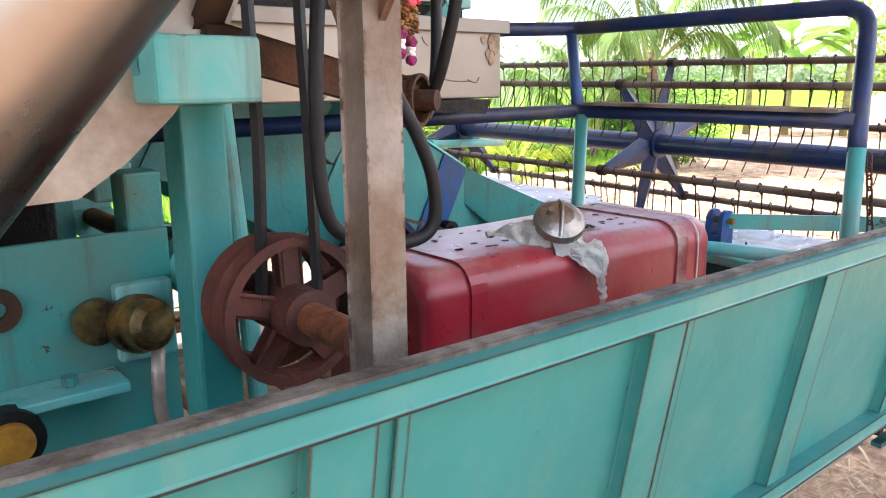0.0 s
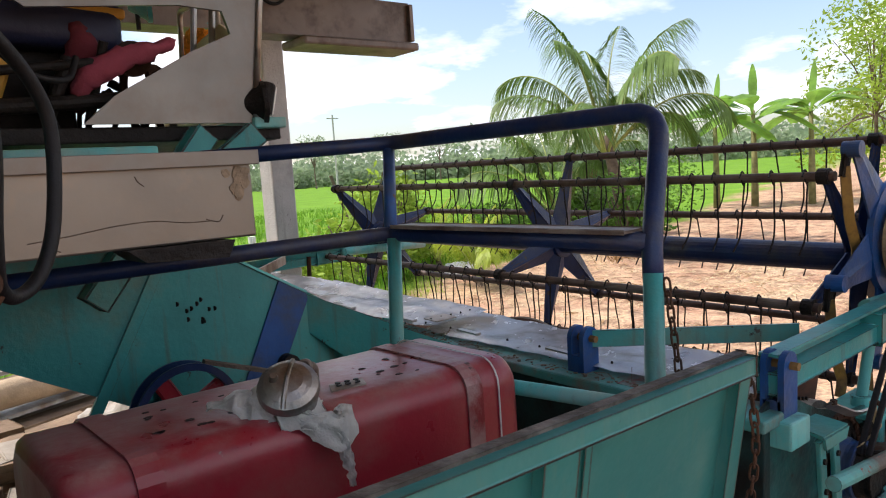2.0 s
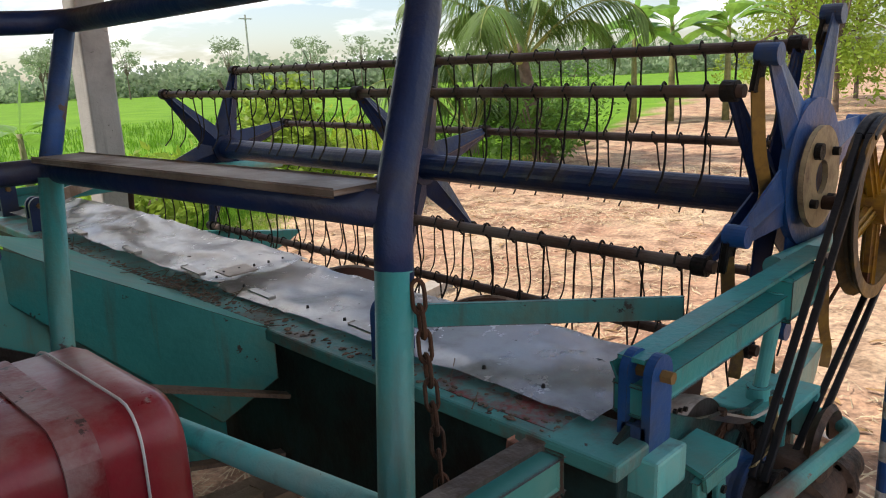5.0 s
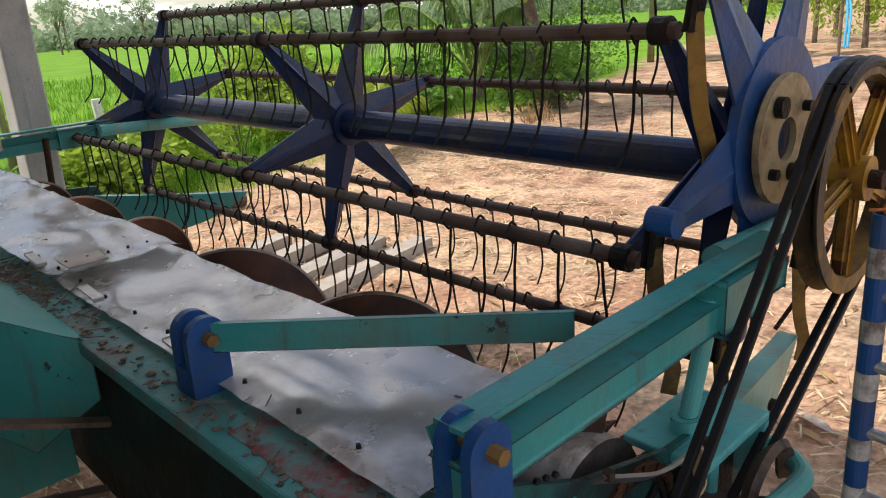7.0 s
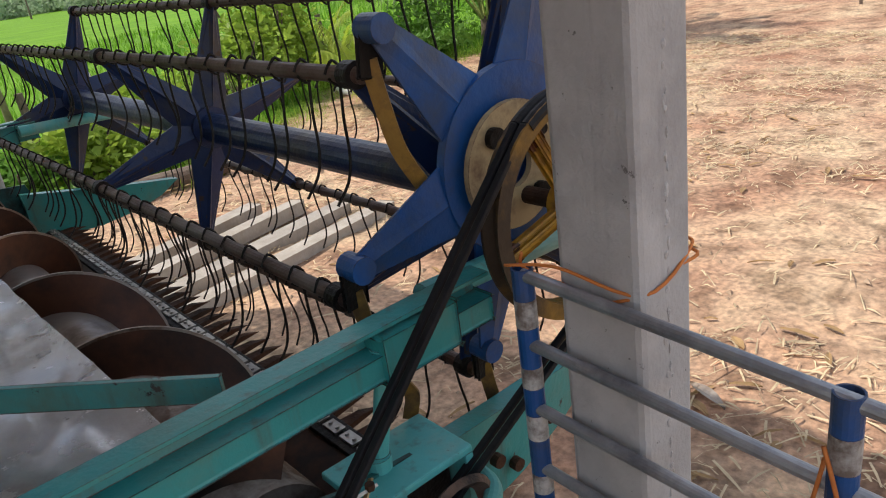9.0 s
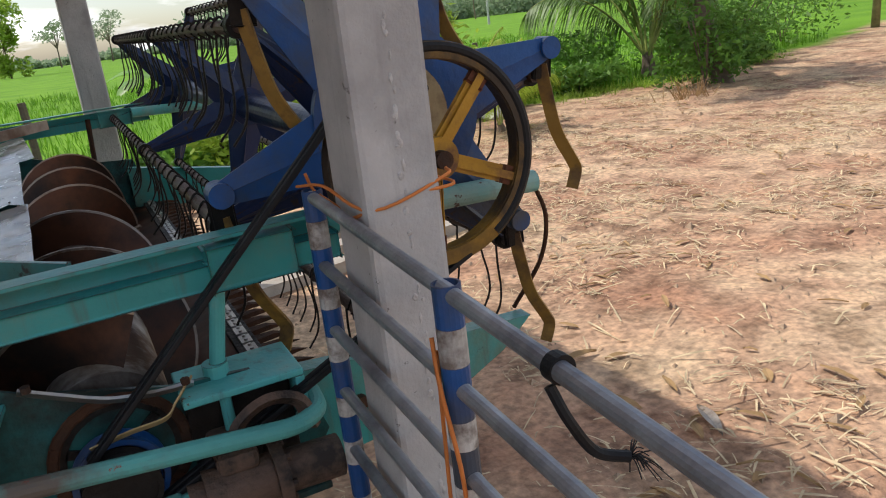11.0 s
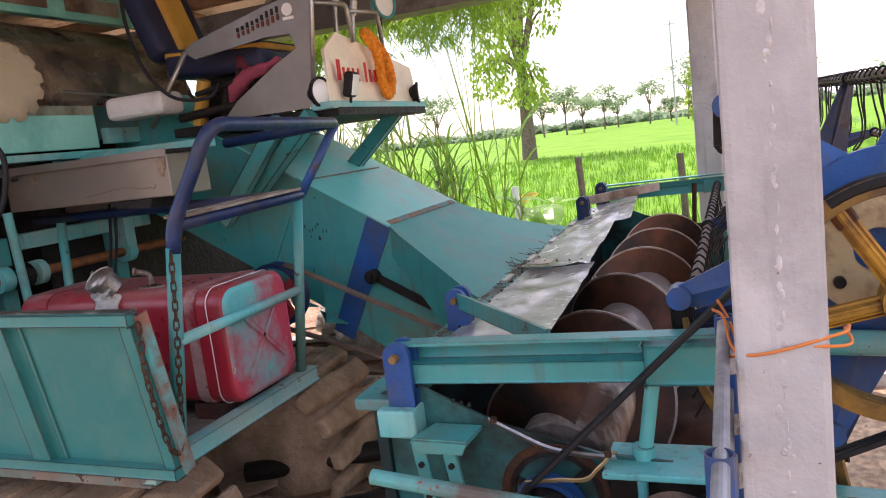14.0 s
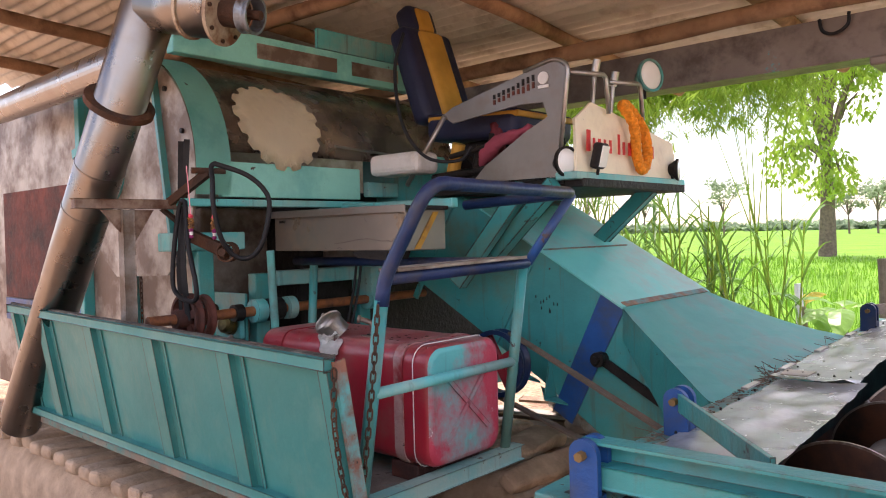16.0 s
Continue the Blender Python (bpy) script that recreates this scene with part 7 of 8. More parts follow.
def mesh_part(name, verts, faces, material, parent=None, label=""):
    me = bpy.data.meshes.new(name)
    me.from_pydata(verts, [], faces)
    me.materials.append(material)
    ob = new(name, me)
    if parent:
        ob.parent = parent
        ob.matrix_parent_inverse = parent.matrix_world.inverted()
    if label:
        tagged(ob, label)
    return ob


def blade(vs, fs, base, d, length, width, droop, segs=4, twist=0.0):
    """A narrow leaf that bends down towards its tip."""
    d = d.normalized()
    s = d.cross(V(0, 0, 1))
    s = s.normalized() if s.length > 1e-3 else V(1, 0, 0)
    s = (s * math.cos(twist) + d.cross(s) * math.sin(twist)).normalized()
    i0 = len(vs)
    for k in range(segs + 1):
        t = k / segs
        p = base + d * (length * t) - V(0, 0, droop * length * t * t)
        w = width * (1 - t) ** 0.7 * (0.5 + min(1, t * 3) * 0.5)
        vs.append(tuple(p - s * w / 2))
        vs.append(tuple(p + s * w / 2))
    for k in range(segs):
        a = i0 + 2 * k
        fs.append((a, a + 1, a + 3, a + 2))


def leaf_cloud(vs, fs, r, c, rad, count, size, flat=1.0, hang=0.0, aspect=0.4):
    for _ in range(count):
        while True:
            p = V(r.uniform(-1, 1), r.uniform(-1, 1), r.uniform(-1, 1))
            if p.length < 1:
                break
        p = p.normalized() * p.length ** 0.5
        q = Vector(c) + V(p.x * rad[0], p.y * rad[1], p.z * rad[2])
        d = V(r.gauss(0, 1), r.gauss(0, 1), r.gauss(0, 0.6) - hang).normalized()
        s = d.orthogonal().normalized()
        s = (s * math.cos(r.uniform(0, 6.3)) + d.cross(s) * math.sin(r.uniform(0, 6.3))).normalized()
        L = size * r.uniform(0.6, 1.4)
        w = L * aspect
        i = len(vs)
        vs.extend([tuple(q), tuple(q + d * L * 0.5 - s * w * 0.5), tuple(q + d * L), tuple(q + d * L * 0.5 + s * w * 0.5)])
        fs.append((i, i + 1, i + 2, i + 3))


def bush(x, y, rad, h, count, size, seed, mt=None, name="bush", label="leafy green bush at the yard's edge"):
    r = random.Random(seed)
    t = thing(name, (x, y, 0.05), label, "bush", "bushes")
    vs, fs = [], []
    for k in range(7):
        a, q = r.uniform(0, 6.28), r.uniform(0.2, 0.8) * rad
        leaf_cloud(vs, fs, r, (x + q * math.cos(a), y + q * math.sin(a), 0.05 + h * r.uniform(0.25, 0.75)), (rad * 0.5, rad * 0.5, h * 0.35), count // 7, size)
    mesh_part("foliage", vs, fs, mt or LEAF, t)
    for k in range(5):
        bm = bmesh.new()
        a = r.uniform(0, 6.28)
        sweep(bm, curve([(x, y, 0.0), (x + 0.2 * rad * math.cos(a), y + 0.2 * rad * math.sin(a), h * 0.35), (x + 0.5 * rad * math.cos(a), y + 0.5 * rad * math.sin(a), h * 0.8)], 4), 0.012, 6)
        part("stem", bm, bark, t)


for i, (x, y, rad, h) in enumerate(((5.2, 10.2, 0.9, 1.1), (6.6, 10.6, 1.0, 1.3), (7.6, 11.8, 1.2, 2.3), (9.2, 12.0, 0.8, 0.8), (9.9, 11.5, 0.7, 0.5), (10.7, 11.3, 0.7, 0.5), (11.75, 9.3, 0.8, 1.4), (14.3, 11.0, 0.9, 0.5), (4.3, 9.2, 0.7, 0.9), (11.7, 12.6, 0.9, 0.95), (14.2, 12.6, 1.1, 1.3), (15.2, 12.0, 1.0, 1.1), (7.4, 10.9, 0.6, 1.7), (15.0, 12.0, 1.3, 1.5), (16.5, 12.8, 1.5, 1.7), (19, 13.8, 1.8, 2.2), (3.2, 8.4, 0.5, 0.6), (4.0, 8.6, 0.55, 0.8))):
    bush(x, y, rad, h, 1500, 0.13, i, LEAF_LIGHT if i in (0, 1, 2, 3, 4, 8, 12, 17) else LEAF)


def palm(x, y, seed, size=1.0, count=17, leaf=None, label="young coconut palm with arching feathery fronds", trunk=1.5, lean=(0.0, 0.0)):
    r = random.Random(seed)
    t = thing("coconut_palm", (x, y, 0.05), label, "palm", "palms")
    bm = bmesh.new()
    pts = curve([(x + lean[0], y + lean[1], -0.1), (x + 0.03 + lean[0] * 0.45, y + lean[1] * 0.45, 0.4 * trunk), (x, y + 0.02, trunk)], 6)
    sweep(bm, pts, [(0.21 - 0.009 * k + 0.008 * (k % 2)) * size for k in range(13)], 12)
    part("trunk", bm, bark, t, smooth=True)
    for k in range(count):
        a = 2 * math.pi * k * 0.382 + r.uniform(-0.15, 0.15)
        young = max(0.0, 1 - k / 7)
        up = 1.50 - 0.060 * k + r.uniform(-0.06, 0.06)
        L = r.uniform(3.0, 3.7) * size
        base = V(x + 0.06 * size * math.cos(a), y + 0.06 * size * math.sin(a), trunk * 0.84)
        out = V(math.cos(a), math.sin(a), 0)
        spine, p, el = [base], base.copy(), up
        bend = (r.uniform(1.5, 2.1) + 0.03 * k) * (1 - 0.45 * young)
        for j in range(20):
            q = j / 19
            p = p + (out * math.cos(el) + V(0, 0, math.sin(el))) * (L / 20)
            el -= bend / 20 * (0.30 + 2.0 * q * q)
            spine.append(p.copy())
        bm = bmesh.new()
        sweep(bm, spine, [(0.030 * (1 - 0.85 * j / 20) + 0.003) * size for j in range(21)], 6)
        fr = part("frond", bm, PALM_RIB, t)
        vs, fs = [], []
        roll = r.uniform(-0.5, 0.5)
        for j in range(5, 20):
            for q in range(5):
                c = spine[j].lerp(spine[j + 1], q / 5)
                d0 = (spine[j + 1] - spine[j]).normalized()
                side = d0.cross(V(0, 0, 1))
                side = side.normalized() if side.length > 0.05 else V(-math.sin(a), math.cos(a), 0)
                side = side * math.cos(roll) + d0.cross(side) * math.sin(roll)
                u = (j - 5 + q / 5) / 15
                ll = 0.90 * size * math.sin(math.pi * (0.16 + 0.74 * u)) * r.uniform(0.8, 1.1)
                for sg in (1, -1):
                    dd = (side * sg * 0.75 + d0 * (0.5 + 0.5 * u) + V(0, 0, r.uniform(-0.35, 0.05))).normalized()
                    blade(vs, fs, c, dd, ll, 0.050 * size, r.uniform(0.7, 1.15), 5)
        mesh_part("blade_fan", vs, fs, DRY if k == count - 2 and 0.4 < trunk < 1 else (leaf or PALM), fr)
palm(11.75, 9.65, 2, 0.86, 14, trunk=2.25, lean=(0.45, -0.35))
YOUNG = mat("young_palm_leaf", (0.36, 0.46, 0.05), 0.5, var=0.3, scale=2, bump=0.0, trans=0.4)
palm(8.55, 11.0, 5, 0.36, 10, YOUNG, "small coconut seedling with yellow-green fronds", 0.25)
palm(12.85, 11.9, 3, 0.88, 10, trunk=0.5)
palm(7.45, 8.75, 7, 0.34, 9, YOUNG, "small coconut seedling with yellow-green fronds", 0.2)


def banana(x, y, h, n, seed, mt=None, spread=0.9):
    r = random.Random(seed)
    t = thing("banana_plant", (x, y, 0.05), "banana plant with broad arching leaves", "banana plant", "banana plants")
    bm = bmesh.new()
    sweep(bm, [(x, y, -0.05), (x + 0.03, y, h * 0.35), (x, y, h * 0.74)], [0.075 * h / 3 + 0.015, 0.06 * h / 3 + 0.012, 0.035 * h / 3 + 0.01], 10)
    part("stem", bm, STEM, t, smooth=True)
    for k in range(n):
        a = 2 * math.pi * k / n + r.uniform(-0.4, 0.4)
        up = r.uniform(0.35, 1.05) if k else 1.45
        L = h * (r.uniform(0.46, 0.58) if k else 0.38)
        W = L * (0.36 if k else 0.17)
        hd_ = V(math.cos(a), math.sin(a), 0)
        side = V(-math.sin(a), math.cos(a), 0)
        vs, fs = [], []
        N = 14
        for j in range(N + 1):
            s = j / N
            p = V(x, y, h * 0.70) + hd_ * (L * s * math.cos(up)) * 1.2 + V(0, 0, L * s * math.sin(up) * 1.1 - (0.92 - 0.35 * math.sin(up) if k else 0.06) * L * s * s)
            w = W * max(0.02, math.sin(math.pi * min(1, max(0, (s - 0.18) / 0.84))) ** 0.6) if s > 0.18 else 0.015 * h
            nz = V(0, 0, 1)
            for f in (-1, -0.5, 0, 0.5, 1):
                vs.append(tuple(p + side * (f * w * 0.5 * (1 + 0.08 * noise.noise((k, s * 14, f)))) - nz * (abs(f) * w * 0.12 - 0.015 * noise.noise((k * 3, s * 9, f * 2)))))
        for j in range(N):
            for f in range(4):
                i = j * 5 + f
                fs.append((i, i + 1, i + 6, i + 5))
        mesh_part("leaf", vs, fs, (YLEAF if k == 1 and mt else BANANA), t)
banana(22.1, 13.4, 3.9, 9, 1)
banana(22.8, 12.5, 4.1, 9, 2)
banana(23.4, 11.0, 4.0, 10, 3)
banana(3.7, 10.7, 1.75, 6, 9)
banana(0.62, 8.6, 1.15, 6, 4)
banana(0.15, 8.9, 1.1, 5, 5, YLEAF)
banana(-1.2, 10.0, 1.3, 5, 6)


def cane(x, y, h, n, seed):
    r = random.Random(seed)
    t = thing("cane_clump", (x, y, 0.05), "tall clump of sugar cane with long arching blades", "cane", "cane clumps")
    vs, fs = [], []
    for k in range(n):
        bx, by = x + r.gauss(0, 0.22), y + r.gauss(0, 0.22)
        lean = V(r.gauss(0, 0.12), r.gauss(0, 0.12), 1)
        hh = h * r.uniform(0.55, 0.8)
        bm = bmesh.new()
        cyl(bm, (bx, by, 0), V(bx, by, 0) + lean * hh, 0.013, 6, 0.008)
        part("stalk", bm, LEAF_LIGHT, t)
        for j in range(8):
            a = r.uniform(0, 6.28)
            p = V(bx, by, 0) + lean * (hh * r.uniform(0.3, 1.0))
            blade(vs, fs, p, V(math.cos(a) * 0.55, math.sin(a) * 0.55, 1), h * r.uniform(0.35, 0.55), 0.035, r.uniform(0.4, 0.9), 6, r.uniform(-0.5, 0.5))
    mesh_part("foliage", vs, fs, LEAF, t)
cane(-0.7, 7.6, 2.6, 12, 1)
cane(-0.1, 7.9, 2.3, 9, 2)
cane(-1.6, 8.0, 2.7, 10, 3)


def tree(x, y, h, crown, leaves, size, seed, name="tree", label="", mt=None, trunk_r=None, clumps=9, hang=0.0, bare=0.35, z0=0.05, group="field trees", squash=0.6):
    r = random.Random(seed)
    t = thing(name, (x, y, z0), label or "slender field tree with an open rounded crown", "tree", group)
    bm = bmesh.new()
    tr = trunk_r or h * 0.018
    top = V(x + r.uniform(-0.05, 0.05) * h, y, z0 + h * 0.75)
    pts = curve([(x, y, z0 - 0.2), (x + r.uniform(-0.02, 0.02) * h, y, z0 + h * 0.3), top], 5)
    sweep(bm, pts, [tr * (1.15 - 0.75 * k / (len(pts) - 1)) for k in range(len(pts))], 8)
    vs, fs = [], []
    for k in range(clumps):
        a, q = 2 * math.pi * k / clumps + r.uniform(-0.4, 0.4), crown * r.uniform(0.25, 0.85)
        c = V(x + q * math.cos(a), y + q * math.sin(a), z0 + h * r.uniform(bare + 0.15, 0.95))
        s = V(*pts[int(len(pts) * 0.55)])
        sweep(bm, curve([s, s.lerp(c, 0.5) + V(0, 0, 0.05 * h), c], 4), [tr * (0.45 - 0.35 * j / 8) for j in range(9)], 5)
        cr = crown * r.uniform(0.25, 0.48)
        leaf_cloud(vs, fs, r, c, (cr, cr, cr * squash), leaves // clumps, size, hang=hang)
    part("trunk", bm, bark, t)
    mesh_part("crown", vs, fs, mt or LEAF, t)


tree(-8.3, 41.2, 13.0, 2.7, 5200, 0.36, 11, label="tall field tree with a narrow drooping leafy crown", mt=LEAF_LIGHT, trunk_r=0.40, clumps=22, hang=1.8, bare=0.14, squash=1.5)
for k, (dx, dy, h, cr) in enumerate(((-24.4, 127.3, 8.6, 3.4), (-28.5, 128, 7.4, 2.8), (-22.5, 132.7, 6.8, 2.8), (-21.4, 148.2, 8.4, 3.0), (-19.6, 153.4, 6.4, 3.0), (-13.0, 149.3, 9.2, 3.4), (-6.7, 159.8, 12.5, 3.4), (-9.8, 158, 4.5, 2.5), (5, 176, 9.5, 4.5), (10, 180, 9.0, 4.5), (15, 178, 10, 4.5), (-44, 118, 9, 3.2), (-56, 115, 8, 3.0), (-70, 120, 10, 3.6), (45, 135, 9, 3.2), (70, 160, 12, 4.0), (57, 168, 13, 3.6), (38, 150, 12, 4.3), (88, 150, 12, 4.3), (110, 150, 12, 4.3), (125, 150, 13, 4.5))):
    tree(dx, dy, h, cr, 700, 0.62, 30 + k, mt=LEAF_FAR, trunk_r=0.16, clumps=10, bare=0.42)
tree(-1.9, 110.0, 9.4, 2.4, 2600, 0.6, 71, label="bright yellow-green clump of bamboo in the field", mt=LEAF_LIGHT, trunk_r=0.12, clumps=16, bare=-0.05, squash=1.5)
# big trees at the yard's far side
for k, (x, y, h) in enumerate(((30, 11.6, 7.2), (34, 12.3, 9), (27, 9.0, 6), (36, 11, 8), (30, 7.5, 7))):
    tree(x, y, h, h * 0.34, 3600, 0.20, 60 + k, "feathery_tree", "tall feathery green tree beyond the yard", LEAF_LIGHT, 0.09, 18, 0.4, 0.0, group="yard trees", squash=1.1)
# bamboo hanging in behind the shed
def bamboo(x, y, h, n, seed):
    r = random.Random(seed)
    t = thing("bamboo", (x, y, 0.05), "bamboo clump with drooping sprays of narrow leaves", "bamboo", "bamboo clumps")
    bm = bmesh.new()
    vs, fs = [], []
    for k in range(n):
        a = r.uniform(0, 6.28)
        reach = r.uniform(0.8, 2.0)
        pts = curve([(x + r.gauss(0, 0.2), y + r.gauss(0, 0.2), 0), (x + 0.25 * reach * math.cos(a), y + 0.25 * reach * math.sin(a), h * 0.55), (x + 0.6 * reach * math.cos(a), y + 0.6 * reach * math.sin(a), h * 0.9), (x + reach * math.cos(a), y + reach * math.sin(a), h * r.uniform(0.75, 0.95))], 6)
        bm = bmesh.new()
        sweep(bm, pts, [0.011 * (1.1 - j / len(pts)) for j in range(len(pts))], 6)
        part("culm", bm, LEAF_LIGHT, t)
        for j in range(9, len(pts)):
            for q in range(30):
                c = V(*pts[j]) + V(r.gauss(0, 0.26), r.gauss(0, 0.26), r.uniform(-0.8, 0.15))
                for w in range(4):
                    blade(vs, fs, c, V(r.gauss(0, 0.6), r.gauss(0, 0.6), -0.55), r.uniform(0.16, 0.28), 0.028, 0.2, 2, r.uniform(0, 3))
    mesh_part("foliage", vs, fs, LEAF_LIGHT, t)
bamboo(-3.0, 9.6, 4.9, 9, 1)
bamboo(-4.0, 10.8, 4.8, 9, 2)
bamboo(-1.6, 12.4, 5.3, 8, 3)

# far woods
r = random.Random(77)
vs, fs = [], []
for k in range(1100):
    a = radians(r.uniform(-8, 150))
    R_ = r.uniform(215, 300)
    h = r.uniform(4.0, 10.5) * (1.1 if a < 1.42 else 0.24) * (0.62 + 0.75 * max(0.0, 0.35 + 1.3 * noise.noise((a * 26, 0, 0))))
    c = (R_ * math.cos(a), R_ * math.sin(a), h * 0.5)
    leaf_cloud(vs, fs, r, c, (h * 0.9, h * 0.9, h * 0.55), 130, 1.35, aspect=0.8)
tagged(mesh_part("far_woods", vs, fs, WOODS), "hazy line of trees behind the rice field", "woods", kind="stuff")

# rice plants near the yard
r = random.Random(9)
vs, fs = [], []
for k in range(9000):
    y = 8.4 + 30 * r.random() ** 1.7
    x = r.uniform(-10 - y * 0.35, 16 + y * 0.3)
    if y < yard_edge(x) + 0.25:
        continue
    s = 1 + (y - 10) * 0.03
    for j in range(5):
        blade(vs, fs, V(x + r.gauss(0, 0.06) * s, y + r.gauss(0, 0.06) * s, 0.02), V(r.gauss(0, 0.25), r.gauss(0, 0.25), 1), r.uniform(0.28, 0.5), 0.012 * s * 1.6, r.uniform(0.1, 0.6), 3)
tagged(mesh_part("rice", vs, fs, RICE), "bright green young rice plants in the field", "rice", kind="stuff")
vs, fs = [], []
for k in range(1500):
    x = r.uniform(-4, 16)
    y = yard_edge(x) + r.gauss(0.05, 0.28)
    for j in range(6):
        blade(vs, fs, V(x + r.gauss(0, 0.05), y + r.gauss(0, 0.05), 0.02), V(r.gauss(0, 0.5), r.gauss(0, 0.5), 1), r.uniform(0.12, 0.42), 0.012, r.uniform(0.3, 0.9), 3)
tagged(mesh_part("grass", vs, fs, LEAF_LIGHT), "rough grass along the yard's edge", "grass", kind="stuff")

# straw and leaf litter on the yard
vs, fs = [], []
for k in range(38000):
    x = 2.6 + 10.5 * r.random() ** 0.8
    y = r.uniform(-1.5, 9.6)
    if noise.noise((x * 0.6, y * 0.6, 2)) + 0.6 * noise.noise((x * 1.9, y * 1.9, 5)) < 0.02 and r.random() < 0.86:
        continue
    a = r.uniform(0, 6.28)
    L, w = r.uniform(0.03, 0.14) * (1.9 if r.random() < 0.12 else 1), r.uniform(0.0025, 0.011)
    d, s = V(math.cos(a), math.sin(a), r.uniform(-0.1, 0.22)), V(-math.sin(a), math.cos(a), 0)
    p = V(x, y, ground_height(x, y) + 0.012)
    i = len(vs)
    m_ = p + d * L * 0.5 + V(0, 0, r.uniform(0, 0.012))
    vs.extend([tuple(p - s * w / 2), tuple(p + s * w / 2), tuple(m_ + s * w / 2 + V(0, 0, 0.004)), tuple(m_ - s * w / 2), tuple(p + d * L + s * w * 0.3), tuple(p + d * L - s * w * 0.3)])
    fs.extend([(i, i + 1, i + 2, i + 3), (i + 3, i + 2, i + 4, i + 5)])
for k in range(5000):
    x, y = r.uniform(1.0, 2.9), r.uniform(0.4, 4.4)
    a = r.uniform(0, 6.28)
    L, w = r.uniform(0.03, 0.14), r.uniform(0.002, 0.009)
    d, s = V(math.cos(a), math.sin(a), r.uniform(-0.05, 0.3)), V(-math.sin(a), math.cos(a), 0)
    p = V(x, y, ground_height(x, y) + 0.012)
    i = len(vs)
    vs.extend([tuple(p - s * w / 2), tuple(p + s * w / 2), tuple(p + d * L + s * w * 0.3), tuple(p + d * L - s * w * 0.3)])
    fs.append((i, i + 1, i + 2, i + 3))
tagged(mesh_part("straw", vs, fs, STRAW), "scattered dry straw on the yard soil", "straw", kind="stuff")
vs, fs = [], []
for k in range(420):
    x, y = r.uniform(3.4, 10.5), r.uniform(-0.5, 9)
    a = r.uniform(0, 6.28)
    d, s = V(math.cos(a), math.sin(a), 0), V(-math.sin(a), math.cos(a), 0)
    L, w = r.uniform(0.06, 0.18), r.uniform(0.015, 0.04)
    p = V(x, y, ground_height(x, y) + 0.01)
    i = len(vs)
    for j in range(6):
        t = j / 5
        ww = w * math.sin(math.pi * (0.08 + 0.84 * t))
        for f, z in ((-1, 0.006), (0, 0), (1, 0.006)):
            vs.append(tuple(p + d * L * t + s * ww * f * 0.5 + V(0, 0, z * r.uniform(0.5, 1.3) + 0.006 * math.sin(math.pi * t))))
    for j in range(5):
        for f in range(2):
            q = i + j * 3 + f
            fs.append((q, q + 1, q + 4, q + 3))
tagged(mesh_part("leaf_litter", vs, fs, DRY), "curled dry leaves and husks on the soil", "leaf litter", kind="stuff")
vs, fs = [], []
for k in range(1500):
    x, y = r.uniform(3.2, 11), r.uniform(-1.5, 9.4)
    c = V(x, y, ground_height(x, y))
    q = r.uniform(0.008, 0.03) * (2.0 if r.random() < 0.06 else 1)
    i = len(vs)
    for dx, dy, dz in ((1, 0, 0), (-0.3, 0.9, 0), (-0.6, -0.8, 0), (0.1, 0.1, 0.75)):
        vs.append(tuple(c + V(dx * q * r.uniform(0.7, 1.3), dy * q * r.uniform(0.7, 1.3), dz * q - 0.002)))
    fs.extend([(i, i + 1, i + 3), (i + 1, i + 2, i + 3), (i + 2, i, i + 3)])
tagged(mesh_part("soil_clods", vs, fs, mud), "small crumbled clods of soil", "clods", kind="stuff")
for k, (x, y) in enumerate(((4.15, 1.85), (4.9, 1.2), (4.25, 2.7))):
    vs, fs = [], []
    p = V(x, y, ground_height(x, y) + 0.012)
    a = 1.2 + k
    d, s = V(math.cos(a), math.sin(a), 0), V(-math.sin(a), math.cos(a), 0)
    for j in range(9):
        t = j / 8
        ww = 0.055 * math.sin(math.pi * (0.03 + 0.94 * t))
        for f in (-1, 0, 1):
            vs.append(tuple(p + d * 0.22 * t + s * ww * f * 0.5 + V(0, 0, 0.012 * abs(f) + 0.015 * math.sin(3 * t))))
    for j in range(8):
        for f in range(2):
            q = j * 3 + f
            fs.append((q, q + 1, q + 4, q + 3))
    ob = mesh_part("fallen_leaf", vs, fs, galv if k == 0 else DRY)
    tagged(ob, "pale fallen leaf lying on the soil", "leaf", "fallen leaves")

# planks and timbers round the machine
pale_wood = mat("pale_grey_board", (0.37, 0.33, 0.28), 0.85, var=0.2, scale=7, bump=0.3, stain=(0.30, 0.26, 0.21), stain_amount=0.5, rand=0.2)
def plank(a, b2, w, h, mt=wood, label="rough weathered board lying on the ground", name="plank", roll=0.0):
    bm = bmesh.new()
    obox(bm, a, b2, w, h, up=(0, roll, 1), bevel=0.006)
    for v in bm.verts:
        v.co += V(noise.noise(v.co * 7), noise.noise(v.co * 7 + V(3, 0, 0)), noise.noise(v.co * 7 + V(0, 5, 0))) * 0.008
    return solo(name, bm, mt, label, "plank", "boards on the ground")
rp = random.Random(13)
for k in range(9):
    x, y, a = rp.uniform(0.7, 1.9), rp.uniform(2.3, 3.5), rp.uniform(-0.5, 0.5)
    d = V(math.cos(a), math.sin(a), rp.uniform(-0.05, 0.12)) * rp.uniform(0.25, 0.5)
    c = V(x, y, 0.12 + 0.05 * (k % 5))
    plank(c - d, c + d, rp.uniform(0.10, 0.2), rp.uniform(0.025, 0.06), roll=rp.uniform(-0.3, 0.3))
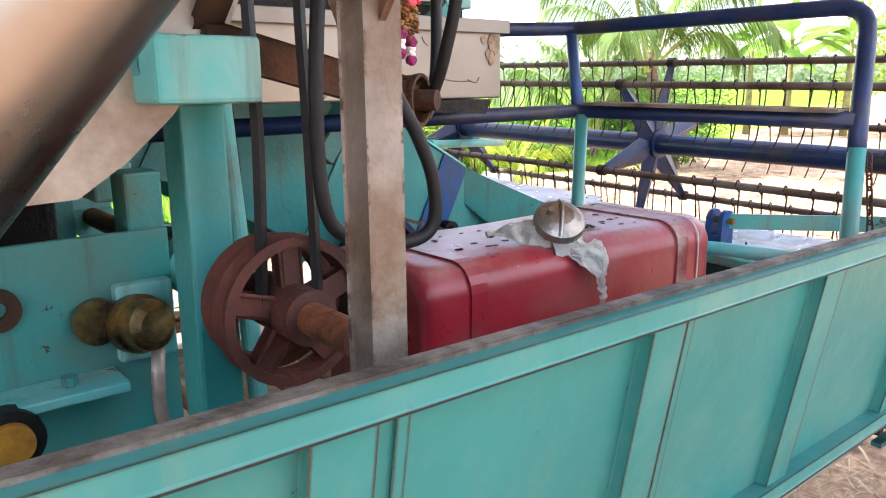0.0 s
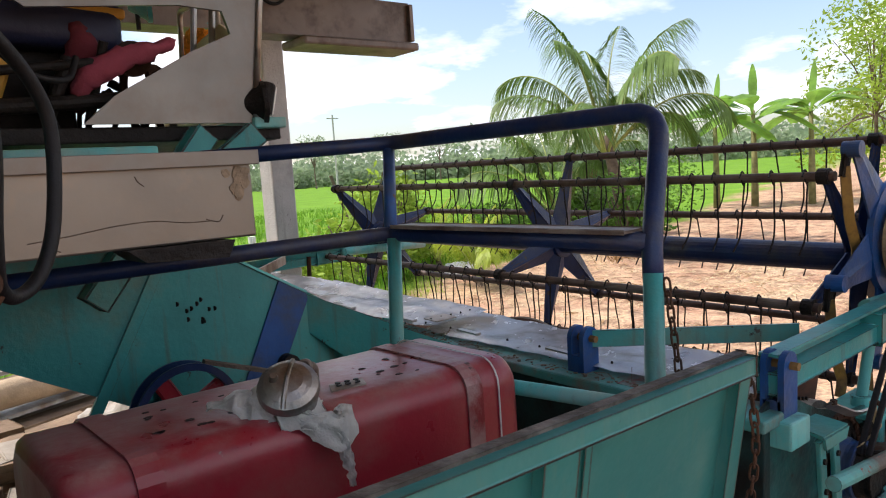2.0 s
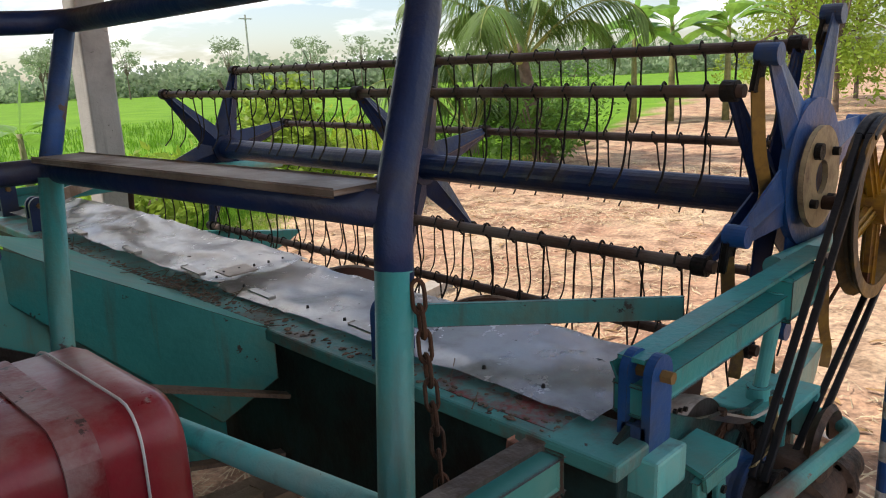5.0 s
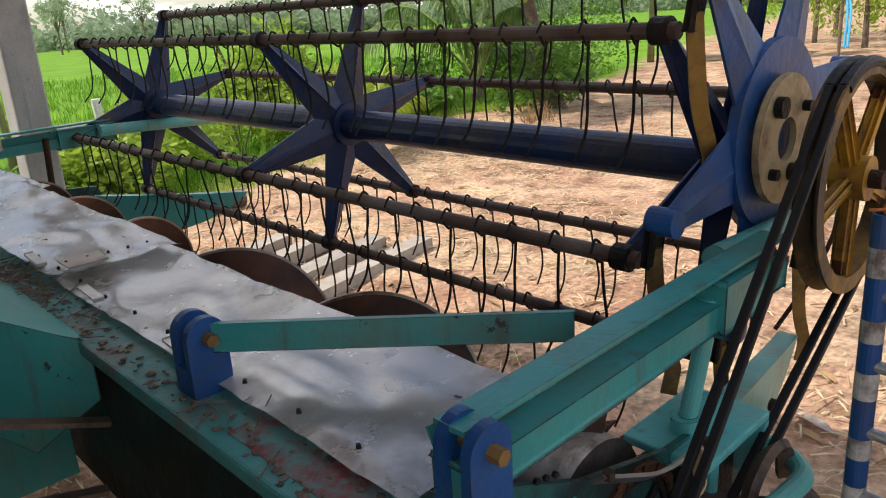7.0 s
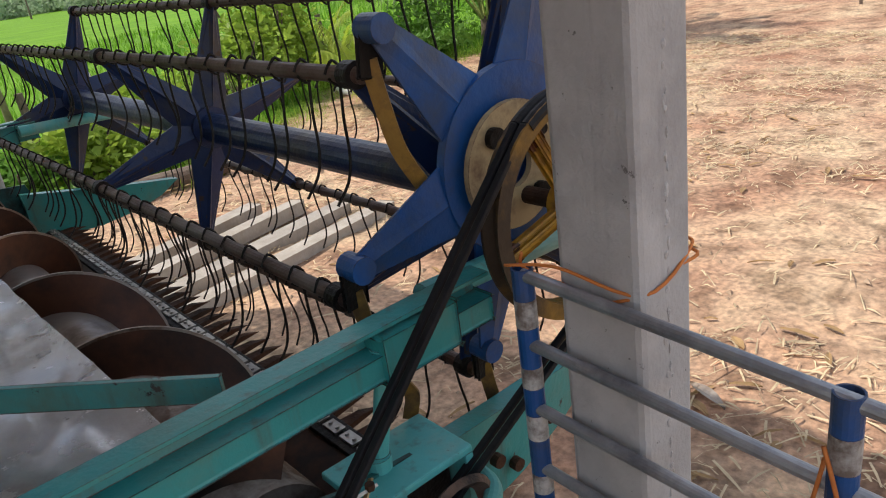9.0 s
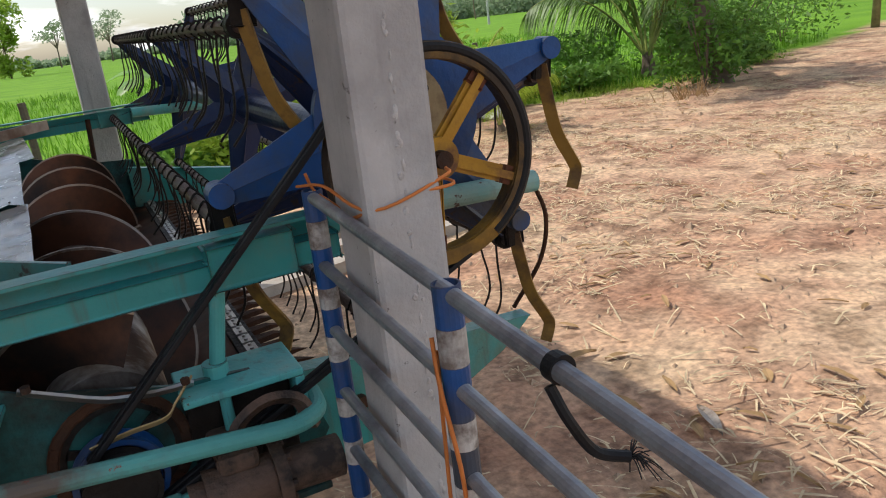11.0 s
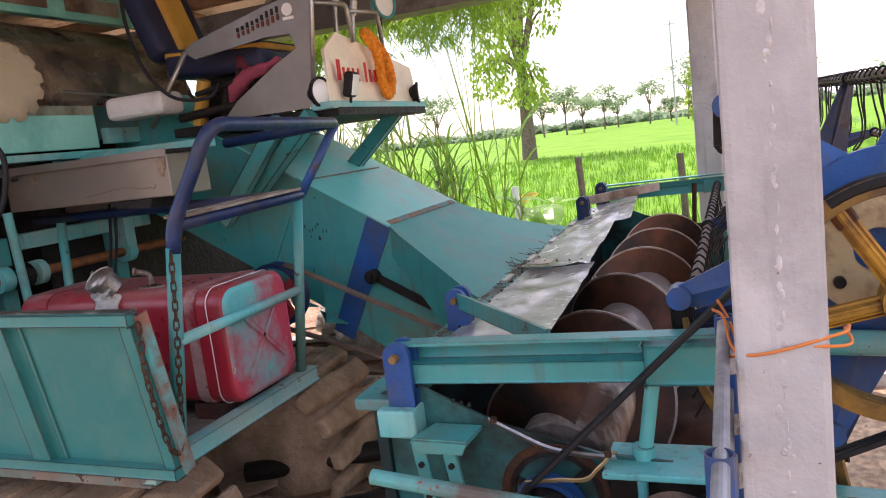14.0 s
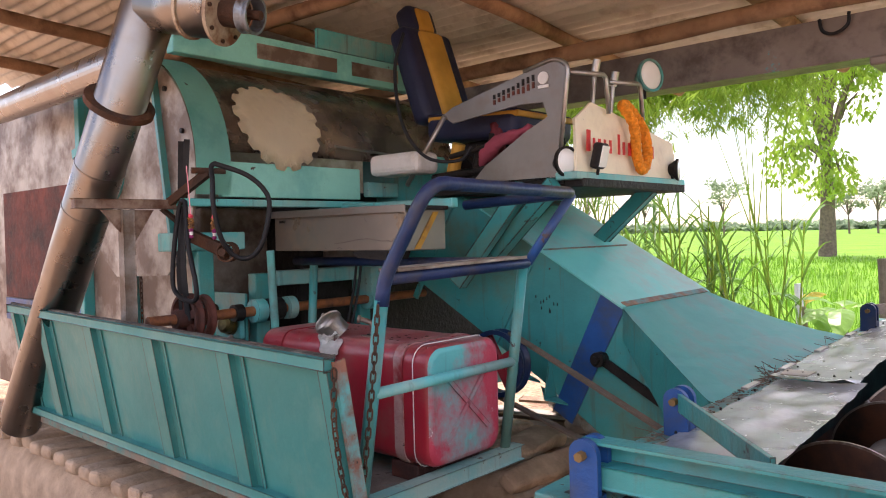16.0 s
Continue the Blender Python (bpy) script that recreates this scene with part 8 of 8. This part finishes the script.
for k in range(10):
    x, y, a = rp.uniform(-1.6, 1.2), rp.uniform(2.9, 4.8), rp.uniform(-0.3, 0.4)
    d = V(math.cos(a), math.sin(a), 0) * rp.uniform(0.4, 0.8)
    c = V(x, y, 0.12 + 0.03 * (k % 4))
    plank(c - d, c + d, rp.uniform(0.12, 0.25), 0.035)
for k in range(16):
    x, y, a = rp.uniform(0.5, 1.75), rp.uniform(2.15, 3.4), rp.uniform(-0.9, 0.9)
    d = V(math.cos(a), math.sin(a), rp.uniform(-0.08, 0.2)) * rp.uniform(0.12, 0.32)
    c = V(x, y, 0.14 + 0.045 * (k % 6))
    plank(c - d, c + d, rp.uniform(0.06, 0.16), rp.uniform(0.015, 0.05), roll=rp.uniform(-0.5, 0.5), label="short offcut of rough board under the machine", name="offcut")
for a_, b_, q in (((1.15, 2.0, 0.50), (1.75, 2.6, 0.42), 0.035), ((1.0, 2.05, 0.36), (1.7, 2.35, 0.30), 0.03), ((0.6, 2.5, 0.40), (1.5, 2.9, 0.44), 0.045)):
    bm = bmesh.new()
    cyl(bm, a_, b_, q, 16)
    solo("dark_pipe", bm, dark, "dark greasy pipe lying on the boards", "pipe", "loose pipes")
# heap of boards and sheets on the far side of the machine
for k in range(34):
    x, y, a = rp.uniform(-0.7, 1.5), rp.uniform(4.0, 5.7), rp.uniform(-0.35, 0.5)
    d = V(math.cos(a), math.sin(a), rp.uniform(-0.06, 0.06)) * rp.uniform(0.35, 0.75)
    c = V(x, y, 0.12 + 0.065 * (k % 7))
    plank(c - d, c + d, rp.uniform(0.10, 0.24), rp.uniform(0.02, 0.05), roll=rp.uniform(-0.2, 0.2), mt=wood if k % 3 else pale_wood, label="weathered board in a heap behind the machine")
for k in range(8):
    x = -2.2 + 0.42 * k
    plank((x, 1.0 + rp.uniform(-0.2, 0.1), 0.10), (x + rp.uniform(-0.1, 0.1), 2.3, 0.10), 0.2, 0.06)
for k, (y, z) in enumerate(((4.55, 0.09), (4.85, 0.10), (5.2, 0.12), (5.55, 0.10))):
    plank((2.7, y, z), (5.0 - 0.2 * k, y + 0.55, z), 0.13, 0.10, mt=pale_wood, label="grey timber beam on the soil", name="timber")
bm = bmesh.new()
sweep(bm, curve([(2.6, 7.6, 0.16), (3.6, 7.7, 0.17), (4.9, 7.6, 0.16)], 6), 0.085, 12)
solo("log", bm, bark, "barked log lying at the yard's edge", "log")
# stack of pale boards, tin sheets and a log on the yard beyond the feeder
sheet_metal = mat("dull_tin_sheet", (0.46, 0.46, 0.45), 0.5, metal=0.4, var=0.2, scale=5, stain=(0.25, 0.20, 0.15), stain_amount=0.5)
for k in range(13):
    x, y, a = 0.75 + 0.07 * k + rp.uniform(-0.15, 0.15), 5.9 + 0.16 * k + rp.uniform(-0.2, 0.2), rp.uniform(0.15, 0.5)
    d = V(math.cos(a), math.sin(a), rp.uniform(-0.03, 0.03)) * rp.uniform(0.6, 1.1)
    c = V(x, y, 0.12 + 0.045 * (k % 7))
    plank(c - d, c + d, rp.uniform(0.12, 0.26), rp.uniform(0.02, 0.04), mt=(pale_wood, sheet_metal, pale_wood, wood)[k % 4], label=("dull tin sheet lying on the board stack" if k % 4 == 1 else "pale weathered board in a stack beyond the machine"), roll=rp.uniform(-0.15, 0.15))
bm = bmesh.new()
sweep(bm, curve([(0.55, 6.3, 0.47), (1.15, 6.5, 0.47), (1.75, 6.75, 0.46)], 5), 0.10, 14)
solo("log", bm, mat("peeled_log", (0.50, 0.38, 0.25), 0.8, var=0.2, scale=6, bump=0.3), "pale peeled log lying on the board stack", "log", smooth=True)
# crumpled sacks on the heap of boards
sack_cloth = mat("grimy_sackcloth", (0.40, 0.37, 0.33), 0.9, var=0.3, scale=9, bump=0.5, bump_scale=25, stain=(0.20, 0.16, 0.12), stain_amount=0.5, stain_scale=6)
for k, (x, y, z, sx, sy, sz) in enumerate(((0.02, 4.62, 0.56, 0.26, 0.22, 0.15), (0.28, 4.38, 0.50, 0.24, 0.20, 0.13), (1.30, 4.88, 0.50, 0.26, 0.22, 0.14))):
    bm = bmesh.new()
    bmesh.ops.create_icosphere(bm, subdivisions=4, radius=1.0)
    for v in bm.verts:
        n0 = v.co.copy()
        f = 1 + 0.30 * noise.noise(n0 * 2.2 + V(k * 7, 0, 0)) + 0.16 * noise.noise(n0 * 5 + V(0, k * 3, 0)) + 0.07 * noise.noise(n0 * 11)
        v.co = V(n0.x * sx * f, n0.y * sy * f, max(-0.7, n0.z) * sz * f) + V(x, y, z)
    solo("grimy_sack", bm, sack_cloth, "crumpled grimy sack lying on the heap of boards", "sack", "sacks", smooth=True)
# fence posts, poles, bag, stakes
for x, y, h, mt in ((0.50, 10.9, 1.26, bark), (1.906, 11.0, 1.17, bark), (3.9, 10.6, 0.95, bark), (6.9, 11.6, 1.0, bark), (-0.35, 10.4, 0.95, white_paint), (-2.6, 13.0, 1.0, bark), (9.2, 12.3, 1.1, bark), (4.47, 9.8, 1.1, white_paint)):
    bm = bmesh.new()
    sweep(bm, curve([(x, y, -0.1), (x + 0.01, y, h * 0.5), (x - 0.01, y, h)], 3), 0.05, 9)
    solo("fence_post", bm, mt, "short fence post at the field's edge", "post", "fence posts")
for x, y, h in ((-5.0, 104.8, 13.5), (48.3, 77.6, 9.5)):
    bm = bmesh.new()
    cyl(bm, (x, y, 0), (x, y, h), 0.14, 10, 0.09)
    box(bm, x - 0.8, x + 0.8, y - 0.06, y + 0.06, h - 0.5, h - 0.38)
    solo("utility_pole", bm, concrete, "grey concrete utility pole in the field", "pole", "utility poles")
bag = bmesh.new()
bmesh.ops.create_icosphere(bag, subdivisions=4, radius=0.3)
for v in bag.verts:
    n0 = v.co.copy()
    v.co = V(n0.x * 1.2, n0.y * 0.8, max(-0.05, n0.z * 0.42)) + V(noise.noise(n0 * 7), noise.noise(n0 * 7 + V(4, 0, 0)), noise.noise(n0 * 9)) * 0.09 + V(8.33, 10.15, 0.10)
solo("white_sack", bag, white_paint, "crumpled white sack lying at the yard's edge", "sack", smooth=True)
bm = bmesh.new()
for k in range(60):
    a = rp.uniform(0, 6.28)
    p = V(10.7 + rp.gauss(0, 0.25), 8.6 + rp.gauss(0, 0.12), 0.03)
    cyl(bm, p, p + V(math.cos(a) * 0.12, math.sin(a) * 0.12, rp.uniform(0.1, 0.35)), 0.008, 4, 0.003)
solo("dry_stubble", bm, DRY, "tuft of dry stubble on the soil", "stubble")
bm = bmesh.new()
for q in (0, 0.05):
    sweep(bm, curve([(14.0, 5.2 + q, 0.9), (15.2, 5.6 + q, 1.5), (16.0, 6.0 + q, 1.9)], 5), 0.02, 6)
solo("blue_hose", bm, mat("blue_plastic", (0.05, 0.35, 0.55), 0.5), "light blue plastic line tied to a stake", "hose", smooth=True)
bm = bmesh.new()
cyl(bm, (16.0, 6.0, 0), (16.0, 6.0, 2.0), 0.03, 8)
solo("stake", bm, bark, "thin bare wooden stake in the soil", "stake")
# the header and its reel hang a little askew, rising towards the far side
def tilt(ob, pivot, rise):
    ob.matrix_basis = Matrix.Translation(pivot) @ Matrix.Rotation(math.atan(rise), 4, "X") @ Matrix.Translation(-V(*pivot)) @ ob.matrix_basis
tilt(hd, (0, 1.05, 0), 0.022)
tilt(reel, (0, 1.75, 0), 0.014)
tank.location.x += 0.015
